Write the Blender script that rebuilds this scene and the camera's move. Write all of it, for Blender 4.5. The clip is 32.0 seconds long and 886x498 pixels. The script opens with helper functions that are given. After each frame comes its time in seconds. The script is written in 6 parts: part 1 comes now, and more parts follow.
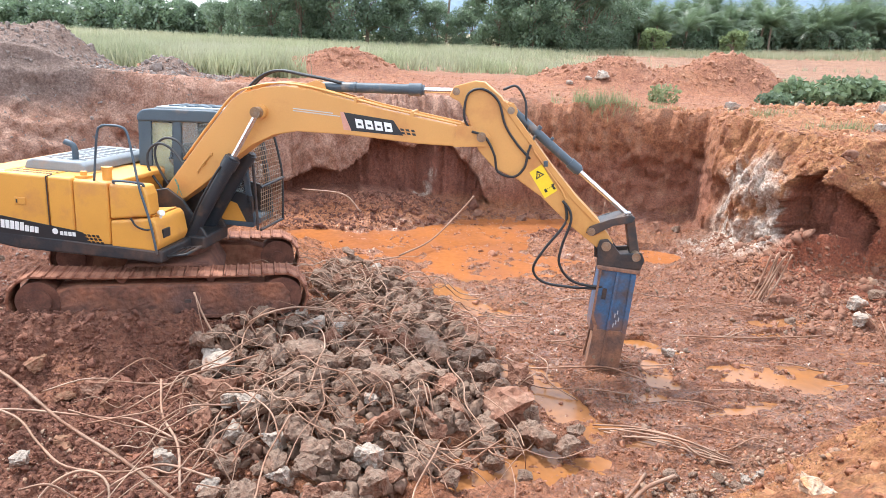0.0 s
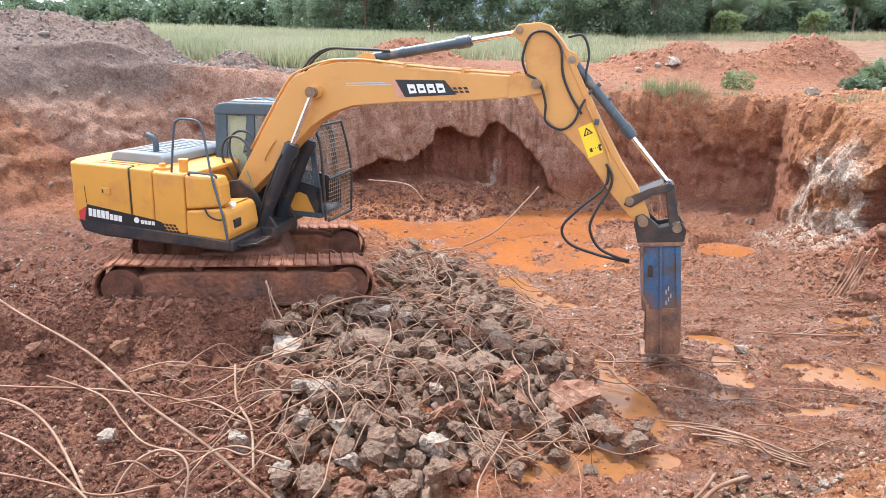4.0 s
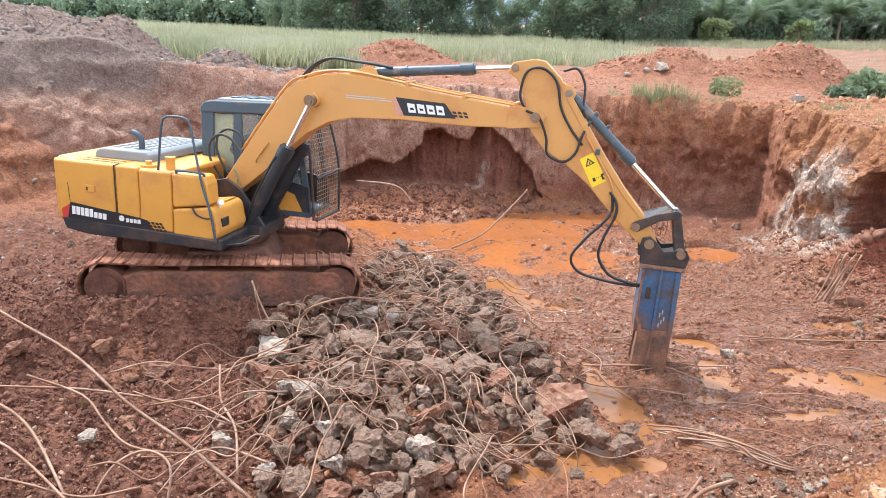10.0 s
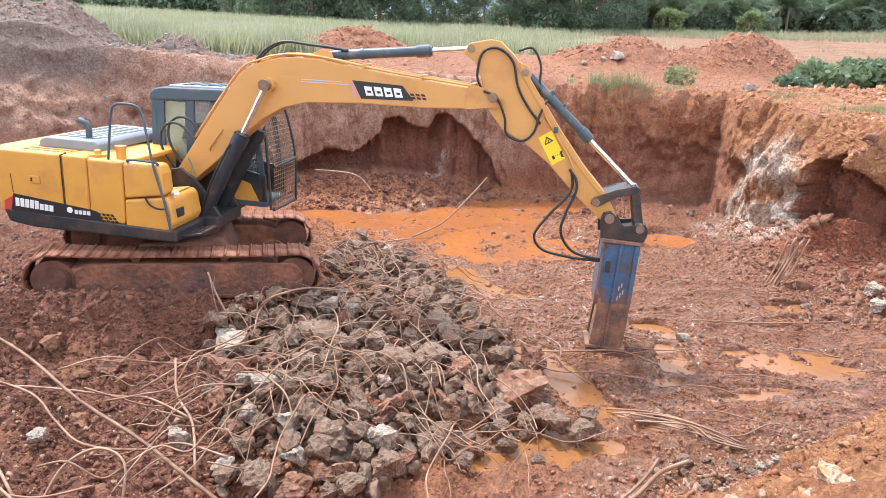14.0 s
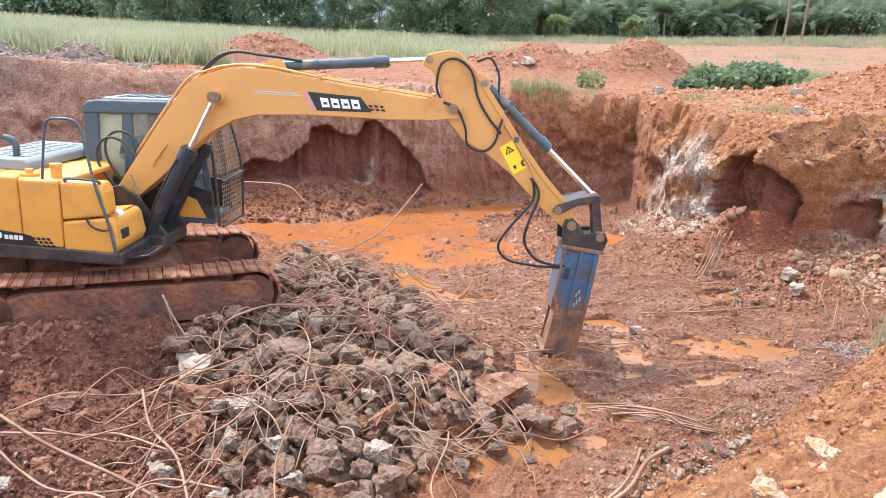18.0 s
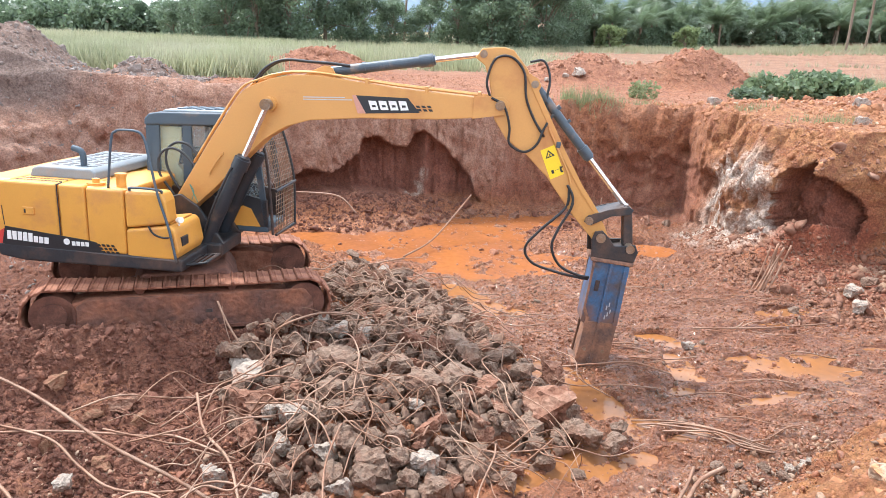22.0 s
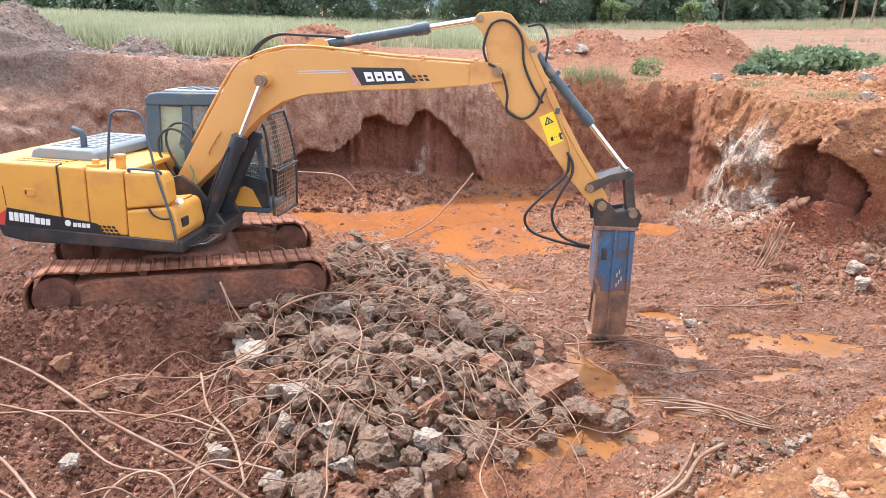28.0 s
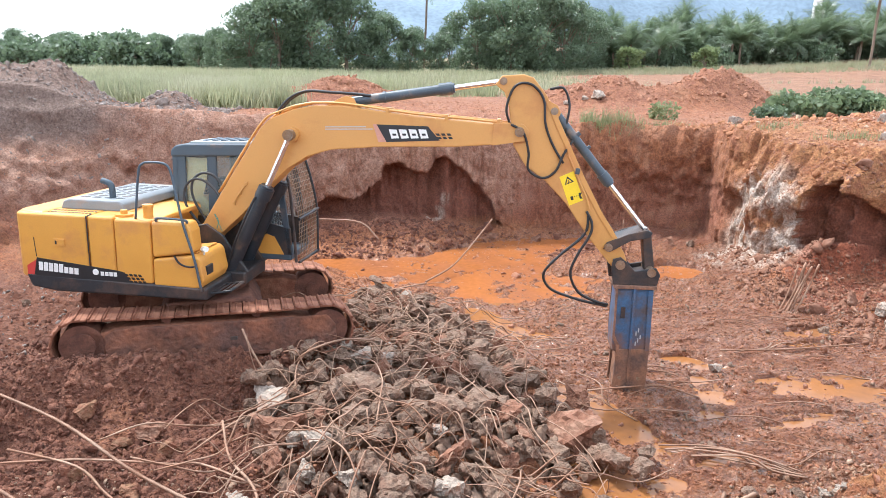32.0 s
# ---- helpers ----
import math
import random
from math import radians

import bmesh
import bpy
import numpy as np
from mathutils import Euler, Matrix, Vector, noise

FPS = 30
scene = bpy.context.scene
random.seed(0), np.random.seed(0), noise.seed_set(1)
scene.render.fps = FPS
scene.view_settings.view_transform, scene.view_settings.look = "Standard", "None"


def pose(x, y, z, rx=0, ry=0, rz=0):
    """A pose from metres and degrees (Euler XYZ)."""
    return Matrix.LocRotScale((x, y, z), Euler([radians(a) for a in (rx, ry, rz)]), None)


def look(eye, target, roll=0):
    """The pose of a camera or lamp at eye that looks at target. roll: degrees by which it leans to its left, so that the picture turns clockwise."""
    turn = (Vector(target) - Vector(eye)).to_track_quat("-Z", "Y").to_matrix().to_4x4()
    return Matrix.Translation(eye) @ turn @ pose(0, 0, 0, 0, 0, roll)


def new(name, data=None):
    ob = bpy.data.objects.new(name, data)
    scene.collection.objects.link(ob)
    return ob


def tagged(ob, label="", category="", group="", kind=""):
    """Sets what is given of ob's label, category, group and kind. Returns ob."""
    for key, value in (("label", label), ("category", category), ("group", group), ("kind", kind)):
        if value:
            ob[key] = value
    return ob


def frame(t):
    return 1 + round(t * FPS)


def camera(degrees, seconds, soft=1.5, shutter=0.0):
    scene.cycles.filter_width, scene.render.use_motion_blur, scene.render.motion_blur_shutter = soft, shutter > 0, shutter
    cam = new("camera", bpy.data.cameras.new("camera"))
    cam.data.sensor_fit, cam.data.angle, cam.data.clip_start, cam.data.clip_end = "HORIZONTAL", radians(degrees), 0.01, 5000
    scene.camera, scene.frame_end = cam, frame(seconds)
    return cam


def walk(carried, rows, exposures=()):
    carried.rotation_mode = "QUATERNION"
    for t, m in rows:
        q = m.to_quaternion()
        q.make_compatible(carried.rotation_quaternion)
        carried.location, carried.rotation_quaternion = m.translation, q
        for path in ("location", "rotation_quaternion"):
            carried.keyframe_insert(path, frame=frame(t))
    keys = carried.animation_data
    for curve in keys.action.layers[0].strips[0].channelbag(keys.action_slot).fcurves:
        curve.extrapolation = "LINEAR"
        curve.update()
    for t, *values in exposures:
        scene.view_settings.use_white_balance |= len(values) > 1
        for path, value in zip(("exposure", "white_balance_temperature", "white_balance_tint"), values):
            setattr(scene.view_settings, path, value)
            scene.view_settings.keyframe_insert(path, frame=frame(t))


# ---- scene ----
cam = camera(66.94, 32.0, 0.55)
# eye, then yaw, pitch and roll in degrees
PATH = [
    (0.0, 0.066, -0.034, 4.109, -4.44, -17.59, 3.45),
    (0.5, 0.066, -0.023, 4.107, -4.47, -17.13, 2.95),
    (1.0, 0.034, -0.026, 4.114, -1.57, -17.08, 2.51),
    (1.5, 0.013, -0.033, 4.124, 1.18, -17.69, 2.12),
    (2.0, 0.005, -0.043, 4.127, 3.04, -18.07, 2.21),
    (2.5, 0.003, -0.043, 4.133, 3.11, -18.21, 2.32),
    (4.5, 0.025, -0.027, 4.131, -0.32, -18.78, 2.27),
    (5.0, 0.029, -0.018, 4.112, -1.64, -18.29, 2.44),
    (5.5, 0.040, -0.021, 4.114, -2.65, -18.56, 2.46),
    (6.0, 0.037, -0.014, 4.130, -7.45, -15.73, 4.16),
    (6.5, 0.008, -0.042, 4.109, -4.50, -18.06, 0.42),
    (7.0, 0.041, 0.006, 4.112, -6.37, -16.73, 2.81),
    (7.5, 0.047, 0.009, 4.122, -5.60, -16.81, 1.53),
    (8.0, 0.026, -0.007, 4.112, -3.69, -17.23, 2.40),
    (8.5, 0.002, 0.007, 4.114, -1.71, -17.81, 1.98),
    (9.0, -0.000, -0.000, 4.120, 0.00, -17.81, 2.03),
    (9.5, 0.013, -0.006, 4.112, 0.68, -18.19, 2.64),
    (10.0, 0.008, -0.005, 4.112, -0.04, -18.50, 3.15),
    (10.5, 0.031, 0.007, 4.111, -2.19, -18.84, 2.80),
    (11.0, 0.026, 0.015, 4.121, -3.27, -18.46, 2.46),
    (11.5, 0.029, 0.027, 4.118, -3.43, -18.68, 2.59),
    (12.0, 0.048, 0.027, 4.105, -3.99, -18.70, 2.58),
    (12.5, 0.041, 0.030, 4.108, -4.19, -19.14, 2.84),
    (13.0, 0.041, 0.034, 4.104, -4.05, -19.18, 2.81),
    (13.5, 0.035, 0.032, 4.099, -4.17, -19.43, 3.06),
    (14.0, 0.018, 0.025, 4.095, -3.64, -19.23, 3.69),
    (14.5, -0.040, 0.039, 4.079, -3.75, -20.21, 3.96),
    (16.5, -0.754, 0.195, 4.054, -17.14, -20.99, 2.83),
    (17.0, -0.813, 0.149, 4.069, -15.86, -19.13, 3.26),
    (17.5, -0.875, 0.140, 4.060, -14.07, -17.92, 3.58),
    (18.0, -0.860, 0.157, 4.069, -12.55, -18.24, 3.69),
    (18.5, -0.856, 0.151, 4.060, -11.94, -17.82, 4.09),
    (19.0, -0.882, 0.150, 4.062, -11.14, -18.25, 4.10),
    (19.5, -0.876, 0.146, 4.065, -10.23, -18.52, 3.55),
    (20.0, -0.886, 0.145, 4.068, -8.83, -17.94, 2.65),
    (20.5, -0.881, 0.135, 4.071, -8.39, -17.60, 2.78),
    (21.0, -0.880, 0.142, 4.063, -8.96, -17.70, 2.73),
    (21.5, -0.876, 0.147, 4.071, -8.54, -17.85, 2.99),
    (22.0, -0.881, 0.152, 4.068, -8.25, -17.55, 3.06),
    (22.5, -0.881, 0.155, 4.072, -7.61, -17.44, 3.04),
    (23.0, -0.890, 0.145, 4.063, -7.67, -17.83, 3.32),
    (23.5, -0.901, 0.142, 4.066, -6.63, -18.22, 3.69),
    (24.0, -0.898, 0.131, 4.071, -5.34, -18.01, 3.41),
    (24.5, -0.903, 0.136, 4.074, -4.51, -17.85, 3.16),
    (25.0, -0.912, 0.130, 4.068, -4.12, -18.43, 3.28),
    (25.5, -0.897, 0.123, 4.077, -4.45, -19.04, 3.36),
    (27.5, -0.885, 0.160, 4.072, -7.26, -20.03, 3.38),
    (28.0, -0.870, 0.156, 4.069, -8.12, -19.33, 2.66),
    (28.5, -0.879, 0.143, 4.065, -7.76, -18.15, 1.84),
    (29.0, -0.857, 0.155, 4.076, -8.88, -16.88, 0.95),
    (29.5, -0.854, 0.162, 4.075, -10.48, -17.54, 1.85),
    (30.0, -0.863, 0.159, 4.095, -8.73, -16.14, 0.91),
    (30.5, -0.864, 0.123, 4.082, -9.00, -15.57, 1.95),
    (31.0, -0.879, 0.119, 4.081, -7.29, -16.35, 2.71),
    (31.5, -0.872, 0.125, 4.091, -6.72, -16.17, 1.66),
    (32.0, -0.868, 0.125, 4.085, -6.14, -15.56, 1.53),
]


def aim(x, y, z, yaw, pitch, roll):
    return pose(x, y, z, 90 + pitch, 0, yaw) @ pose(0, 0, 0, 0, 0, roll)


walk(cam, [(t, aim(*row)) for t, *row in PATH], [(0.0, 1.32, 5900, 8), (6.0, 1.22, 5900, 8), (12.0, 1.24, 5900, 8), (17.0, 1.32, 5900, 8), (24.0, 1.29, 5900, 8), (30.0, 1.29, 5900, 8), (32.0, 1.20, 5900, 8)])

# ---- light ----
world = bpy.data.worlds.new("sky")
scene.world = world
world.use_nodes = True
wn = world.node_tree.nodes
sky = wn.new("ShaderNodeTexSky")
sky.sky_type = "NISHITA"
sky.sun_disc = False
SUN_EL, SUN_AZ = radians(57), radians(-46)  # azimuth from +y, to the right
sky.sun_elevation, sky.sun_rotation = SUN_EL, SUN_AZ
sky.air_density, sky.dust_density, sky.ozone_density = 1.0, 1.5, 1.0
haze = wn.new("ShaderNodeMix")
haze.data_type = "RGBA"
haze.inputs["Factor"].default_value = 0.65
haze.inputs["B"].default_value = (8.6, 8.9, 9.2, 1)
wn["Background"].inputs["Strength"].default_value = 0.13
world.node_tree.links.new(sky.outputs[0], haze.inputs["A"])
world.node_tree.links.new(haze.outputs["Result"], wn["Background"].inputs["Color"])
sun = new("sun", bpy.data.lights.new("sun", "SUN"))
sun.data.energy, sun.data.angle, sun.data.color = 2.5, radians(7), (1.0, 0.94, 0.85)
sun.matrix_world = look((0, 0, 30), Vector((0, 0, 30)) - Vector((math.sin(SUN_AZ) * math.cos(SUN_EL), math.cos(SUN_AZ) * math.cos(SUN_EL), math.sin(SUN_EL))))

# ---- materials ----
def mat(name, color, rough=0.7, metal=0.0, vary=0.25, scale=6.0, bump=0.3, fine=40.0, second=None, mask=0.5, soft=0.08, mask_scale=2.0, bump_dist=0.01, spec=0.5, coords="Object"):
    """A surface with two scales of grain and, if second is given, patches of a second colour."""
    m = bpy.data.materials.new(name)
    m.use_nodes = True
    nt = m.node_tree
    n, l = nt.nodes, nt.links
    bsdf = n["Principled BSDF"]
    tc = n.new("ShaderNodeTexCoord")
    src = tc.outputs[coords]
    a = n.new("ShaderNodeTexNoise")
    a.inputs["Scale"].default_value, a.inputs["Detail"].default_value = scale, 6
    b = n.new("ShaderNodeTexNoise")
    b.inputs["Scale"].default_value, b.inputs["Detail"].default_value = fine, 5
    l.new(src, a.inputs["Vector"])
    l.new(src, b.inputs["Vector"])
    mix = n.new("ShaderNodeMath")
    mix.operation = "ADD"
    l.new(a.outputs["Fac"], mix.inputs[0])
    l.new(b.outputs["Fac"], mix.inputs[1])
    ramp = n.new("ShaderNodeMapRange")
    ramp.inputs["From Min"].default_value, ramp.inputs["From Max"].default_value = 0.6, 1.4
    ramp.inputs["To Min"].default_value, ramp.inputs["To Max"].default_value = 1 - vary, 1 + vary
    l.new(mix.outputs[0], ramp.inputs["Value"])
    base = n.new("ShaderNodeRGB")
    base.outputs[0].default_value = (*color, 1)
    col = base.outputs[0]
    if second:
        c = n.new("ShaderNodeTexNoise")
        c.inputs["Scale"].default_value, c.inputs["Detail"].default_value = mask_scale, 7
        c.inputs["Roughness"].default_value = 0.62
        l.new(src, c.inputs["Vector"])
        mr = n.new("ShaderNodeMapRange")
        mr.inputs["From Min"].default_value, mr.inputs["From Max"].default_value = mask - soft, mask + soft
        l.new(c.outputs["Fac"], mr.inputs["Value"])
        mx = n.new("ShaderNodeMix")
        mx.data_type = "RGBA"
        l.new(mr.outputs[0], mx.inputs["Factor"])
        l.new(col, mx.inputs["A"])
        mx.inputs["B"].default_value = (*second, 1)
        col = mx.outputs["Result"]
    mul = n.new("ShaderNodeVectorMath")
    mul.operation = "SCALE"
    l.new(col, mul.inputs[0])
    l.new(ramp.outputs[0], mul.inputs["Scale"])
    l.new(mul.outputs[0], bsdf.inputs["Base Color"])
    bsdf.inputs["Roughness"].default_value = rough
    bsdf.inputs["Metallic"].default_value = metal
    bsdf.inputs["Specular IOR Level"].default_value = spec
    if bump:
        bp = n.new("ShaderNodeBump")
        bp.inputs["Strength"].default_value, bp.inputs["Distance"].default_value = bump, bump_dist
        l.new(mix.outputs[0], bp.inputs["Height"])
        l.new(bp.outputs[0], bsdf.inputs["Normal"])
    m["col"] = mul.name
    return m


YELLOW = mat("yellow_paint", (0.66, 0.315, 0.055), 0.42, 0, 0.07, 3, 0.04, 60, (0.52, 0.23, 0.07), 0.62, 0.1, 2.0)
YELLOW_ARM = mat("boom_paint", (0.60, 0.30, 0.085), 0.45, 0, 0.06, 2, 0.04, 50, (0.48, 0.20, 0.06), 0.62, 0.1, 1.6)
GREY_BLUE = mat("grey_paint", (0.06, 0.085, 0.11), 0.5, 0, 0.15, 3, 0.1, 60, (0.22, 0.16, 0.12), 0.66, 0.08, 2)
DARK = mat("dark_paint", (0.024, 0.026, 0.03), 0.5, 0, 0.3, 5, 0.2, 60, (0.10, 0.06, 0.042), 0.58, 0.12, 3)
RUBBER = mat("hose_rubber", (0.02, 0.02, 0.022), 0.5, 0, 0.2, 8, 0.1, 60)
CHROME = mat("chrome_rod", (0.75, 0.75, 0.76), 0.22, 1.0, 0.05, 8, 0.02, 90)
STEEL = mat("worn_steel", (0.30, 0.23, 0.17), 0.5, 0.5, 0.3, 6, 0.3, 60, (0.26, 0.15, 0.08), 0.5, 0.1, 4)
CYL = mat("cylinder_paint", (0.06, 0.08, 0.10), 0.4, 0, 0.2, 4, 0.08, 60, (0.16, 0.13, 0.11), 0.64, 0.06, 4)
BLUE = mat("breaker_blue", (0.055, 0.132, 0.25), 0.42, 0, 0.3, 5, 0.25, 40, (0.10, 0.085, 0.085), 0.56, 0.1, 4.0)
RUST = mat("rusty_plate", (0.30, 0.155, 0.095), 0.6, 0.15, 0.4, 6, 0.4, 40, (0.13, 0.085, 0.07), 0.54, 0.12, 3.5)
MUD = mat("caked_mud", (0.21, 0.075, 0.04), 0.85, 0, 0.3, 6, 0.7, 40, (0.30, 0.13, 0.075), 0.52, 0.08, 4, bump_dist=0.02)
TRACK_MUD = mat("track_mud", (0.25, 0.10, 0.055), 0.85, 0, 0.5, 3, 1.0, 14, (0.13, 0.066, 0.05), 0.5, 0.14, 2.2, bump_dist=0.04)
MUD_DARK = mat("dark_mud", (0.11, 0.045, 0.03), 0.85, 0, 0.3, 6, 0.7, 40, (0.19, 0.08, 0.05), 0.5, 0.1, 4, bump_dist=0.02)
BARREL = mat("black_cylinder_paint", (0.022, 0.027, 0.034), 0.42, 0, 0.25, 4, 0.1, 50, (0.12, 0.08, 0.06), 0.68, 0.08, 3)
BLACK = mat("black_decal", (0.02, 0.02, 0.022), 0.45, 0, 0.15, 8, 0.05, 60, (0.2, 0.13, 0.09), 0.72, 0.05, 6)
WHITE = mat("white_decal", (0.78, 0.77, 0.74), 0.5, 0, 0.08, 8, 0.03, 60)
RED = mat("red_decal", (0.55, 0.05, 0.04), 0.5, 0, 0.1, 8, 0.03, 60)
FADED = mat("faded_red_decal", (0.55, 0.27, 0.20), 0.5, 0, 0.15, 8, 0.03, 60)
SIGN = mat("yellow_decal", (0.85, 0.60, 0.02), 0.45, 0, 0.08, 8, 0.03, 60)
CREAM = mat("cream_cloth", (0.62, 0.52, 0.26), 0.9, 0, 0.25, 6, 0.3, 40)
ROOFTOP = mat("cab_roof", (0.45, 0.48, 0.50), 0.45, 0, 0.1, 4, 0.05, 60, (0.3, 0.24, 0.2), 0.66, 0.08, 3)
HOOD = mat("hood_paint", (0.22, 0.24, 0.255), 0.5, 0, 0.15, 3, 0.1, 60, (0.28, 0.22, 0.18), 0.64, 0.08, 2)
CONCRETE = mat("broken_concrete", (0.215, 0.142, 0.10), 0.9, 0, 0.45, 6, 0.9, 20, (0.185, 0.095, 0.06), 0.55, 0.12, 1.8, bump_dist=0.025)
CONCRETE_PALE = mat("pale_concrete", (0.36, 0.295, 0.24), 0.9, 0, 0.5, 5, 1.0, 16, (0.30, 0.15, 0.09), 0.6, 0.08, 2.5, bump_dist=0.02)
CONCRETE_RED = mat("mud_stained_concrete", (0.22, 0.10, 0.06), 0.9, 0, 0.35, 5, 1.0, 17, (0.29, 0.175, 0.12), 0.60, 0.1, 2.5, bump_dist=0.02)
BOULDER = mat("ochre_boulder", (0.47, 0.345, 0.245), 0.9, 0, 0.35, 4, 1.0, 18, (0.44, 0.21, 0.095), 0.55, 0.1, 2.0, bump_dist=0.02)
OCHRE = mat("ochre_stone_face", (0.34, 0.185, 0.105), 0.9, 0, 0.35, 4, 0.9, 16, (0.23, 0.095, 0.055), 0.48, 0.1, 2.0, bump_dist=0.03)
CRUMB = mat("orange_clod", (0.27, 0.105, 0.05), 0.9, 0, 0.4, 6, 0.9, 22, (0.40, 0.185, 0.085), 0.52, 0.14, 1.3, bump_dist=0.02)
FIELD_CLOD = mat("field_clod", (0.30, 0.13, 0.07), 0.9, 0, 0.3, 6, 0.7, 40, (0.36, 0.18, 0.11), 0.5, 0.1, 3, bump_dist=0.02)
FLOOR_CLOD = mat("floor_clod", (0.23, 0.088, 0.044), 0.5, 0, 0.4, 6, 0.7, 40, (0.29, 0.118, 0.06), 0.52, 0.1, 3, bump_dist=0.02)
PALE_STONE = mat("pale_stone", (0.34, 0.235, 0.165), 0.9, 0, 0.45, 5, 0.8, 30, (0.29, 0.16, 0.095), 0.5, 0.12, 2.0, bump_dist=0.02)
SOIL_CLOD = mat("dug_clod", (0.155, 0.062, 0.039), 0.95, 0, 0.45, 9, 1.0, 55, (0.235, 0.10, 0.06), 0.56, 0.1, 3, bump_dist=0.02)
HEAP_STONE = mat("grey_heap_stone", (0.22, 0.17, 0.145), 0.9, 0, 0.35, 4, 0.7, 25, (0.34, 0.29, 0.26), 0.6, 0.08, 1.5, bump_dist=0.02)
REBAR = mat("rusty_rebar", (0.27, 0.14, 0.085), 0.65, 0.2, 0.4, 6, 0.3, 80, (0.38, 0.25, 0.175), 0.52, 0.1, 1.2)
LEAF = mat("leaf", (0.15, 0.205, 0.12), 0.4, 0, 0.45, 0.8, 0.0, 6, spec=0.9)
LEAF_PALE = mat("pale_leaf", (0.22, 0.27, 0.12), 0.6, 0, 0.4, 0.8, 0.0, 6)
PALM = mat("palm_frond", (0.15, 0.20, 0.11), 0.38, 0, 0.4, 0.8, 0.0, 6, spec=0.9)
BARK = mat("bark", (0.19, 0.14, 0.10), 0.9, 0, 0.3, 4, 0.6, 20)
GRASS = mat("dry_grass", (0.41, 0.39, 0.27), 0.7, 0, 0.35, 0.25, 0.0, 3, (0.30, 0.32, 0.18), 0.5, 0.12, 0.15)
GRASS_GREEN = mat("green_weed", (0.25, 0.28, 0.14), 0.7, 0, 0.35, 2, 0.0, 9)
SHRUB = mat("shrub_leaf", (0.18, 0.235, 0.125), 0.5, 0, 0.5, 1.5, 0.0, 9)
TOWER = mat("white_tower", (0.75, 0.76, 0.77), 0.5, 0, 0.05, 1, 0.0, 9)
# the hill's pale blue base colour has the distance haze painted in
HILL = mat("haze_tinted_hill", (0.17, 0.225, 0.28), 0.95, 0, 0.3, 0.02, 0.0, 0.2)



def splashed(m, z0, z1, mud):
    """Mud up to an uneven line between the heights z0 and z1."""
    n, l = m.node_tree.nodes, m.node_tree.links
    tc, sep, noise_tex = n.new("ShaderNodeTexCoord"), n.new("ShaderNodeSeparateXYZ"), n.new("ShaderNodeTexNoise")
    noise_tex.inputs["Scale"].default_value, noise_tex.inputs["Detail"].default_value = 7.0, 6
    l.new(tc.outputs["Object"], sep.inputs[0])
    l.new(tc.outputs["Object"], noise_tex.inputs["Vector"])
    up = n.new("ShaderNodeMath")
    up.operation = "MULTIPLY_ADD"
    up.inputs[1].default_value = 0.9
    l.new(noise_tex.outputs["Fac"], up.inputs[0])
    l.new(sep.outputs["Z"], up.inputs[2])
    mr = n.new("ShaderNodeMapRange")
    for k, q in zip(("From Min", "From Max", "To Min", "To Max"), (z0 + 0.45, z1 + 0.45, 0.9, 0.0)):
        mr.inputs[k].default_value = q
    l.new(up.outputs[0], mr.inputs["Value"])
    mx = n.new("ShaderNodeMix")
    mx.data_type = "RGBA"
    mx.inputs["B"].default_value = (*mud, 1)
    l.new(mr.outputs[0], mx.inputs["Factor"])
    l.new(n[m["col"]].outputs[0], mx.inputs["A"])
    l.new(mx.outputs["Result"], n["Principled BSDF"].inputs["Base Color"])


splashed(BLUE, 0.30, 0.62, (0.19, 0.105, 0.07))

GLASS = bpy.data.materials.new("cab_glass")
GLASS.use_nodes = True
gb = GLASS.node_tree.nodes["Principled BSDF"]
gb.inputs["Base Color"].default_value = (0.72, 0.78, 0.78, 1)
gb.inputs["Roughness"].default_value = 0.06
gb.inputs["Transmission Weight"].default_value = 0.9
gb.inputs["IOR"].default_value = 1.1

WATER = mat("pool_slurry", (0.35, 0.122, 0.036), 0.22, 0, 0.25, 2.2, 0.35, 11, (0.27, 0.10, 0.042), 0.5, 0.14, 1.1, bump_dist=0.008, spec=0.25)
PUDDLE = mat("puddle_water", (0.29, 0.118, 0.036), 0.14, 0, 0.2, 1.5, 0.1, 7, (0.25, 0.115, 0.055), 0.5, 0.14, 1.2, bump_dist=0.006, spec=0.32)

# ---- helpers ----
from mathutils.bvhtree import BVHTree


def mesh_of(name, bm, material, smooth=False):
    me = bpy.data.meshes.new(name)
    bm.to_mesh(me)
    bm.free()
    for m in material if isinstance(material, (list, tuple)) else [material]:
        me.materials.append(m)
    if smooth:
        me.shade_smooth()
    return me


def part(name, bm, material, parent, label="", smooth=False):
    """One mesh object under a thing or a part."""
    ob = new(name, mesh_of(name, bm, material, smooth))
    ob.parent = parent
    return tagged(ob, label)


def thing(name, bm, material, label, category, group="", kind="", m=None, smooth=False):
    ob = new(name, mesh_of(name, bm, material, smooth))
    if m is not None:
        ob.matrix_basis = m
    return tagged(ob, label, category, group, kind)


def sheet(name, verts, faces, material, smooth=True):
    me = bpy.data.meshes.new(name)
    me.vertices.add(len(verts))
    me.vertices.foreach_set("co", np.asarray(verts, np.float32).ravel())
    faces = np.asarray(faces, np.int32)
    k = faces.shape[1]
    me.loops.add(faces.size)
    me.loops.foreach_set("vertex_index", faces.ravel())
    me.polygons.add(len(faces))
    me.polygons.foreach_set("loop_start", np.arange(0, faces.size, k, dtype=np.int32))
    me.update(calc_edges=True)
    me.materials.append(material)
    if smooth:
        me.shade_smooth()
    return me


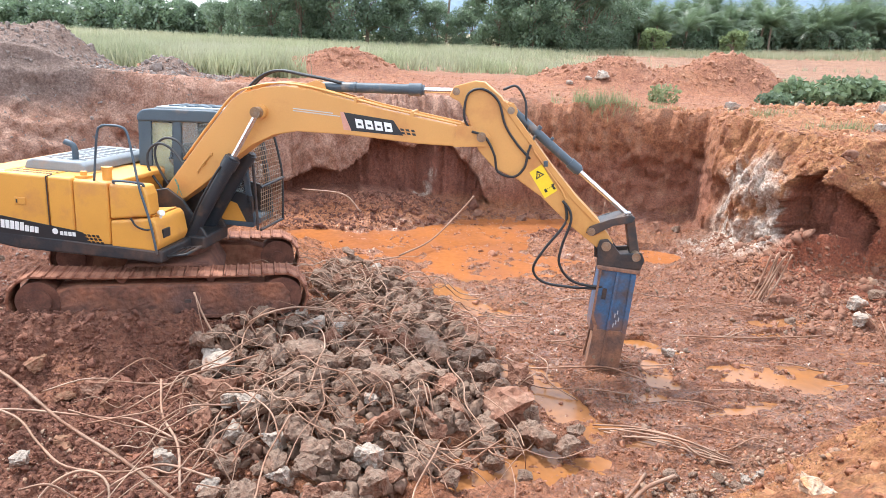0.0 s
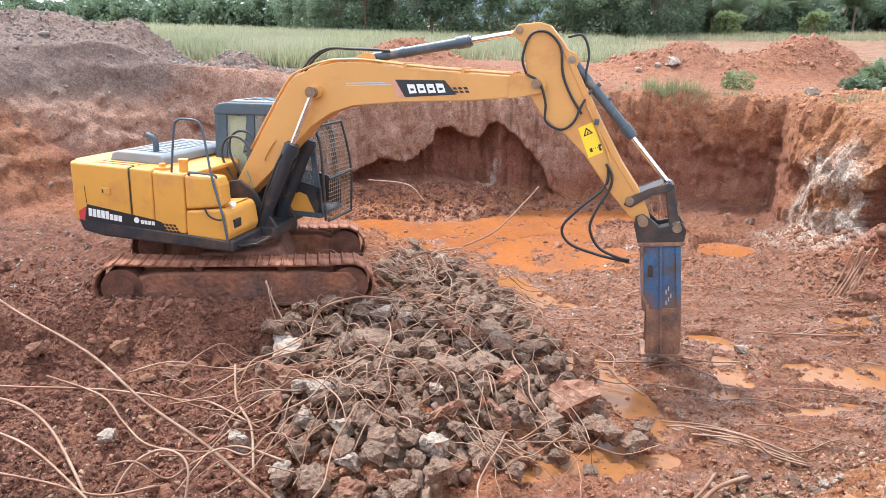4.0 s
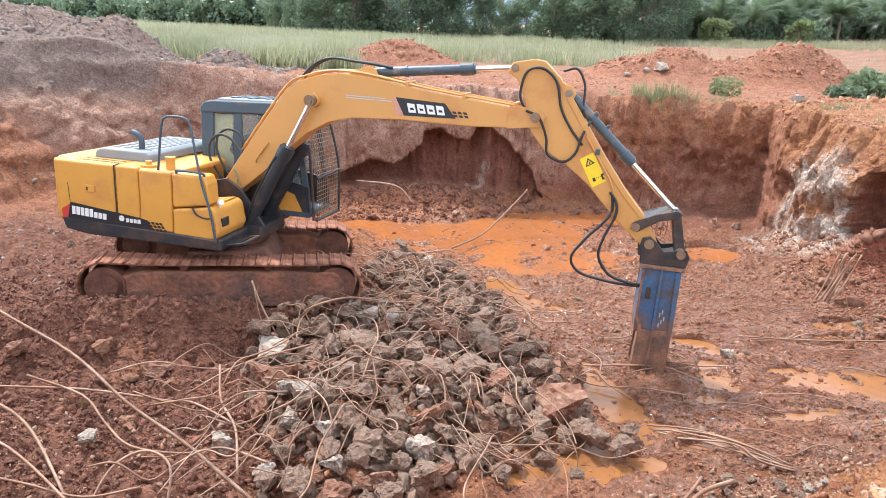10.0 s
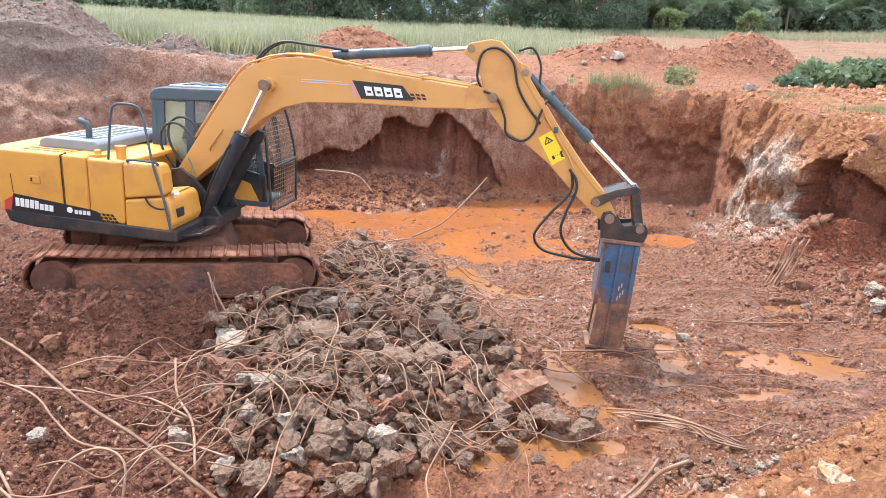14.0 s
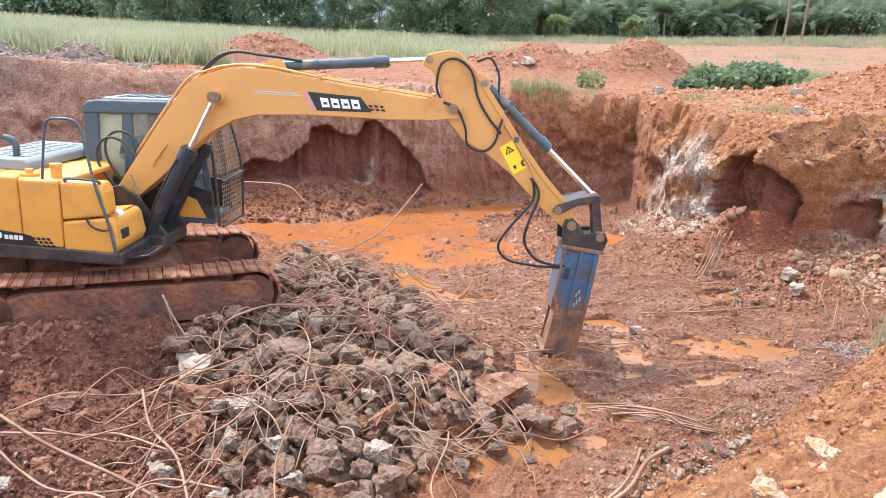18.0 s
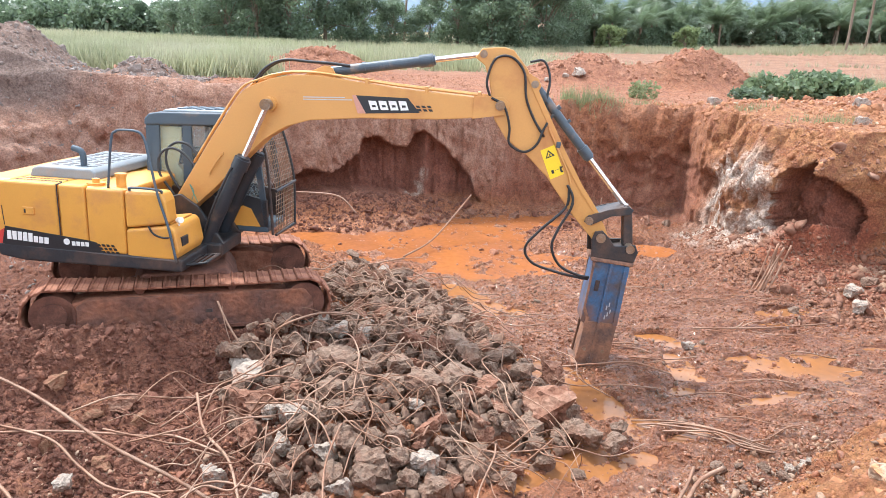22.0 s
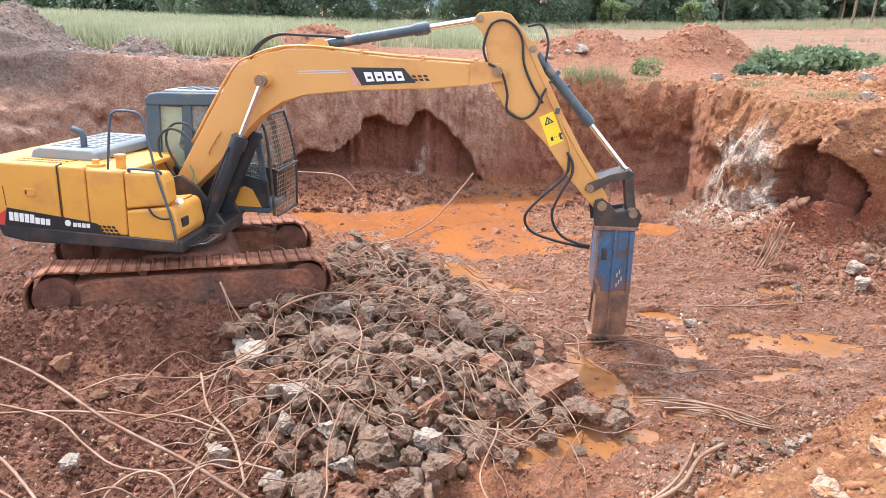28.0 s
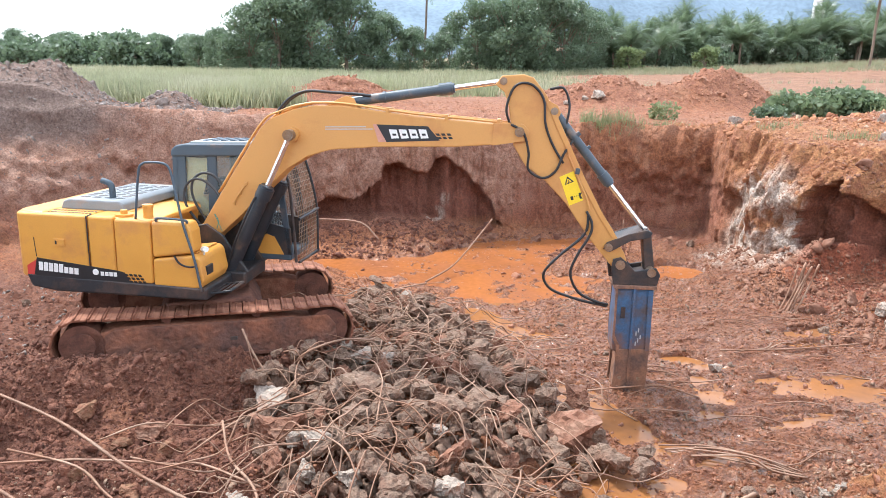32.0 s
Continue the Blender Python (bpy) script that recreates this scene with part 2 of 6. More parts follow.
_rng = np.random.RandomState(7)
_LAT = _rng.rand(128, 128)


def vnoise(x, y):
    """Smooth lattice noise, -1 to 1, one cell a unit."""
    xi, yi = np.floor(x).astype(int), np.floor(y).astype(int)
    fx, fy = x - xi, y - yi
    fx, fy = fx * fx * (3 - 2 * fx), fy * fy * (3 - 2 * fy)
    a, b = _LAT[xi % 128, yi % 128], _LAT[(xi + 1) % 128, yi % 128]
    c, d = _LAT[xi % 128, (yi + 1) % 128], _LAT[(xi + 1) % 128, (yi + 1) % 128]
    return 2 * ((a * (1 - fx) + b * fx) * (1 - fy) + (c * (1 - fx) + d * fx) * fy) - 1


def fbm(x, y, octaves=4, gain=0.5):
    s, amp, tot = 0, 1.0, 0
    for k in range(octaves):
        s = s + amp * vnoise(x * 2**k + 17.3 * k, y * 2**k + 9.1 * k)
        tot += amp
        amp *= gain
    return s / tot


def blob(x, y, cx, cy, rx, ry, turn=0.0):
    """1 at the centre of an ellipse, falling to about 0.37 at its rim."""
    c, s = math.cos(radians(turn)), math.sin(radians(turn))
    u, v = (x - cx) * c + (y - cy) * s, -(x - cx) * s + (y - cy) * c
    return np.exp(-((u / rx) ** 2 + (v / ry) ** 2))


def step01(v, a, b):
    t = np.clip((v - a) / (b - a), 0, 1)
    return t * t * (3 - 2 * t)


# ---- ground: one sheet, pit floor, pit walls and the field to the horizon ----
FLOOR, FIELD, WET = -0.35, 2.45, -0.425
CX, CY = 1.5, 10.5
# foot of the pit's wall: x, y, run of the wall outwards, height of the rim
FOOT = [(12.6, 10.4, 2.0, 2.7), (12.4, 11.6, 2.1, 2.8), (11.0, 12.7, 2.0, 2.9), (9.6, 12.8, 1.6, 2.75), (8.5, 12.9, 1.3, 2.55),
        (7.8, 14.2, 0.9, 2.45), (8.0, 16.2, 0.4, 2.45), (8.3, 17.6, 0.4, 2.45), (6.5, 17.9, 0.5, 2.5), (3.2, 17.5, 0.5, 2.55), (0.2, 17.1, 0.4, 2.65),
        (-2.6, 16.9, 0.4, 2.75), (-5.0, 17.3, 0.9, 2.7), (-7.5, 17.2, 2.6, 2.8), (-9.4, 15.6, 3.6, 3.0), (-10.2, 13.0, 3.8, 2.9), (-10.5, 10.0, 3.4, 2.7),
        (-9.5, 7.0, 2.2, 2.5), (-7.5, 4.6, 2.4, 2.5), (-4.5, 3.6, 2.4, 2.5), (-2.0, 3.2, 2.2, 2.5), (0.2, 3.3, 2.3, 2.5), (1.7, 4.4, 3.0, 2.35), (2.4, 5.05, 3.4, 2.3),
        (3.4, 5.4, 3.4, 2.3), (4.3, 5.9, 3.3, 2.2), (5.2, 6.4, 3.0, 2.1), (6.0, 6.85, 2.8, 2.0), (6.9, 7.4, 2.4, 1.9), (8.2, 8.2, 2.2, 2.0), (9.8, 9.0, 2.0, 2.2)]
fa = np.array([math.atan2(y - CY, x - CX) for x, y, _, _ in FOOT])
fa = np.unwrap(fa)
fr = np.array([math.hypot(x - CX, y - CY) for x, y, _, _ in FOOT])
fw = np.array([w for _, _, w, _ in FOOT])
fh = np.array([h for _, _, _, h in FOOT])


def ring(theta, values):
    t = np.concatenate([fa - 2 * np.pi, fa, fa + 2 * np.pi])
    th = fa[0] + (theta - fa[0]) % (2 * np.pi)
    return np.interp(th, t, np.tile(values, 3))


WETS = [(0.9, 14.6, 2.8, 1.2, 0), (3.2, 16.7, 2.1, 0.8, 0), (2.0, 15.6, 1.6, 1.0, 0), (2.2, 12.9, 1.9, 0.8, 0), (-1.6, 14.9, 1.3, 0.6, 0), (1.6, 13.7, 2.4, 0.8, 0), (-0.4, 13.5, 0.7, 0.4, 0), (3.6, 13.5, 0.8, 0.4, 0),
        (1.15, 11.4, 0.45, 0.75, 20), (1.6, 10.7, 0.62, 0.38, -30), (6.0, 14.1, 0.8, 0.75, 0), (4.9, 17.0, 0.9, 0.5, 0),
        (1.85, 8.5, 0.5, 0.4, -30), (2.35, 7.5, 0.36, 0.85, 15), (1.6, 6.45, 0.85, 0.46, 0), (0.7, 6.35, 0.78, 0.42, -25), (2.65, 7.05, 0.35, 0.2, 0), (1.6, 6.1, 0.4, 0.2, 0),
        (7.0, 10.5, 0.85, 0.26, 2), (6.5, 10.0, 0.5, 0.16, 5), (4.05, 9.55, 0.42, 0.16, -10), (4.35, 9.25, 0.3, 0.2, 0), (4.0, 8.65, 0.24, 0.4, 0), (3.95, 8.2, 0.34, 0.28, 20), (3.7, 7.85, 0.3, 0.18, 10),
        (5.9, 8.35, 0.95, 0.34, -8), (5.4, 8.75, 0.6, 0.2, 0), (6.3, 8.75, 0.5, 0.2, 0), (5.3, 7.65, 0.75, 0.15, -12), (4.6, 7.5, 0.5, 0.14, 10), (8.3, 8.5, 0.4, 0.22, 0), (0.7, 5.1, 0.5, 0.25, 0), (3.2, 6.75, 0.5, 0.12, 10)]


def wetness(x, y):
    w = 0 * x
    for e in WETS:
        w = np.maximum(w, blob(x, y, *e))
    return step01(w + (0.46 - 0.20 * step01(y, 13.2, 14.4)) * fbm(x * 1.5, y * 1.9, 6, 0.68), 0.36, 0.60)


def floor_height(x, y):
    z = FLOOR + 0 * x
    # the dug earth that carries the machine, and the earth to the left of it
    v = y - (8.36 + 0.206 * (x + 4.97)) + 0.15 * fbm(x * 1.5, y * 1.5, 3)
    z = z + 0.33 * step01(-x + 0.25 * fbm(x, y), 0.7, 1.9) * step01(v, -1.0, -0.25) * step01(13.5 - y, 0, 2)
    z = z + 0.10 * step01(-x, 2.4, 4.5) + 0.34 * blob(x, y, -4.9, 8.12, 1.25, 0.42, 12) + 0.20 * blob(x, y, -3.0, 8.5, 0.8, 0.30, 12)
    # heap under the rubble
    z = z + 0.24 * blob(x, y, -0.8, 7.0, 1.3, 1.1) + 0.20 * blob(x, y, 0.0, 8.6, 1.1, 1.2) + 0.10 * blob(x, y, -0.4, 10.8, 0.9, 1.5)
    # earth fallen from the far wall
    z = z + 0.38 * blob(x, y, -0.6, 16.9, 2.4, 0.8) + 0.22 * blob(x, y, 4.6, 14.7, 1.5, 0.5, 10)
    lumps = fbm(x * 1.6, y * 1.6, 3)
    clods = fbm(x * 6.5 + 3, y * 6.5, 3, 0.65)
    soil = step01(-x, 1.2, 2.4) * step01(13.0 - y, 0, 1.0)
    z = z + soil * (0.11 * fbm(x * 2.6 + 4, y * 2.6, 4, 0.6) + 0.10 * np.abs(fbm(x * 4.4, y * 4.4 + 7, 4, 0.7)) + 0.03 * fbm(x * 13, y * 13, 3, 0.7))
    flat = 1 - 0.45 * step01(x + 0.25 * y, 3.4, 5.0) * step01(13.0 - y, 0, 1.5)
    z = z + flat * (0.06 * lumps + 0.05 * clods + 0.10 * np.maximum(clods - 0.12, 0)) + 0.020 * fbm(x * 17, y * 17 + 5, 2, 0.7) - 0.045 * (1 - flat)
    # ruts in the mud on the right
    rut = step01(x, 2.6, 3.8) * step01(12.5 - y, 0, 1.5)
    z = z + rut * (0.040 * vnoise(x * 1.1 + 0.4 * y, y * 6.0) + 0.030 * vnoise(x * 2.3 + 5, y * 11.0 + 0.8 * x))
    w = wetness(x, y)
    return z * (1 - w) + w * (WET - 0.030 - 0.022 * step01(y, 13.0, 14.2) + 0.15 * fbm(x * 2.8, y * 4.2, 6, 0.72))


MOUNDS = [(-2.1, 26.6, 2.3, 1.3, 1.0), (8.4, 27.0, 2.8, 1.7, 1.15), (14.1, 27.8, 1.8, 1.4, 1.42), (12.4, 27.2, 1.6, 1.2, 0.7), (19.5, 18.0, 4.5, 3.0, 1.9), (-11.6, 20.4, 2.2, 1.9, 1.15), (-9.5, 20.2, 1.0, 1.5, 0.85), (-15.6, 20.2, 2.8, 2.6, 1.45), (-19.5, 19.0, 3.2, 3.0, 1.4),
          (-6.5, 20.0, 0.8, 0.9, 0.62), (11.5, 17.5, 3.5, 2.0, 0.3), (4.0, 22.0, 5.0, 2.0, 0.18)]


def field_height(x, y):
    far = np.clip((y - 18) / 82, 0, 1.6)
    z = FIELD + far * (0.024 * np.clip(x, -80, 150) + 0.0003 * np.clip(x, -40, 150) ** 2 - 0.1) + 0.10 * fbm(x * 0.25, y * 0.25, 3) + 0.06 * fbm(x * 1.4, y * 1.4, 4) * step01(45 - y, 0, 20)
    for cx, cy, rx, ry, h in MOUNDS:
        b = blob(x, y, cx, cy, rx, ry)
        z = z + h * b * (1 + 0.34 * fbm(x * 1.1, y * 1.1, 6, 0.68))
    return z


# upper edge of the hollow under the far wall: x, z
LIP = [(-3.6, 0.0), (-2.9, 0.3), (-2.39, 0.52), (-1.96, 0.76), (-1.38, 0.62), (-1.16, 0.74), (-0.67, 1.18), (-0.51, 1.55), (-0.1, 1.50), (0.27, 1.28), (0.63, 1.38), (0.76, 1.61), (1.05, 1.69), (1.51, 1.35), (1.99, 0.85), (2.24, 0.56), (2.42, 0.1), (2.7, -0.25)]
lip_x, lip_z = np.array(LIP).T


def ground_sheet():
    nt = 1500
    th = np.linspace(0, 2 * np.pi, nt, endpoint=False)
    r0, w, h = ring(th, fr), ring(th, fw), ring(th, fh)
    r0 = r0 + 0.22 * fbm(th * 14, 0 * th + 3, 4) + 0.05 * fbm(th * 90, 0 * th, 2)
    nf, nw, no = 190, 56, 100
    rows, hollow_rows = [], [np.zeros(nt * nf)]
    ux, uy = np.cos(th), np.sin(th)
    for k in range(nf):
        f = ((k + 0.5) / nf) ** 0.85
        r = r0 * f
        x, y = CX + r * ux, CY + r * uy
        rows.append(np.stack([x, y, floor_height(x, y)], -1))
    xb, yb = CX + r0 * ux, CY + r0 * uy
    # the right-hand wall stands upright below and leans back above
    stepped = step01(xb, 7.0, 7.9) * step01(yb, 10.2, 11.2) * step01(16.6 - yb, 0, 1.5)
    steep = np.maximum(step01(1.6 - w, 0, 0.7), stepped)
    zb = floor_height(xb, yb)
    right = step01(xb, 7.0, 7.6) * step01(yb, 9.5, 11.5) * step01(15.8 - yb, 0, 1.2)
    pile = np.exp(-((th - 0.33) / 0.105) ** 2)
    zb = zb + 0.12 * steep + 0.28 * right + 0.42 * pile
    # scree at the foot
    for k in range(nf):
        row = rows[k]
        d = r0 * (1 - ((k + 0.5) / nf) ** 0.85)
        rise = (0.12 * steep + 0.28 * right) * np.exp(-d / (0.35 + 0.7 * right)) + 0.42 * pile * np.exp(-((d / 1.0) ** 1.4))
        row[:, 2] += rise * (1 + 0.5 * fbm(row[:, 0] * 2.2, row[:, 1] * 2.2, 3))
    w = w + steep * np.abs(0.5 * fbm(th * 17, 0 * th + 2, 4))
    xt, yt = CX + (r0 + w) * ux, CY + (r0 + w) * uy
    zt = field_height(xt, yt) - FIELD + h + 0.16 * fbm(th * 20, 0 * th + 8, 4, 0.6) * steep
    bank = step01(xb, 1.0, 2.2) * step01(9.4 - yb, 0, 1.0)
    crest = np.clip(0.54 + 0.30 * fbm(th * 21, 0 * th + 4, 5, 0.6), 0.36, 0.74)
    for k in range(1, nw + 1):
        f = k / nw
        s = f ** (1.0)
        z = zb + (zt - zb) * s
        out = w * (steep * (1 - stepped) * (0.3 * f + 0.3 * f**4 + 0.4 * f**12) + stepped * (0.14 * f + 0.86 * np.clip((f - crest) / (1 - crest), 0, 1) ** 0.85) + (1 - steep) * (1 - stepped) * ((1 - bank) * (0.8 * f + 0.2 * f * f) + bank * f**1.4))
        rough = fbm(th * 26, z * 2.2 + 5, 4, 0.55)
        sheer = (uy > 0.6) * step01(4.5 - xb, 0, 1.5)
        out = out + steep * ((0.30 - 0.20 * sheer) * rough * np.sin(np.pi * min(f * 1.15, 1)) + 0.07 * fbm(th * 90, z * 6, 3, 0.65) + stepped * (0.15 * fbm(th * 48, z * 2.4 + 2, 5, 0.62) + 0.06 * np.abs(fbm(th * 130, z * 6 + 2, 3, 0.7))))
        ledge = (1 - steep) * (1 - bank) * np.sin(np.pi * f)
        out = out + ledge * (0.10 * np.sin(z * 7 + 6 * fbm(th * 7, z * 0.8, 4)) + 0.34 * fbm(th * 22, z * 1.8 + 3, 4, 0.6))
        # the far wall's hollows, where the earth has fallen out
        xx = CX + r0 * ux
        far = (uy > 0.6)
        lip = np.interp(xx, lip_x, lip_z, left=-1, right=-1) + 0.13 * fbm(xx * 4.5, z * 2.5, 4, 0.6)
        deep = 0.75 - 0.35 * step01(xx, 0.7, 1.0)
        out = out + far * deep * step01(lip - z, -0.02, 0.10)
        out = out + far * 0.30 * step01(1.05 - ((xx - 7.2) / 1.2) ** 2 - ((z - 0.6) / 0.75) ** 2 + 0.5 * fbm(xx * 2, z * 2 + 9, 4), 0, 0.9)
        # the hollow in the right-hand wall, under an overhanging lip
        a = np.arctan2(yb - CY, xb - CX)
        q = np.abs((a - 0.348) / 0.080) ** 2.6 + np.abs((z - 0.60) / (1.26 - 4.5 * np.clip(0.35 - a, 0, 1))) ** 2.6 + 0.4 * fbm(th * 34, z * 2.4, 5, 0.6)
        out = out + 0.85 * step01(1.05 - q, 0, 0.10) * (yb > 11) * (xb > 6)
        q2 = ((a - 0.20) / 0.034) ** 2 + ((z - 0.30) / 0.70) ** 2 + 0.9 * fbm(th * 44, z * 3.0, 4, 0.6)
        out = out + 0.4 * step01(1.15 - q2, 0, 0.5) * (yb > 11) * (xb > 6)
        hollow_rows.append(np.maximum(far * step01(lip - z, -0.02, 0.03), 0.6 * np.maximum(step01(1.1 - q, 0, 0.06), step01(1.1 - q2, 0, 0.1)) * (yb > 11) * (xb > 6)))
        r = r0 + out
        x, y = CX + r * ux, CY + r * uy
        zz = z + (1 - steep) * (0.42 * fbm(x * 0.7, y * 0.7, 5, 0.6) + 0.10 * fbm(x * 5, y * 5, 3, 0.6)) * np.sin(np.pi * f) ** 0.5
        zz = zz + bank * np.sin(np.pi * f) ** 0.4 * (0.16 * fbm(x * 2.2, y * 2.2, 5, 0.6) + 0.10 * np.abs(fbm(x * 5.5, y * 5.5, 4, 0.65)) + 0.05 * np.abs(fbm(x * 13, y * 13, 3, 0.65)))
        zz = zz + stepped * step01(f - crest, 0, 0.15) * (0.10 * fbm(x * 2.4, y * 2.4, 4, 0.65) + 0.07 * fbm(x * 9, y * 9, 3, 0.65))
        rows.append(np.stack([x, y, zz], -1))
    for k in range(1, no + 1):
        g = k / no
        d = 0.12 * k + 1.6 * (math.exp(6.2 * g * g) - 1)
        r = r0 + w + d
        x, y = CX + r * ux, CY + r * uy
        z = field_height(x, y)
        z = z + (zt - field_height(xt, yt)) * np.exp(-d / 2.0)
        rows.append(np.stack([x, y, z], -1))
    v = np.concatenate(rows)
    n = len(rows)
    i, j = np.meshgrid(np.arange(n - 1), np.arange(nt), indexing="ij")
    a, b = i * nt + j, i * nt + (j + 1) % nt
    faces = np.stack([a, a + nt, b + nt, b], -1).reshape(-1, 4)
    # close the middle
    mid = len(v)
    v = np.vstack([v, [[CX, CY, float(floor_height(np.array([CX]), np.array([CY]))[0])]]])
    me = sheet("ground", v, faces, GROUND)
    bm = bmesh.new()
    bm.from_mesh(me)
    bm.verts.ensure_lookup_table()
    for k in range(nt):
        bm.faces.new((bm.verts[k], bm.verts[(k + 1) % nt], bm.verts[mid]))
    bm.to_mesh(me)
    bm.free()
    layer = me.attributes.new("hollow_mask", "FLOAT", "POINT")
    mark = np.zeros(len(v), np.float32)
    hollow_rows = np.concatenate(hollow_rows)
    mark[: len(hollow_rows)] = hollow_rows
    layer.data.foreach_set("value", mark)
    me.shade_smooth()
    return tagged(new("ground", me), "red laterite ground with a dug pit, wet mud floor and steep earth walls", "ground", kind="structure")


def ground_material():
    m = bpy.data.materials.new("laterite")
    m.use_nodes = True
    nt = m.node_tree
    n, l = nt.nodes, nt.links
    bsdf = n["Principled BSDF"]
    geo = n.new("ShaderNodeNewGeometry")
    sep = n.new("ShaderNodeSeparateXYZ")
    l.new(geo.outputs["Position"], sep.inputs[0])

    def tex(scale, detail=6, rough=0.6):
        t = n.new("ShaderNodeTexNoise")
        t.inputs["Scale"].default_value, t.inputs["Detail"].default_value, t.inputs["Roughness"].default_value = scale, detail, rough
        l.new(geo.outputs["Position"], t.inputs["Vector"])
        return t.outputs["Fac"]

    def rng(v, a, b, lo=0.0, hi=1.0):
        t = n.new("ShaderNodeMapRange")
        t.interpolation_type = "SMOOTHSTEP"
        for k, q in zip(("From Min", "From Max", "To Min", "To Max"), (a, b, lo, hi)):
            t.inputs[k].default_value = q
        l.new(v, t.inputs["Value"])
        return t.outputs[0]

    def op(kind, a, b):
        t = n.new("ShaderNodeMath")
        t.operation = kind
        for s, v in zip(t.inputs, (a, b)):
            if isinstance(v, (int, float)):
                s.default_value = v
            else:
                l.new(v, s)
        return t.outputs[0]

    def mix(f, a, b):
        t = n.new("ShaderNodeMix")
        t.data_type = "RGBA"
        for s, v in ((t.inputs["Factor"], f), (t.inputs["A"], a), (t.inputs["B"], b)):
            if isinstance(v, tuple):
                s.default_value = (*v, 1)
            else:
                l.new(v, s)
        return t.outputs["Result"]

    def near(x, y, z, r, soft=0.6, wobble=0.0):
        d = n.new("ShaderNodeVectorMath")
        d.operation = "DISTANCE"
        l.new(geo.outputs["Position"], d.inputs[0])
        d.inputs[1].default_value = (x, y, z)
        v = d.outputs["Value"]
        if wobble:
            v = op("ADD", v, op("MULTIPLY", op("SUBTRACT", big, 0.5), wobble))
        return rng(v, r - soft, r + soft, 1.0, 0.0)

    big, mid, fine = tex(0.7, 8), tex(3.2, 8, 0.65), tex(22, 6, 0.7)
    x, y, z = sep.outputs
    small = tex(9.0, 7, 0.7)
    col = mix(rng(op("ADD", op("MULTIPLY", mid, 0.5), op("MULTIPLY", small, 0.5)), 0.36, 0.64), (0.19, 0.064, 0.031), (0.365, 0.146, 0.065))
    col = mix(op("MULTIPLY", rng(big, 0.52, 0.66), 0.5), col, (0.31, 0.155, 0.088))
    # the orange earth of the near bank and of the right-hand wall
    orange = op("MAXIMUM", op("MULTIPLY", near(5.0, 3.2, 0.8, 4.4, 0.6, 1.2), rng(op("ADD", z, op("MULTIPLY", op("SUBTRACT", mid, 0.5), 0.5)), -0.25, 0.05)), near(10.5, 13.6, 2.2, 3.4, 0.8, 2.0))
    orange = op("MAXIMUM", orange, op("MULTIPLY", near(8.5, 5.6, 1.0, 3.2, 0.6, 1.4), rng(z, -0.2, 0.1)))
    col = mix(op("MULTIPLY", orange, 0.85), col, mix(rng(op("ADD", op("MULTIPLY", mid, 0.55), op("MULTIPLY", small, 0.45)), 0.38, 0.62), (0.25, 0.088, 0.038), (0.42, 0.20, 0.082)))
    # upper soil on the walls is lighter than the damp lower part, which is deep red
    damp = op("MULTIPLY", rng(op("ADD", z, op("MULTIPLY", big, 0.8)), 1.2, 2.0, 1.0, 0.0), rng(y, 15.6, 16.8))
    col = mix(op("MULTIPLY", damp, 0.75), col, mix(rng(small, 0.35, 0.66), (0.24, 0.092, 0.058), (0.33, 0.132, 0.08)))
    crust = op("MULTIPLY", op("MULTIPLY", rng(y, 16.2, 16.9), rng(y, 18.5, 19.5, 1.0, 0.0)), op("MULTIPLY", rng(op("ADD", x, op("MULTIPLY", op("SUBTRACT", big, 0.5), 3.0)), 2.6, 4.4, 1.0, 0.0), rng(z, 0.0, 0.6)))
    col = mix(op("MULTIPLY", crust, 0.8), col, mix(rng(mid, 0.36, 0.64), (0.30, 0.15, 0.10), (0.46, 0.285, 0.21)))
    # dark freshly dug earth round the machine
    dug = op("MULTIPLY", rng(op("ADD", x, op("MULTIPLY", big, 1.6)), -1.6, 0.2, 1.0, 0.0), rng(y, 13.0, 15.0, 1.0, 0.0))
    col = mix(op("MULTIPLY", dug, 0.85), col, mix(rng(small, 0.35, 0.66), (0.135, 0.053, 0.034), (0.225, 0.094, 0.056)))
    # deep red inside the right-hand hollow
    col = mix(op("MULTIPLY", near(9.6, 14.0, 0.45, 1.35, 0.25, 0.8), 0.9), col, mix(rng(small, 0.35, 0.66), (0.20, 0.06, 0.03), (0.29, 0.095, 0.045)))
    # deep red earth fallen below that hollow
    col = mix(op("MULTIPLY", near(9.0, 12.2, 0.1, 1.45, 0.35, 1.2), 0.9), col, mix(rng(small, 0.35, 0.66), (0.21, 0.058, 0.030), (0.32, 0.098, 0.048)))
    # rain streaks down the walls
    st = n.new("ShaderNodeMapping")
    st.inputs["Scale"].default_value = (5.0, 5.0, 0.7)
    l.new(geo.outputs["Position"], st.inputs["Vector"])
    sn = n.new("ShaderNodeTexNoise")
    sn.inputs["Scale"].default_value, sn.inputs["Detail"].default_value = 1.0, 7
    l.new(st.outputs[0], sn.inputs["Vector"])
    col = mix(op("MULTIPLY", rng(sn.outputs["Fac"], 0.5, 0.66), op("MULTIPLY", rng(y, 15.8, 16.6), 0.35)), col, (0.38, 0.20, 0.12))
    # earth inside the hollows is coloured darker and deeper red
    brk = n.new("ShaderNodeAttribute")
    brk.attribute_name = "hollow_mask"
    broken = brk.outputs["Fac"]
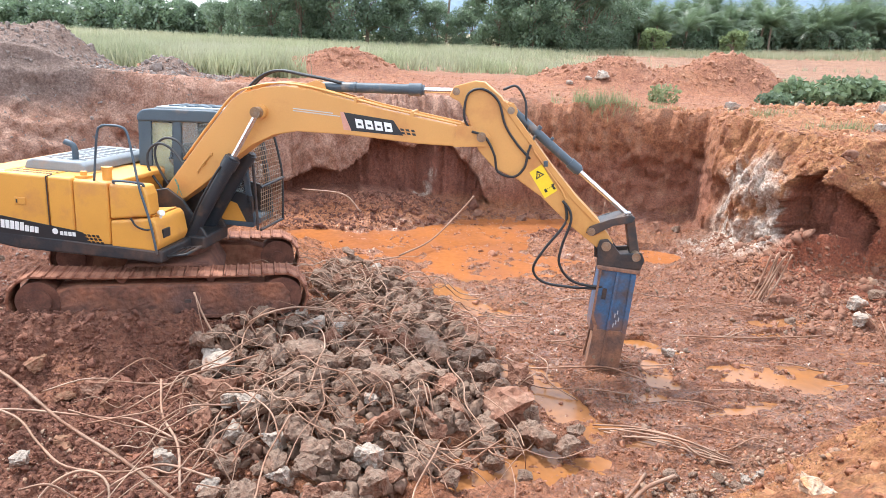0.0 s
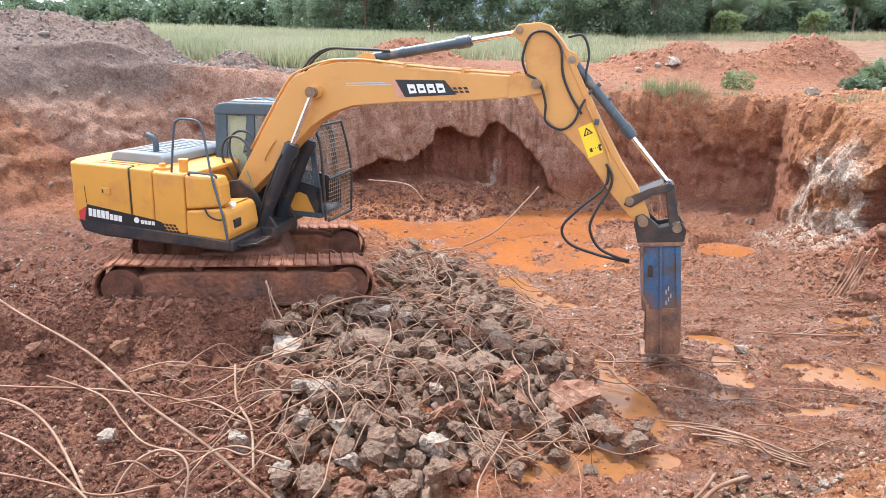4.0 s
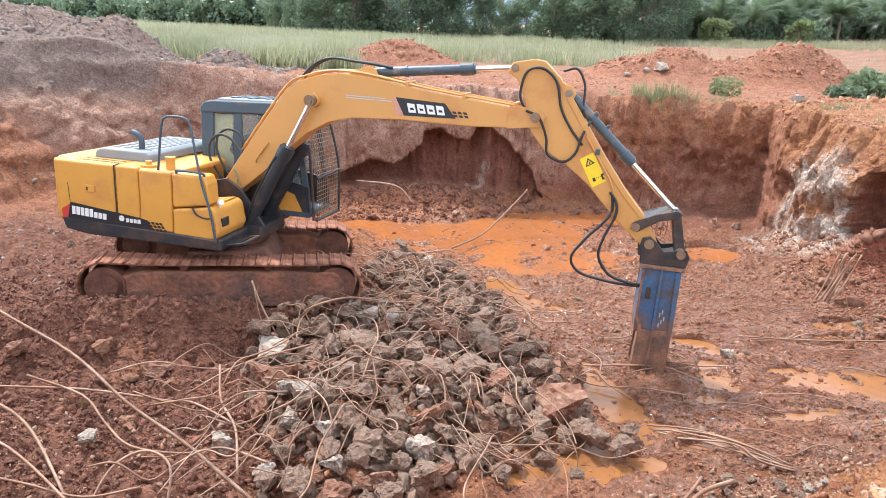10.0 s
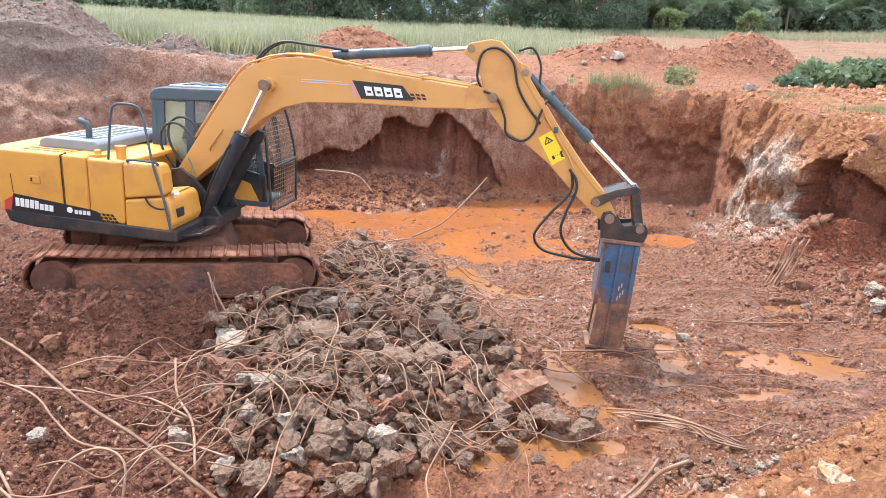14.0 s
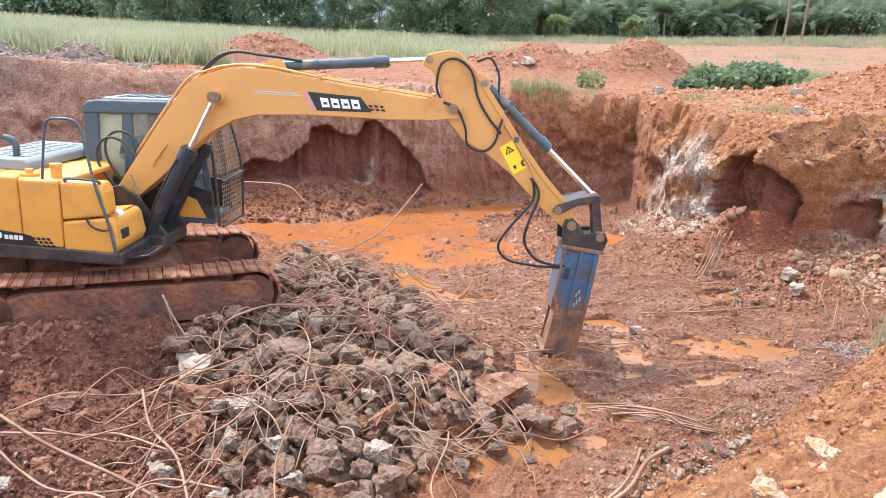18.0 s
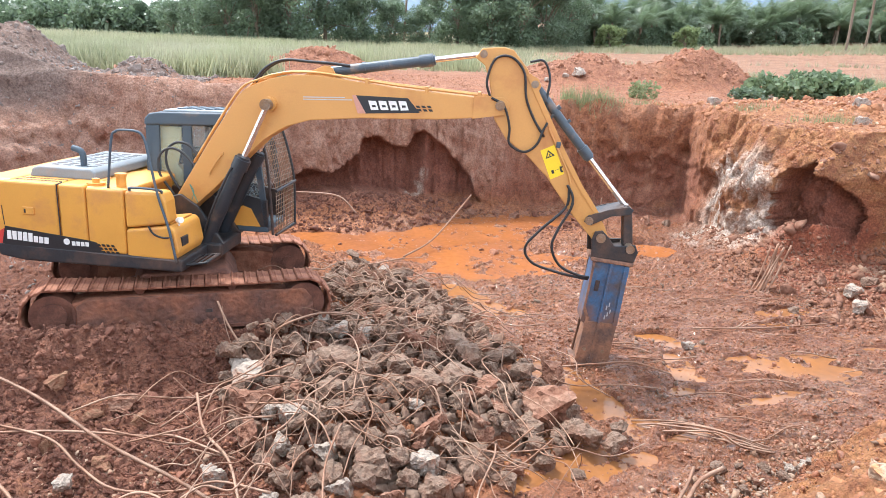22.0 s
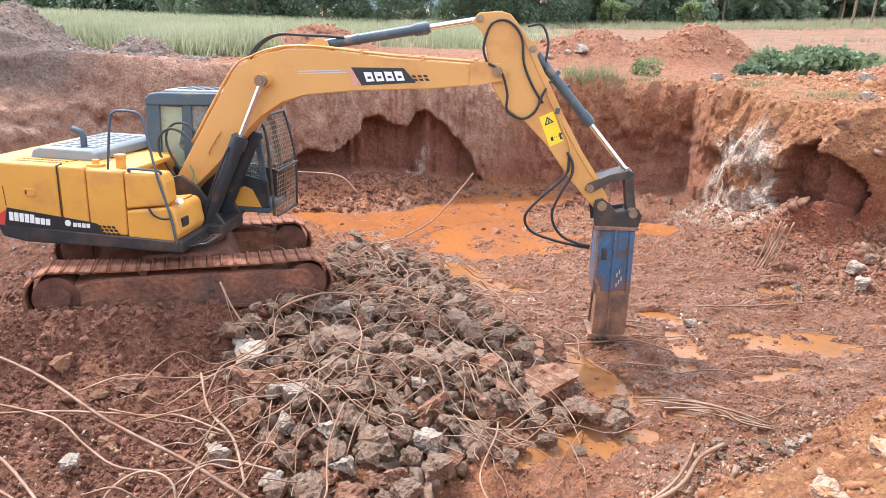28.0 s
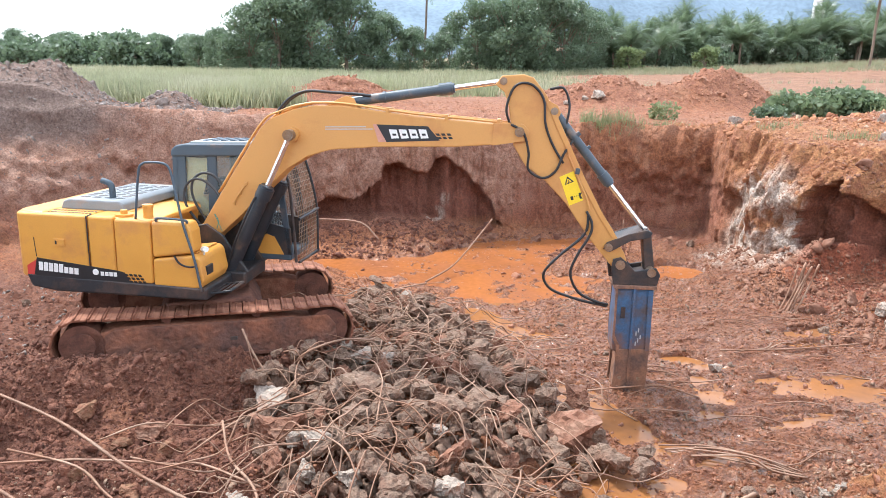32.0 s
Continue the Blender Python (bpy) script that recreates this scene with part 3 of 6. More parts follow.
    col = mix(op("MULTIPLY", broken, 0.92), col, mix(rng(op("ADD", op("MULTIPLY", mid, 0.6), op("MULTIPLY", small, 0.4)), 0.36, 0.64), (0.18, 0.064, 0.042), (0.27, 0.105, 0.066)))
    # hard pale seams on the right-hand wall
    pale = op("MULTIPLY", op("MAXIMUM", op("MULTIPLY", near(8.0, 14.6, 0.5, 1.35, 0.35, 1.2), rng(broken, 0.1, 0.4, 1.0, 0.0)), op("MAXIMUM", op("MULTIPLY", near(12.0, 12.7, 0.6, 0.85, 0.4, 1.6), rng(broken, 0.1, 0.4, 1.0, 0.0)), op("MAXIMUM", op("MAXIMUM", near(1.02, 17.6, 0.62, 0.17, 0.08, 0.7), near(0.72, 17.6, 0.22, 0.20, 0.08, 0.7)), near(2.12, 17.4, 0.30, 0.26, 0.10, 0.8)))), rng(op("ADD", op("MULTIPLY", tex(1.9, 7, 0.6), 0.6), op("MULTIPLY", sn.outputs["Fac"], 0.4)), 0.40, 0.54))
    col = mix(pale, col, mix(rng(op("ADD", op("MULTIPLY", small, 0.6), op("MULTIPLY", fine, 0.4)), 0.4, 0.6), (0.42, 0.29, 0.21), (0.58, 0.49, 0.42)))
    # orange slurry round the far pool
    slurry = op("MULTIPLY", near(1.4, 14.4, -0.4, 4.4, 1.0, 2.4), rng(z, -0.25, 0.15, 1.0, 0.0))
    col = mix(op("MULTIPLY", slurry, 0.85), col, mix(rng(small, 0.36, 0.64), (0.27, 0.095, 0.04), (0.42, 0.165, 0.065)))
    # grey gravel in the mud
    gravel = op("MULTIPLY", rng(tex(1.1, 9, 0.7), 0.53, 0.63), rng(z, -0.2, 0.4, 1.0, 0.0))
    col = mix(op("MULTIPLY", gravel, 0.6), col, (0.32, 0.132, 0.066))
    # dry grass tint on the far field
    grass = op("MULTIPLY", rng(y, 30, 48), op("MULTIPLY", rng(big, 0.35, 0.5), rng(op("SUBTRACT", x, op("MULTIPLY", y, 0.12)), 8.0, 14.0, 1.0, 0.15)))
    col = mix(rng(y, 26, 40), col, mix(rng(big, 0.4, 0.6), (0.20, 0.086, 0.048), (0.28, 0.128, 0.072)))
    col = mix(op("MULTIPLY", grass, 0.8), col, (0.24, 0.22, 0.11))
    dumped = op("MAXIMUM", near(8.4, 27.0, 3.0, 2.6, 0.6, 2.0), op("MAXIMUM", near(13.8, 27.7, 3.2, 2.4, 0.6, 1.6), near(-2.1, 26.6, 3.0, 2.2, 0.5, 1.4)))
    col = mix(op("MULTIPLY", dumped, 0.75), col, mix(rng(op("ADD", op("MULTIPLY", mid, 0.5), op("MULTIPLY", small, 0.5)), 0.38, 0.62), (0.20, 0.072, 0.040), (0.34, 0.145, 0.078)))
    # dark grey spoil on the heap beyond the sloping side
    spoil = op("MULTIPLY", op("MAXIMUM", near(-12.5, 19.6, 3.2, 5.2, 0.8, 3.0), near(-6.5, 19.9, 2.9, 1.0, 0.4, 1.0)), rng(z, 1.5, 2.3))
    col = mix(op("MULTIPLY", spoil, 0.8), col, mix(rng(small, 0.36, 0.64), (0.12, 0.085, 0.07), (0.22, 0.165, 0.14)))
    # streaks of thin wet mud dragged across the floor, sheen painted as paler colour
    sm = n.new("ShaderNodeMapping")
    sm.inputs["Scale"].default_value, sm.inputs["Rotation"].default_value = (0.8, 3.4, 1.0), (0, 0, 0.12)
    l.new(geo.outputs["Position"], sm.inputs["Vector"])
    sk = n.new("ShaderNodeTexNoise")
    sk.inputs["Scale"].default_value, sk.inputs["Detail"].default_value, sk.inputs["Roughness"].default_value = 1.1, 8, 0.66
    l.new(sm.outputs[0], sk.inputs["Vector"])
    low = op("MULTIPLY", rng(z, -0.2, 0.1, 1.0, 0.0), rng(op("ADD", x, op("MULTIPLY", y, 0.25)), 2.5, 4.5))
    streak = op("MULTIPLY", low, rng(sk.outputs["Fac"], 0.50, 0.60))
    col = mix(op("MULTIPLY", streak, 0.75), col, mix(rng(small, 0.4, 0.6), (0.32, 0.13, 0.06), (0.42, 0.19, 0.095)))
    sc = n.new("ShaderNodeVectorMath")
    sc.operation = "SCALE"
    l.new(col, sc.inputs[0])
    l.new(rng(fine, 0.28, 0.72, 0.6, 1.4), sc.inputs["Scale"])
    l.new(sc.outputs[0], bsdf.inputs["Base Color"])
    # wet mud low on the pit's floor shines
    wet = op("MULTIPLY", rng(op("ADD", z, op("MULTIPLY", op("SUBTRACT", mid, 0.5), 0.3)), -0.40, -0.08, 1.0, 0.0), rng(op("ADD", x, op("MULTIPLY", y, 0.25)), 1.5, 4.0))
    l.new(op("SUBTRACT", op("SUBTRACT", 0.9, op("MULTIPLY", wet, 0.52)), op("MULTIPLY", streak, 0.26)), bsdf.inputs["Roughness"])
    bsdf.inputs["Specular IOR Level"].default_value = 0.5
    film = op("MULTIPLY", wet, rng(op("ADD", op("MULTIPLY", sk.outputs["Fac"], 0.6), op("MULTIPLY", mid, 0.4)), 0.42, 0.58, 0.05, 0.8))
    l.new(film, bsdf.inputs["Coat Weight"])
    bsdf.inputs["Coat Roughness"].default_value = 0.14
    skin = n.new("ShaderNodeBump")
    skin.inputs["Strength"].default_value, skin.inputs["Distance"].default_value = 0.45, 0.04
    l.new(op("ADD", mid, op("MULTIPLY", small, 0.8)), skin.inputs["Height"])
    l.new(skin.outputs[0], bsdf.inputs["Coat Normal"])
    bp = n.new("ShaderNodeBump")
    bp.inputs["Strength"].default_value, bp.inputs["Distance"].default_value = 1.0, 0.08
    rm = n.new("ShaderNodeMapping")
    rm.inputs["Scale"].default_value, rm.inputs["Rotation"].default_value = (2.6, 9.0, 4.0), (0, 0, 0.10)
    l.new(geo.outputs["Position"], rm.inputs["Vector"])
    rn = n.new("ShaderNodeTexNoise")
    rn.inputs["Scale"].default_value, rn.inputs["Detail"].default_value, rn.inputs["Roughness"].default_value = 1.3, 7, 0.66
    l.new(rm.outputs[0], rn.inputs["Vector"])
    ruts = op("MULTIPLY", op("MULTIPLY", low, rn.outputs["Fac"]), 2.2)
    l.new(op("ADD", ruts, op("ADD", op("ADD", op("MULTIPLY", mid, 1.0), op("MULTIPLY", small, 1.0)), op("MULTIPLY", fine, 0.6))), bp.inputs["Height"])
    l.new(bp.outputs[0], bsdf.inputs["Normal"])
    return m


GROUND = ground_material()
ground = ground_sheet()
_b = bmesh.new()
_b.from_mesh(ground.data)
GROUND_TREE = BVHTree.FromBMesh(_b)
_b.free()


def surf(x, y):
    """The ground's height."""
    hit = GROUND_TREE.ray_cast(Vector((x, y, 40)), Vector((0, 0, -1)))
    return hit[0].z if hit[0] else FIELD


bm = bmesh.new()
bmesh.ops.create_grid(bm, x_segments=2, y_segments=2, size=1, matrix=Matrix.Translation((2.6, 15.05, WET)) @ Matrix.Diagonal((6.2, 2.75, 1, 1)))
thing("pool_water", bm, WATER, "shallow saturated orange slurry pool on the pit floor", "water", kind="structure")
bm = bmesh.new()
bmesh.ops.create_grid(bm, x_segments=2, y_segments=2, size=1, matrix=Matrix.Translation((2.6, 8.45, WET)) @ Matrix.Diagonal((6.2, 3.85, 1, 1)))
thing("puddle_water", bm, PUDDLE, "shallow beige muddy puddle water lying on the pit floor", "water", kind="structure")

# ---- excavator ----
def prism(profile, y0, y1, bevel=0.0, seg=2):
    """A side profile of (x, z) points, drawn out from y0 to y1."""
    bm = bmesh.new()
    lo = [bm.verts.new((x, y0, z)) for x, z in profile]
    hi = [bm.verts.new((x, y1, z)) for x, z in profile]
    n = len(profile)
    bm.faces.new(lo)
    bm.faces.new(hi[::-1])
    for i in range(n):
        bm.faces.new((lo[i], hi[i], hi[(i + 1) % n], lo[(i + 1) % n]))
    bmesh.ops.recalc_face_normals(bm, faces=bm.faces)
    if bevel:
        e = [k for k in bm.edges if len(k.link_faces) == 2 and k.calc_face_angle() > 0.5]
        bmesh.ops.bevel(bm, geom=e, offset=bevel, segments=seg, affect="EDGES", profile=0.5)
    return bm


def block(x0, x1, y0, y1, z0, z1, bevel=0.02, seg=2):
    return prism([(x0, z0), (x1, z0), (x1, z1), (x0, z1)], y0, y1, bevel, seg)


def add(bm, other):
    me = bpy.data.meshes.new("joined")
    other.to_mesh(me)
    other.free()
    bm.from_mesh(me)
    bpy.data.meshes.remove(me)
    return bm


def rod(a, b, r, seg=14, r2=None, bm=None):
    bm = bm or bmesh.new()
    a, b = Vector(a), Vector(b)
    m = Matrix.Translation((a + b) / 2) @ (b - a).to_track_quat("Z", "Y").to_matrix().to_4x4()
    bmesh.ops.create_cone(bm, cap_ends=True, segments=seg, radius1=r, radius2=r if r2 is None else r2, depth=(b - a).length, matrix=m)
    return bm


def curve_points(points, steps=6):
    """A smooth line through points."""
    p = [Vector(q) for q in points]
    p = [2 * p[0] - p[1]] + p + [2 * p[-1] - p[-2]]
    out = []
    for i in range(1, len(p) - 2):
        for k in range(steps):
            t = k / steps
            out.append(0.5 * ((2 * p[i]) + (p[i + 1] - p[i - 1]) * t + (2 * p[i - 1] - 5 * p[i] + 4 * p[i + 1] - p[i + 2]) * t * t + (3 * p[i] - p[i - 1] - 3 * p[i + 1] + p[i + 2]) * t**3))
    return out + [p[-2]]


def tube(points, r, seg=8, steps=6, bm=None, smooth=True):
    bm = bm or bmesh.new()
    pts = curve_points(points, steps) if smooth and len(points) > 2 else [Vector(q) for q in points]
    rings, up = [], Vector((0.31, 0.22, 0.92))
    for i, p in enumerate(pts):
        d = (pts[min(i + 1, len(pts) - 1)] - pts[max(i - 1, 0)]).normalized()
        u = d.cross(up)
        u = u.normalized() if u.length > 1e-3 else Vector((1, 0, 0))
        v = d.cross(u)
        rings.append([bm.verts.new(p + r * (math.cos(2 * math.pi * k / seg) * u + math.sin(2 * math.pi * k / seg) * v)) for k in range(seg)])
    for a, b in zip(rings, rings[1:]):
        for k in range(seg):
            bm.faces.new((a[k], a[(k + 1) % seg], b[(k + 1) % seg], b[k]))
    bm.faces.new(rings[0][::-1])
    bm.faces.new(rings[-1])
    bmesh.ops.recalc_face_normals(bm, faces=bm.faces)
    return bm


excavator = new("excavator")
tagged(excavator, "mud-caked yellow crawler excavator with a blue hydraulic breaker", "excavator")
MACHINE = Matrix.Translation((-3.304, 9.965, 0)) @ pose(0, 0, 0, 0, 0, 11.64) @ pose(0, 0, 0, 0, 1.14, 0) @ pose(0, 0, 0, -1.99, 0, 0)
excavator.matrix_basis = MACHINE
SWING = -23.28
UP = []  # parts that turn with the house


def upper(name, bm, material, label="", smooth=False):
    ob = part(name, bm, material, excavator, label, smooth)
    UP.append(ob)
    return ob


# undercarriage
TL, TH = 1.96, 0.777
R_END = TH / 2


def track_shoe():
    bm = block(-0.082, 0.082, -0.25, 0.25, -0.03, 0.0, 0.006, 1)
    for gx, gh in ((-0.066, 0.020), (0.0, 0.008)):
        add(bm, prism([(gx - 0.018, -0.002), (gx + 0.018, -0.002), (gx + 0.008, gh), (gx - 0.008, gh)], -0.25, 0.25, 0.003, 1))
    return mesh_of("track_shoe", bm, MUD)


SHOE = track_shoe()
for side in (-1, 1):
    yc = side * 1.0
    name = "crawler_track"
    frame_bm = prism([(-1.55, 0.20), (-1.4, 0.14), (1.4, 0.14), (1.55, 0.22), (1.5, 0.50), (1.1, 0.60), (-1.1, 0.60), (-1.5, 0.5)], yc - 0.19, yc + 0.19, 0.03)
    track = part("crawler_track", frame_bm, MUD, excavator, "crawler track caked with red mud")
    part("idler", add(rod((TL - R_END, yc - 0.2, R_END), (TL - R_END, yc + 0.2, R_END), 0.28, 28), rod((TL - R_END, yc - 0.225, R_END), (TL - R_END, yc + 0.225, R_END), 0.10, 16)), MUD_DARK, track)
    spr = rod((-TL + R_END, yc - 0.2, R_END), (-TL + R_END, yc + 0.2, R_END), 0.27, 22)
    add(spr, rod((-TL + R_END, yc - 0.235, R_END), (-TL + R_END, yc + 0.235, R_END), 0.17, 18))
    part("sprocket", spr, MUD_DARK, track)
    for k in range(7):
        x = -1.2 + 0.4 * k
        part("track_roller", rod((x, yc - 0.21, 0.16), (x, yc + 0.21, 0.16), 0.095, 14), MUD_DARK, track)
    for x in (-0.55, 0.6):
        part("carrier_roller", rod((x, yc - 0.15, 0.66), (x, yc + 0.15, 0.66), 0.06, 12), MUD_DARK, track)
    cover = prism([(-1.30, 0.20), (-1.2, 0.12), (1.50, 0.10), (1.70, 0.22), (1.68, 0.46), (1.56, 0.60), (-1.15, 0.59), (-1.30, 0.5)], yc + side * 0.19, yc + side * 0.228, 0.02)
    part("track_cover", cover, TRACK_MUD, track, "smooth mud-covered side of the track frame")
    part("cover_slot", block(0.25, 0.34, yc + side * 0.2275 - 0.006, yc + side * 0.2275 + 0.006, 0.33, 0.38, 0.004), DARK, track)
    part("cover_rail", block(-1.2, 1.5, yc + side * 0.235 - 0.02, yc + side * 0.235 + 0.02, 0.10, 0.15, 0.01), MUD_DARK, track)
    part("mud_cake", prism([(-1.75, 0.12), (-1.3, 0.10), (-1.32, 0.52), (-1.5, 0.60), (-1.75, 0.50)], yc + side * 0.15, yc + side * 0.20, 0.03), MUD_DARK, track)
    run = 2 * (TL - R_END)
    total = 2 * run + 2 * math.pi * (R_END - 0.01)
    count = 50
    for k in range(count):
        s = total * k / count
        ro = R_END - 0.026
        if s < run:
            x, z, a = -TL + R_END + s, TH - 0.026, 0
            z -= 0.030 * math.sin(math.pi * s / run) * (1 + 0.3 * math.sin(3 * s))
        elif s < run + math.pi * (R_END - 0.01):
            p = (s - run) / (R_END - 0.01)
            x, z, a = TL - R_END + ro * math.sin(p), R_END + ro * math.cos(p), p
        elif s < 2 * run + math.pi * (R_END - 0.01):
            x, z, a = TL - R_END - (s - run - math.pi * (R_END - 0.01)), 0.026, math.pi
        else:
            p = (s - 2 * run - math.pi * (R_END - 0.01)) / (R_END - 0.01)
            x, z, a = -TL + R_END - ro * math.sin(p), R_END - ro * math.cos(p), math.pi + p
        o = new("track_shoe", SHOE)
        o.parent = track
        o.matrix_basis = pose(x, yc, z, 0, math.degrees(a), 0)
part("car_body", add(prism([(-0.75, 0.42), (0.75, 0.42), (0.55, 0.78), (-0.55, 0.78)], -0.82, 0.82, 0.04), rod((0, 0, 0.76), (0, 0, 0.98), 0.52, 32)), MUD_DARK, excavator)

# house
platform = upper("platform", prism([(-1.95, 0.98), (-1.6, 0.93), (0.5, 0.93), (0.5, 1.10), (-2.02, 1.17)], -1.225, 1.2, 0.03), DARK, "dark grey lower frame of the house")
upper("swing_frame", add(block(-0.3, 0.70, -0.42, 0.40, 0.93, 1.12, 0.03), prism([(-0.25, 1.1), (0.72, 1.1), (0.36, 1.62), (0.12, 1.78), (-0.15, 1.72)], -0.36, -0.30, 0.01)), DARK)
upper("boom_bracket", prism([(-0.25, 1.1), (0.72, 1.1), (0.36, 1.62), (0.12, 1.78), (-0.15, 1.72)], 0.30, 0.36, 0.01), DARK)


def plan(points, z0, z1, bevel=0.03, seg=3):
    """A plan of (x, y) points drawn up from z0 to z1."""
    bm = prism([(x, -y) for x, y in points], z0, z1, 0.0)
    bmesh.ops.transform(bm, matrix=Matrix.Rotation(radians(90), 4, "X"), verts=bm.verts)
    bmesh.ops.recalc_face_normals(bm, faces=bm.faces)
    rim = [e for e in bm.edges if len(e.link_faces) == 2 and e.calc_face_angle() > 1.2]
    bmesh.ops.bevel(bm, geom=rim, offset=bevel, segments=seg, affect="EDGES", profile=0.5)
    return bm


def corner(cx, cy, r, a0, a1, n=7):
    return [(cx + r * math.cos(radians(a0 + (a1 - a0) * k / n)), cy + r * math.sin(radians(a0 + (a1 - a0) * k / n))) for k in range(n + 1)]


cw = plan([(-1.72, 1.17)] + corner(-1.93, 0.92, 0.25, 90, 180) + corner(-1.93, -0.92, 0.25, 180, 270) + [(-1.72, -1.17)], 1.15, 2.0, 0.05)
counterweight = upper("counterweight", cw, YELLOW, "rounded yellow counterweight", True)
rear = upper("rear_panel", plan([(-1.105, -0.7), (-2.14, -0.7)] + corner(-1.99, -1.065, 0.15, 180, 270) + [(-1.105, -1.215)], 1.11, 1.985, 0.035), YELLOW)
part("panel_latch", block(-1.58, -1.42, -1.232, -1.2, 1.56, 1.66, 0.008), YELLOW, rear)
part("panel_slot", block(-1.55, -1.53, -1.240, -1.228, 1.585, 1.635, 0.002), DARK, rear)
part("panel_seam", tube([(-1.86, -1.2165, 1.66), (-1.845, -1.2165, 1.40)], 0.005, 6), DARK, rear)
door = upper("service_door", block(-1.095, -0.740, -1.215, -0.5, 1.11, 1.985, 0.035, 3), YELLOW)
part("door_edge", tube([(-1.10, -1.214, 1.13), (-1.10, -1.214, 1.90), (-1.10, -1.200, 1.972), (-1.10, -1.10, 1.984)], 0.008, 6), DARK, door)
upper("tank_panel", block(-0.730, -0.235, -1.215, -0.45, 1.11, 1.965, 0.035, 3), YELLOW)
front_tank = upper("fuel_tank", prism([(-0.225, 1.47), (0.34, 1.56), (0.32, 1.85), (0.27, 1.965), (-0.225, 1.955)], -1.21, -0.93, 0.04, 3), YELLOW)
toolbox = upper("toolbox", prism([(-0.225, 1.08), (0.41, 1.08), (0.47, 1.20), (0.42, 1.48), (0.36, 1.54), (-0.225, 1.455)], -1.215, -0.42, 0.035, 3), YELLOW)
part("toolbox_lid", prism([(-0.06, 1.482), (0.34, 1.540), (0.34, 1.560), (-0.06, 1.502)], -1.10, -0.50, 0.006), YELLOW, toolbox)
part("front_lamp", add(rod((0.41, -1.06, 1.52), (0.42, -1.07, 1.575), 0.014, 10), rod((0.40, -1.05, 1.585), (0.455, -1.09, 1.60), 0.040, 16)), WHITE, toolbox, "white round work lamp")
part("vent_grille", block(0.435, 0.468, -1.10, -0.92, 1.25, 1.37, 0.006), DARK, toolbox)
step = tube([(0.46, -1.10, 0.99), (0.76, -1.06, 1.04), (0.76, -0.62, 1.04), (0.46, -0.62, 0.99)], 0.016, 6, smooth=False)
for k in range(4):
    add(step, tube([(0.50 + 0.075 * k, -1.08, 1.0 + 0.012 * k), (0.50 + 0.075 * k, -0.63, 1.0 + 0.012 * k)], 0.012, 6))
upper("boarding_step", step, DARK)
deck = upper("engine_deck", block(-1.72, -0.2, -1.15, 0.2, 1.90, 1.967, 0.02), YELLOW)
for r in range(2):
    for k in range(16):
        part("deck_stud", rod((-1.86 + 0.048 * k, -1.06 + 0.13 * r, 1.98), (-1.86 + 0.048 * k, -1.06 + 0.13 * r, 1.994), 0.018, 8), STEEL, deck)
upper("rear_body", block(-1.74, -0.35, -0.52, 1.17, 1.12, 1.95, 0.03), YELLOW)
hood = upper("engine_hood", prism([(-1.74, 1.97), (-1.70, 2.09), (-1.60, 2.125), (-0.90, 2.125), (-0.83, 2.08), (-0.81, 1.97)], -0.80, 0.85, 0.03, 3), HOOD, "grey engine hood with punched vent slots")
for r in range(4):
    for k in range(9):
        part("vent_slot", block(-1.55 + 0.17 * r, -1.44 + 0.17 * r, -0.62 + 0.15 * k, -0.54 + 0.15 * k, 2.120, 2.129, 0.003, 1), DARK, hood)
upper("exhaust_pipe", tube([(-1.12, -0.55, 2.1), (-1.12, -0.55, 2.24), (-1.15, -0.55, 2.32), (-1.26, -0.55, 2.36)], 0.042, 12), GREY_BLUE, "grey bent exhaust pipe", True)
upper("filler_cap", add(rod((-0.70, -1.0, 1.96), (-0.70, -1.0, 2.0), 0.115, 22), rod((-0.70, -1.0, 1.99), (-0.70, -1.0, 2.05), 0.045, 14)), YELLOW)
upper("breather", add(rod((-0.36, -1.0, 1.95), (-0.36, -1.0, 2.11), 0.062, 20), rod((-0.36, -1.0, 2.10), (-0.36, -1.0, 2.14), 0.072, 20)), YELLOW)
upper("handrail", tube([(-0.46, -1.14, 1.96), (-0.37, -1.15, 2.58), (-0.31, -1.15, 2.69), (-0.22, -1.15, 2.715), (-0.04, -1.15, 2.71), (0.05, -1.15, 2.64), (0.12, -1.18, 2.4), (0.23, -1.23, 1.95), (0.36, -1.24, 1.5), (0.44, -1.24, 1.06)], 0.0165, 8), GREY_BLUE, "dark grey bent tube handrail", True)
upper("grab_bar", tube([(-0.16, -1.17, 1.95), (-0.13, -1.19, 2.0), (0.22, -1.19, 1.995), (0.26, -1.17, 1.95)], 0.018, 6), CYL)
upper("mirror_arm", tube([(0.40, -1.19, 1.40), (0.28, -1.22, 1.38), (0.15, -1.22, 1.42), (0.08, -1.22, 1.52)], 0.013, 6), DARK)
# side stripe with its plain marks
stripe = upper("side_stripe", prism([(-1.90, 1.135), (-0.55, 1.12), (-0.62, 1.25), (-0.72, 1.27), (-1.84, 1.385)], -1.224, -1.212, 0.0), BLACK, "black stripe decal with white marks")
part("red_patch", prism([(-1.99, 1.145), (-1.88, 1.14), (-1.83, 1.37), (-1.99, 1.27)], -1.221, -1.20, 0.0), RED, stripe)
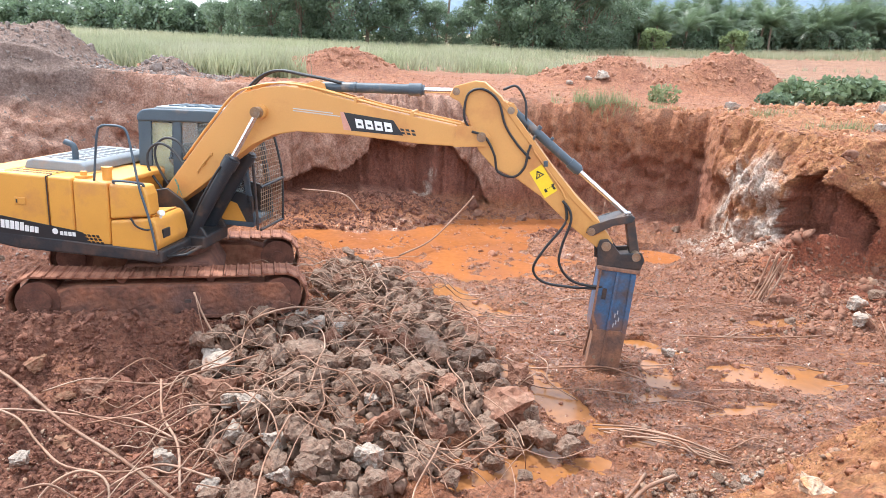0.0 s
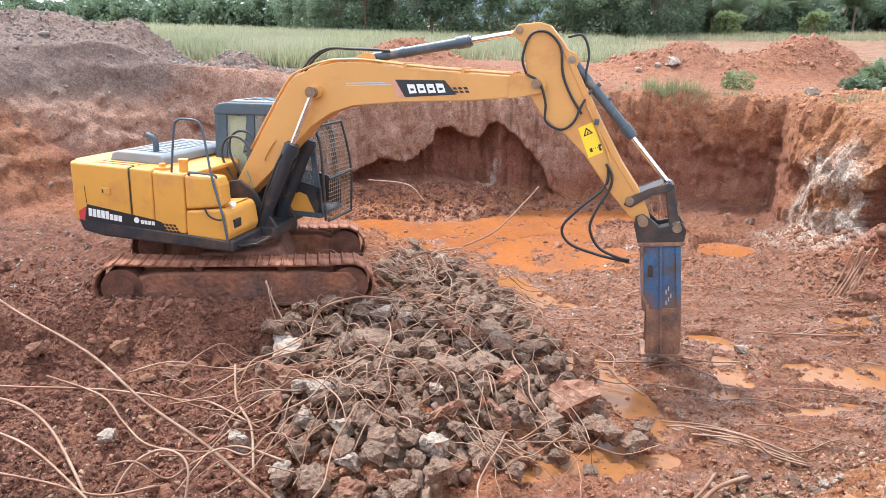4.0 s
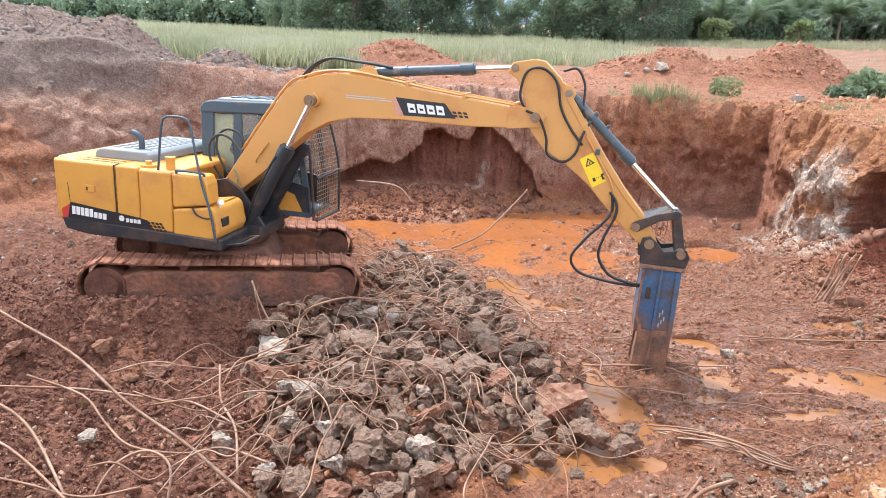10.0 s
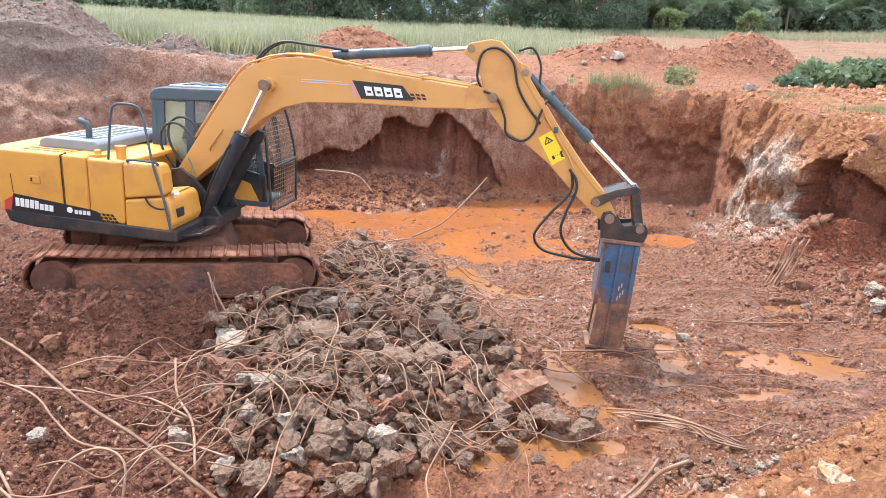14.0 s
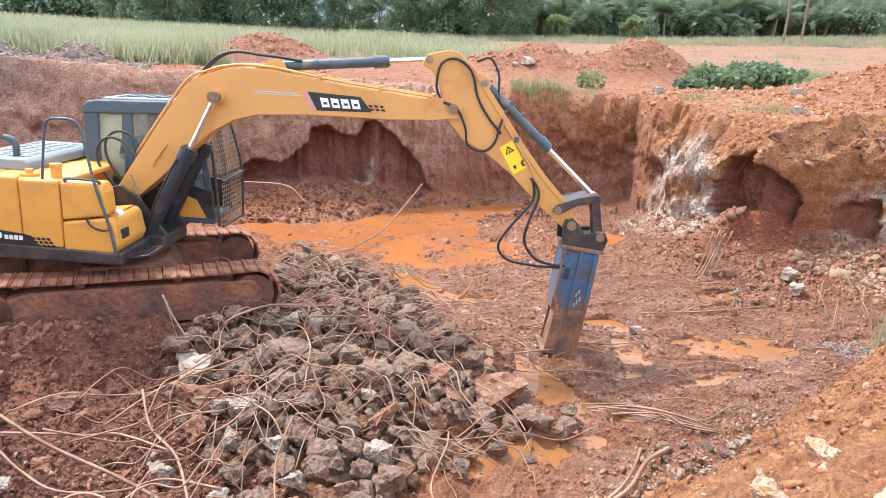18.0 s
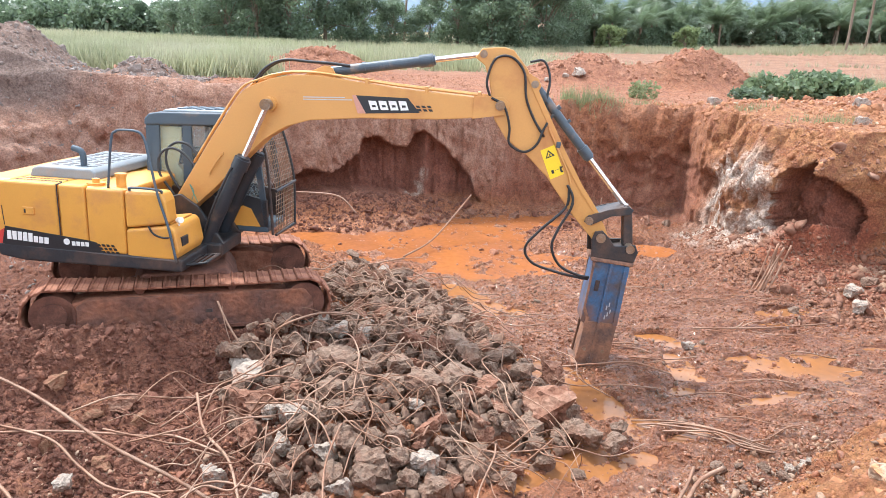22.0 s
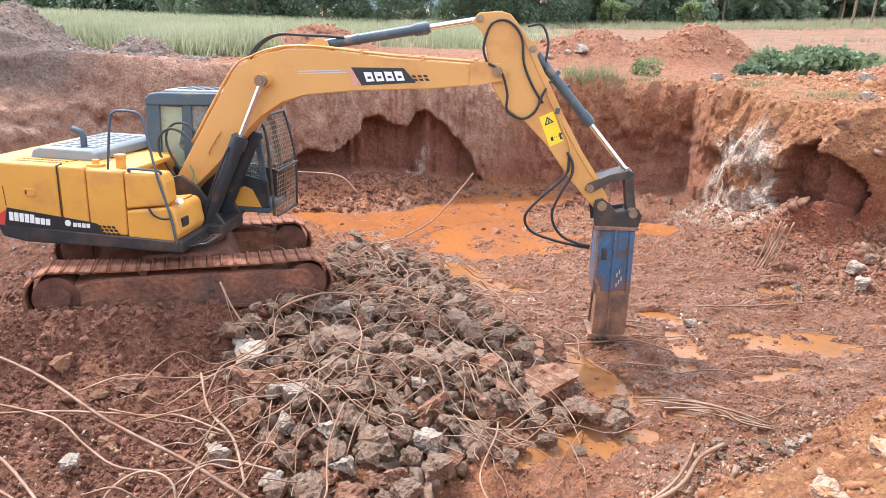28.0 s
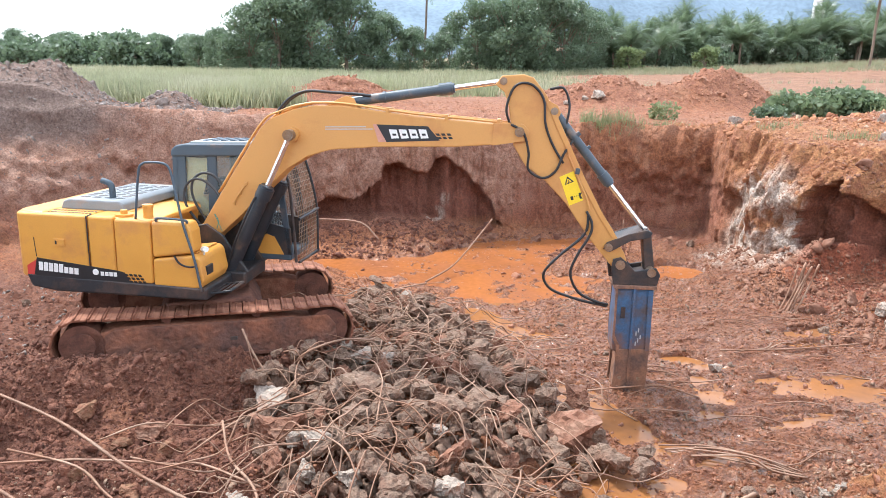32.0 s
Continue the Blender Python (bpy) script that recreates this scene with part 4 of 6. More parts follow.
for k in range(8):
    x0 = -1.82 + 0.071 * k
    s = 0.72 if k > 4 else 1
    part("stripe_mark", prism([(x0, 1.215 - 0.004 * k), (x0 + 0.055, 1.213 - 0.004 * k), (x0 + 0.062, 1.213 - 0.004 * k + 0.115 * s), (x0 + 0.007, 1.217 - 0.004 * k + 0.115 * s)], -1.230, -1.223, 0.0), WHITE, stripe)
part("stripe_emblem", rod((-1.02, -1.229, 1.235), (-1.02, -1.223, 1.235), 0.042, 16), WHITE, stripe)
for k in range(4):
    part("stripe_mark", block(-0.95 + 0.06 * k, -0.905 + 0.06 * k, -1.230, -1.223, 1.19, 1.245, 0.0), WHITE, stripe)
for r in range(3):
    for k in range(4):
        x0 = -0.62 + 0.062 * k + 0.03 * r
        part("stripe_dash", prism([(x0, 1.235 - 0.045 * r), (x0 + 0.036, 1.235 - 0.045 * r), (x0 + 0.052, 1.205 - 0.045 * r), (x0 + 0.016, 1.205 - 0.045 * r)], -1.226, -1.214, 0.0), BLACK, stripe)

# cab
CY0, CY1 = 0.38, 1.22
cab = upper("cab", block(-0.70, 1.12, CY0, CY1, 1.12, 1.22, 0.02), GREY_BLUE, "dark grey operator cab with framed windows and a barred front guard")
part("rear_wall", prism([(-0.74, 1.15), (-0.63, 1.15), (-0.60, 2.72), (-0.71, 2.72)], CY0, CY1, 0.02), GREY_BLUE, cab)
part("cab_roof", prism([(-0.72, 2.63), (0.72, 2.69), (0.78, 2.76), (0.70, 2.84), (0.5, 2.87), (-0.50, 2.83), (-0.64, 2.80), (-0.71, 2.73)], CY0 - 0.03, CY1 + 0.03, 0.03, 3), GREY_BLUE, cab)
part("roof_panel", prism([(-0.48, 2.832), (0.62, 2.868), (0.60, 2.90), (-0.42, 2.866)], CY0 + 0.06, CY1 - 0.06, 0.012), ROOFTOP, cab, "pale dusty roof panel")
for k in range(6):
    part("roof_rib", prism([(-0.28 + 0.14 * k, 2.873 + 0.0047 * k), (-0.20 + 0.14 * k, 2.875 + 0.0047 * k), (-0.20 + 0.14 * k, 2.888 + 0.0047 * k), (-0.28 + 0.14 * k, 2.886 + 0.0047 * k)], CY0 + 0.15, CY1 - 0.15, 0.0), GREY_BLUE, cab)
for ys in (CY0, CY1 - 0.05):
    part("side_sill", prism([(-0.64, 1.2), (1.13, 1.2), (1.10, 1.62), (0.6, 1.72), (-0.64, 1.75)], ys, ys + 0.05, 0.01), DARK, cab)
    part("front_pillar", prism([(1.05, 1.2), (1.14, 1.2), (0.98, 2.4), (0.76, 2.74), (0.66, 2.72), (0.89, 2.37)], ys, ys + 0.05, 0.01), GREY_BLUE, cab)
    part("rear_pillar", prism([(-0.66, 1.7), (-0.52, 1.7), (-0.50, 2.70), (-0.64, 2.70)], ys, ys + 0.05, 0.01), GREY_BLUE, cab)
    part("centre_pillar", prism([(-0.17, 1.7), (-0.02, 1.7), (-0.02, 2.7), (-0.15, 2.7)], ys, ys + 0.05, 0.01), GREY_BLUE, cab)
    g = part("window_pane", prism([(-0.54, 1.72), (-0.14, 1.72), (-0.14, 2.68), (-0.52, 2.68)], ys + 0.02, ys + 0.028, 0.0), GLASS, cab)
    g.visible_shadow = False
    g = part("window_pane", prism([(-0.04, 1.70), (1.06, 1.62), (0.92, 2.38), (0.70, 2.71), (-0.04, 2.68)], ys + 0.02, ys + 0.028, 0.0), GLASS, cab)
    g.visible_shadow = False
part("seat", add(prism([(-0.1, 1.6), (0.35, 1.58), (0.36, 1.70), (-0.05, 1.72)], 0.48, 0.95, 0.04), prism([(-0.12, 1.66), (0.0, 1.68), (-0.10, 2.30), (-0.22, 2.28)], 0.48, 0.95, 0.04)), DARK, cab)
part("sun_curtain", prism([(-0.53, 1.72), (-0.18, 1.70), (-0.16, 1.9), (-0.28, 2.05), (-0.22, 2.3), (-0.20, 2.62), (-0.53, 2.62)], CY0 + 0.08, CY0 + 0.09, 0.0), CREAM, cab, "cream cloth hung in the cab window")
part("lower_skirt", prism([(0.50, 1.21), (1.0, 1.21), (0.86, 1.48), (0.74, 1.52), (0.62, 1.46)], CY0 - 0.012, CY0 + 0.004, 0.0), YELLOW, cab)
guard = upper("front_guard", tube([(1.20, CY0 - 0.02, 1.10), (1.16, CY0 - 0.02, 1.7), (1.10, CY0 - 0.02, 2.3), (1.0, CY0 - 0.02, 2.55)], 0.022, 8), DARK, "black barred guard in front of the cab")


def guard_x(z):
    return 1.24 - 0.20 * max(0.0, (z - 1.7) / 0.9) ** 1.5


part("guard_post", tube([(guard_x(z) + 0.05, CY1 - 0.02, z) for z in (1.10, 1.5, 1.9, 2.3, 2.58)], 0.022, 8), DARK, guard)
part("guard_rail", tube([(guard_x(2.57), CY0, 2.57), (guard_x(2.57) + 0.04, CY1, 2.58)], 0.022, 8), DARK, guard)
part("guard_rail", tube([(guard_x(1.10), CY0, 1.10), (guard_x(1.1) + 0.05, CY1, 1.10)], 0.022, 8), DARK, guard)
part("guard_rail", tube([(guard_x(1.78) + 0.03, CY0 - 0.06, 1.78), (guard_x(1.78) + 0.06, CY1, 1.80)], 0.022, 8), DARK, guard)
for k in range(12):
    y = CY0 + (CY1 - CY0) * (k + 0.5) / 12
    part("guard_bar", tube([(guard_x(z) + 0.05 * (y - CY0), y, z) for z in (1.11, 1.5, 1.9, 2.25, 2.56)], 0.0065, 5, 2), STEEL, guard)
for k in range(22):
    z = 1.15 + 1.40 * k / 21
    part("guard_bar", tube([(guard_x(z) - 0.004, CY0, z), (guard_x(z) + 0.046, CY1, z)], 0.005, 5), STEEL, guard)
# hoses looped over the house in front of the cab
for dy, lift in ((0.02, 0.03), (-0.06, -0.05)):
    upper("hose", tube([(0.02 + dy, -0.1 + dy, 1.70), (-0.22 + dy, -0.05 + dy, 2.05 + lift), (-0.24 + dy, 0.0 + dy, 2.30 + lift), (-0.08 + dy, 0.02 + dy, 2.42 + lift), (0.14 + dy, 0.0 + dy, 2.34 + lift), (0.34, -0.12 + dy, 2.06)], 0.019, 8), RUBBER, "", True)
upper("cable", tube([(0.28, -0.35, 1.72), (0.34, -0.42, 1.85), (0.30, -0.45, 1.95), (0.38, -0.40, 1.70)], 0.005, 6), mat("teal_cable", (0.03, 0.25, 0.22), 0.5))

# boom, arm and breaker, drawn in the house's space at one posture
FOOT_PIN, TIP_PIN, END_PIN = Vector((0.048, 0, 1.599)), Vector((4.53, 0, 3.05)), Vector((6.215, 0, 1.525))
BOOM_UP = [(-0.05, 1.66), (0.56, 2.55), (0.97, 3.12), (1.10, 3.23), (1.44, 3.36), (1.75, 3.41), (2.15, 3.40), (3.11, 3.26), (4.2, 3.15)]
BOOM_LO = [(4.22, 2.88), (3.68, 2.85), (2.65, 2.85), (1.95, 2.81), (1.62, 2.72), (1.31, 2.54), (0.95, 2.22), (0.60, 1.88), (0.32, 1.64), (0.14, 1.50), (0.0, 1.49)]
boom = part("boom", prism(BOOM_UP + BOOM_LO, -0.20, 0.20, 0.014), YELLOW_ARM, excavator, "weathered yellow box-section boom")
for ys in (-0.22, 0.20):
    part("tip_plate", prism([(4.16, 2.87), (4.62, 2.93), (4.66, 3.06), (4.58, 3.15), (4.18, 3.17)], ys, ys + 0.02, 0.004), YELLOW_ARM, boom)
    part("foot_boss", rod((0.048, ys - 0.01, 1.6), (0.048, ys + 0.03, 1.6), 0.14, 22), YELLOW_ARM, boom)
for p, r, wdt in ((TIP_PIN, 0.065, 0.27), (Vector((1.42, 0, 3.02)), 0.075, 0.42), (FOOT_PIN, 0.09, 0.30)):
    part("pin", add(rod((p.x, -wdt, p.z), (p.x, wdt, p.z), r, 18), rod((p.x, -wdt - 0.015, p.z), (p.x, wdt + 0.015, p.z), r * 0.6, 14)), STEEL, boom)
for y in (-0.30, 0.20):
    part("cylinder_boss", rod((1.42, y, 3.02), (1.42, y + 0.10, 3.02), 0.10, 20), YELLOW_ARM, boom)
for ya, yb in ((-0.13, -0.10), (0.10, 0.13)):
    part("cylinder_ear", prism([(1.78, 3.36), (2.34, 3.36), (2.28, 3.50), (2.17, 3.535), (2.08, 3.50)], ya, yb, 0.006), YELLOW_ARM, boom)
for y, dz in ((-0.185, 0.034), (-0.13, 0.040), (0.13, 0.040), (0.185, 0.034)):
    pts = [(x - 0.5 * dz, y, z + dz) for x, z in [(0.30, 2.17), (0.56, 2.55), (0.78, 2.86), (0.95, 3.09), (1.10, 3.235), (1.26, 3.295), (1.44, 3.36), (1.60, 3.39), (1.75, 3.41), (2.15, 3.40), (2.6, 3.335), (3.11, 3.26), (3.7, 3.20), (4.2, 3.15), (4.42, 3.12)]]
    part("oil_pipe", tube(pts, 0.014, 8, 2), YELLOW_ARM, boom, "", True)
for x, z in ((2.75, 3.29), (3.55, 3.195), (4.25, 3.13)):
    part("pipe_clamp", block(x - 0.025, x + 0.025, -0.205, 0.205, z, z + 0.085, 0.008), YELLOW_ARM, boom)
grip = part("boom_grip", tube([(0.50, -0.215, 2.05), (0.60, -0.235, 2.19), (0.70, -0.215, 2.33)], 0.013, 6), YELLOW_ARM, boom)
for q in (0.0, 0.5, 1.0):
    part("grip_foot", block(0.485 + 0.2 * q, 0.525 + 0.2 * q, -0.225, -0.198, 2.03 + 0.28 * q, 2.075 + 0.28 * q, 0.004), YELLOW_ARM, grip)
logo = part("logo_plate", prism([(2.55, 3.155), (2.72, 2.915), (3.46, 2.935), (3.30, 3.125)], -0.2045, -0.198, 0.0), BLACK, boom, "black slanted decal with white block marks")
part("logo_edge", prism([(2.55, 3.155), (2.60, 3.154), (2.73, 2.917), (2.62, 2.915)], -0.2065, -0.203, 0.0), FADED, logo)
for k in range(4):
    x0 = 2.77 + 0.135 * k
    part("logo_mark", prism([(x0 + 0.03, 2.962), (x0 + 0.135, 2.967), (x0 + 0.10, 3.082), (x0 - 0.005, 3.087)], -0.2065, -0.203, 0.0), WHITE, logo)
    part("logo_gap", prism([(x0 + 0.05, 3.0), (x0 + 0.10, 3.002), (x0 + 0.09, 3.03), (x0 + 0.04, 3.03)], -0.2085, -0.205, 0.0), BLACK, logo)
for r in range(2):
    for k in range(3):
        x0 = 3.42 + 0.075 * k + 0.02 * r
        part("logo_dash", prism([(x0, 3.0 - 0.045 * r), (x0 + 0.05, 3.0 - 0.045 * r), (x0 + 0.03, 3.03 - 0.045 * r), (x0 - 0.02, 3.03 - 0.045 * r)], -0.2045, -0.198, 0.0), BLACK, boom)
for k in range(2):
    part("faint_mark", block(1.88, 2.55 - 0.1 * k, -0.203, -0.199, 3.085 + 0.03 * k, 3.097 + 0.03 * k, 0.0), ROOFTOP, boom)
for dy in (-0.06, 0.06):
    part("hose", tube([(1.15, dy, 3.30), (1.35, dy, 3.50), (1.60, dy, 3.60), (1.95, dy, 3.58), (2.25, dy, 3.56), (2.50, dy, 3.53)], 0.019, 8), RUBBER, boom, "", True)

arm = part("arm", prism([(4.10, 3.60), (4.17, 3.73), (4.45, 3.79), (4.58, 3.77), (4.80, 3.57), (5.0, 3.26), (5.43, 2.66), (5.77, 2.22), (6.11, 1.84), (6.24, 1.69), (6.32, 1.55), (6.27, 1.43), (6.15, 1.44), (5.74, 1.79), (5.33, 2.21), (5.0, 2.46), (4.69, 2.62), (4.48, 2.86), (4.33, 3.34), (4.24, 3.52)], -0.165, 0.165, 0.012),
           YELLOW_ARM, excavator, "yellow dipper arm with a warning decal")
part("arm_flange", prism([(4.85, 3.52), (5.05, 3.24), (5.48, 2.63), (5.82, 2.19), (6.14, 1.84), (6.09, 1.81), (5.77, 2.15), (5.43, 2.58), (5.0, 3.19), (4.8, 3.48)], -0.182, 0.182, 0.004), YELLOW_ARM, arm)
for p, r, wdt in ((Vector((4.2, 0, 3.66)), 0.05, 0.19), (Vector((4.93, 0, 3.39)), 0.05, 0.19), (Vector((6.01, 0, 1.73)), 0.055, 0.24), (END_PIN, 0.06, 0.24)):
    part("pin", add(rod((p.x, -wdt, p.z), (p.x, wdt, p.z), r, 18), rod((p.x, -wdt - 0.014, p.z), (p.x, wdt + 0.014, p.z), r * 0.6, 14)), STEEL, arm)
for ya, yb in ((-0.165, -0.12), (0.12, 0.165)):
    part("cylinder_ear", prism([(4.80, 3.52), (4.98, 3.26), (5.02, 3.38), (4.96, 3.47)], ya, yb, 0.004), YELLOW_ARM, arm)
decal = part("warning_decal", prism([(5.17, 2.55), (5.34, 2.66), (5.55, 2.30), (5.38, 2.19)], -0.1695, -0.164, 0.0), SIGN, arm, "bright yellow warning decal with black symbols")
part("decal_symbol", prism([(5.268, 2.578), (5.262, 2.452), (5.374, 2.524)], -0.1715, -0.169, 0.0), BLACK, decal)
part("decal_symbol", prism([(5.281, 2.550), (5.279, 2.479), (5.343, 2.520)], -0.1735, -0.171, 0.0), SIGN, decal)
part("decal_symbol", prism([(5.288, 2.535), (5.300, 2.510), (5.296, 2.492), (5.312, 2.503), (5.316, 2.522), (5.303, 2.530)], -0.1755, -0.173, 0.0), BLACK, decal)
part("decal_symbol", prism([(5.365, 2.31), (5.395, 2.33), (5.42, 2.285), (5.39, 2.268)], -0.1715, -0.169, 0.0), BLACK, decal)
for k in range(3):
    part("decal_symbol", block(5.415 + 0.022 * k, 5.427 + 0.022 * k, -0.1715, -0.164, 2.32 + 0.012 * k, 2.332 + 0.012 * k, 0.0), BLACK, decal)
part("decal_symbol", prism([(5.465, 2.385), (5.51, 2.40), (5.50, 2.36), (5.535, 2.32), (5.50, 2.31), (5.48, 2.345)], -0.1715, -0.169, 0.0), BLACK, decal)
# hoses on the arm, and the loop that hangs to the breaker
part("hose", tube([(4.38, -0.17, 3.13), (4.30, -0.20, 3.33), (4.36, -0.20, 3.62), (4.56, -0.20, 3.68), (4.76, -0.19, 3.52), (4.85, -0.19, 3.20), (5.0, -0.19, 2.95), (5.18, -0.19, 2.74)], 0.017, 8), RUBBER, arm, "", True)
part("hose", tube([(4.40, -0.24, 3.13), (4.58, -0.24, 3.05), (4.70, -0.22, 2.80), (4.74, -0.21, 2.58), (4.95, -0.20, 2.50), (5.10, -0.20, 2.62), (5.16, -0.19, 2.85), (5.25, -0.12, 3.05)], 0.017, 8), RUBBER, arm, "", True)
part("hose", tube([(4.82, -0.02, 3.66), (5.0, -0.02, 3.70), (5.12, -0.02, 3.50), (5.13, -0.04, 3.25), (5.16, -0.06, 3.05)], 0.017, 8), RUBBER, arm, "", True)
part("oil_pipe", tube([(5.22, -0.185, 2.86), (5.40, -0.185, 2.60), (5.58, -0.185, 2.34), (5.66, -0.185, 2.18)], 0.014, 8), YELLOW_ARM, arm)
part("valve_block", block(5.36, 5.42, -0.21, -0.165, 2.63, 2.71, 0.01), CYL, arm)
part("hose", tube([(5.62, -0.20, 2.16), (5.72, -0.21, 2.02), (5.73, -0.22, 1.85), (5.62, -0.24, 1.55), (5.58, -0.25, 1.28), (5.74, -0.24, 1.04), (6.0, -0.23, 0.95), (6.18, -0.20, 0.93)], 0.019, 8), RUBBER, arm, "", True)
part("hose", tube([(5.66, -0.16, 2.12), (5.66, -0.20, 1.85), (5.38, -0.26, 1.50), (5.22, -0.27, 1.22), (5.35, -0.26, 1.02), (5.70, -0.24, 0.94), (6.0, -0.21, 0.91), (6.18, -0.18, 0.90)], 0.019, 8), RUBBER, arm, "", True)

breaker = part("breaker", prism([(6.20, 1.20), (6.69, 1.21), (6.70, 0.30), (6.28, 0.24), (6.19, 0.28), (6.185, 0.46)], -0.215, 0.215, 0.012), BLUE, excavator, "worn blue hydraulic breaker housing with mud on it")
part("mount_bracket", prism([(6.12, 1.60), (6.22, 1.63), (6.32, 1.55), (6.42, 1.44), (6.58, 1.47), (6.70, 1.50), (6.76, 1.40), (6.73, 1.25), (6.14, 1.24), (6.10, 1.48)], -0.24, -0.20, 0.01), DARK, breaker)
part("mount_bracket", prism([(6.12, 1.60), (6.22, 1.63), (6.32, 1.55), (6.42, 1.44), (6.58, 1.47), (6.70, 1.50), (6.76, 1.40), (6.73, 1.25), (6.14, 1.24), (6.10, 1.48)], 0.20, 0.24, 0.01), DARK, breaker)
part("mount_web", prism([(6.3, 1.50), (6.44, 1.38), (6.6, 1.42), (6.6, 1.26), (6.28, 1.26)], -0.20, 0.20, 0.01), DARK, breaker)
part("mount_plate", block(6.15, 6.73, -0.26, 0.26, 1.19, 1.245, 0.01), RUST, breaker)
part("pin", rod((6.64, -0.26, 1.43), (6.64, 0.26, 1.43), 0.06, 18), STEEL, breaker)
part("pin", rod((6.215, -0.265, 1.525), (6.215, 0.265, 1.525), 0.065, 18), STEEL, breaker)
for ys in (-0.235, 0.215):
    part("lower_housing", prism([(6.26, 0.30), (6.70, 0.32), (6.69, -0.30), (6.66, -0.36), (6.24, -0.37), (6.22, -0.32)], ys, ys + 0.02, 0.004), RUST, breaker)
    part("side_rib", prism([(6.42, 1.19), (6.455, 1.19), (6.455, 0.31), (6.42, 0.31)], ys - 0.022, ys + 0.04, 0.004), BLUE, breaker)
    part("side_rib", prism([(6.42, 0.305), (6.455, 0.305), (6.455, -0.34), (6.42, -0.34)], ys - 0.022, ys + 0.04, 0.004), RUST, breaker)
    part("edge_rib", prism([(6.62, 1.18), (6.69, 1.18), (6.70, 0.30), (6.64, 0.30)], ys - 0.012, ys + 0.03, 0.004), BLUE, breaker)
    part("side_slot", block(6.275, 6.335, ys - 0.003, ys + 0.023, 0.76, 0.92, 0.006), DARK, breaker)
    for bx in (6.32, 6.58):
        part("bolt", rod((bx, ys - 0.02, -0.12), (bx, ys + 0.04, -0.12), 0.025, 8), STEEL, breaker)
part("lower_body", prism([(6.28, 0.28), (6.69, 0.30), (6.68, -0.33), (6.25, -0.33)], -0.20, 0.20, 0.01), RUST, breaker)
for ys in (-0.243, 0.215):
    part("front_edge", prism([(6.185, 1.18), (6.215, 1.18), (6.215, 0.50), (6.29, 0.36), (6.27, -0.34), (6.235, -0.34), (6.245, 0.33), (6.185, 0.47)], ys, ys + 0.028, 0.004), RUST, breaker, "worn rusty front edge")
    for bx in (6.30, 6.40, 6.52, 6.62):
        part("foot_claw", prism([(bx - 0.02, -0.345), (bx + 0.02, -0.345), (bx + 0.012, -0.24), (bx - 0.012, -0.24)], ys - 0.012, ys + 0.012, 0.003), RUST, breaker)
part("foot_plate", block(6.17, 6.73, -0.27, 0.27, -0.39, -0.345, 0.006), RUST, breaker)
for k in range(5):
    part("worn_mark", block(6.50 + 0.03 * (k % 3), 6.515 + 0.03 * (k % 3), -0.2195, -0.214, 0.36 + 0.05 * k, 0.42 + 0.05 * k, 0.0), ROOFTOP, breaker)
part("chisel", rod((6.46, 0, -0.36), (6.46, 0, -0.80), 0.062, 18, 0.05), STEEL, breaker)

# cylinders: barrel and rod lie along +x from their own pin
def barrel(length, r, gland):
    bm = rod((0.05, 0, 0), (length, 0, 0), r, 24)
    add(bm, rod((length - gland, 0, 0), (length + 0.02, 0, 0), r * 1.25, 24))
    add(bm, rod((length + 0.02, 0, 0), (length + 0.05, 0, 0), r * 1.0, 24))
    add(bm, rod((0, -r * 0.9, 0), (0, r * 0.9, 0), r * 0.95, 18))
    return bm


def piston(length, r):
    bm = rod((0.06, 0, 0), (length, 0, 0), r, 20)
    add(bm, rod((0, -r * 1.5, 0), (0, r * 1.5, 0), r * 1.7, 18))
    return bm


boom_barrels = [part("boom_cylinder", barrel(1.38, 0.092, 0.14), BARREL, excavator, "dark mud-stained boom cylinder", False) for _ in range(2)]
boom_rods = [part("boom_cylinder_rod", piston(1.5, 0.04), CHROME, excavator, "chrome piston rod") for _ in range(2)]
for b in boom_barrels:
    part("cylinder_hose", tube([(0.2, -0.09, 0.05), (0.6, -0.10, 0.08), (1.1, -0.09, 0.08), (1.34, -0.06, 0.06)], 0.016, 6), RUBBER, b)
    part("cylinder_band", rod((0.75, 0, 0), (0.80, 0, 0), 0.088, 20), DARK, b)
arm_barrel = part("arm_cylinder", barrel(1.42, 0.068, 0.16), CYL, excavator, "dark grey arm cylinder")
part("cylinder_band", rod((0.48, 0, 0), (0.52, 0, 0), 0.078, 20), CYL, arm_barrel)
arm_rod = part("arm_cylinder_rod", piston(1.5, 0.038), CHROME, excavator, "chrome piston rod")
tool_barrel = part("breaker_cylinder", barrel(1.22, 0.062, 0.14), CYL, excavator, "dark grey breaker cylinder with chipped paint")
part("cylinder_port", block(0.42, 0.48, -0.04, 0.04, 0.05, 0.10, 0.006), CYL, tool_barrel)
part("cylinder_port", block(0.66, 0.70, -0.03, 0.03, 0.05, 0.10, 0.006), CYL, tool_barrel)
tool_rod = part("breaker_cylinder_rod", piston(1.3, 0.034), CHROME, excavator, "chrome piston rod")
LINK1, NODE, LINK2 = Vector((6.01, 0, 1.73)), Vector((6.52, 0, 1.95)), Vector((6.64, 0, 1.43))
d1, d2 = (NODE - LINK1).length, (NODE - LINK2).length
link_a = bmesh.new()
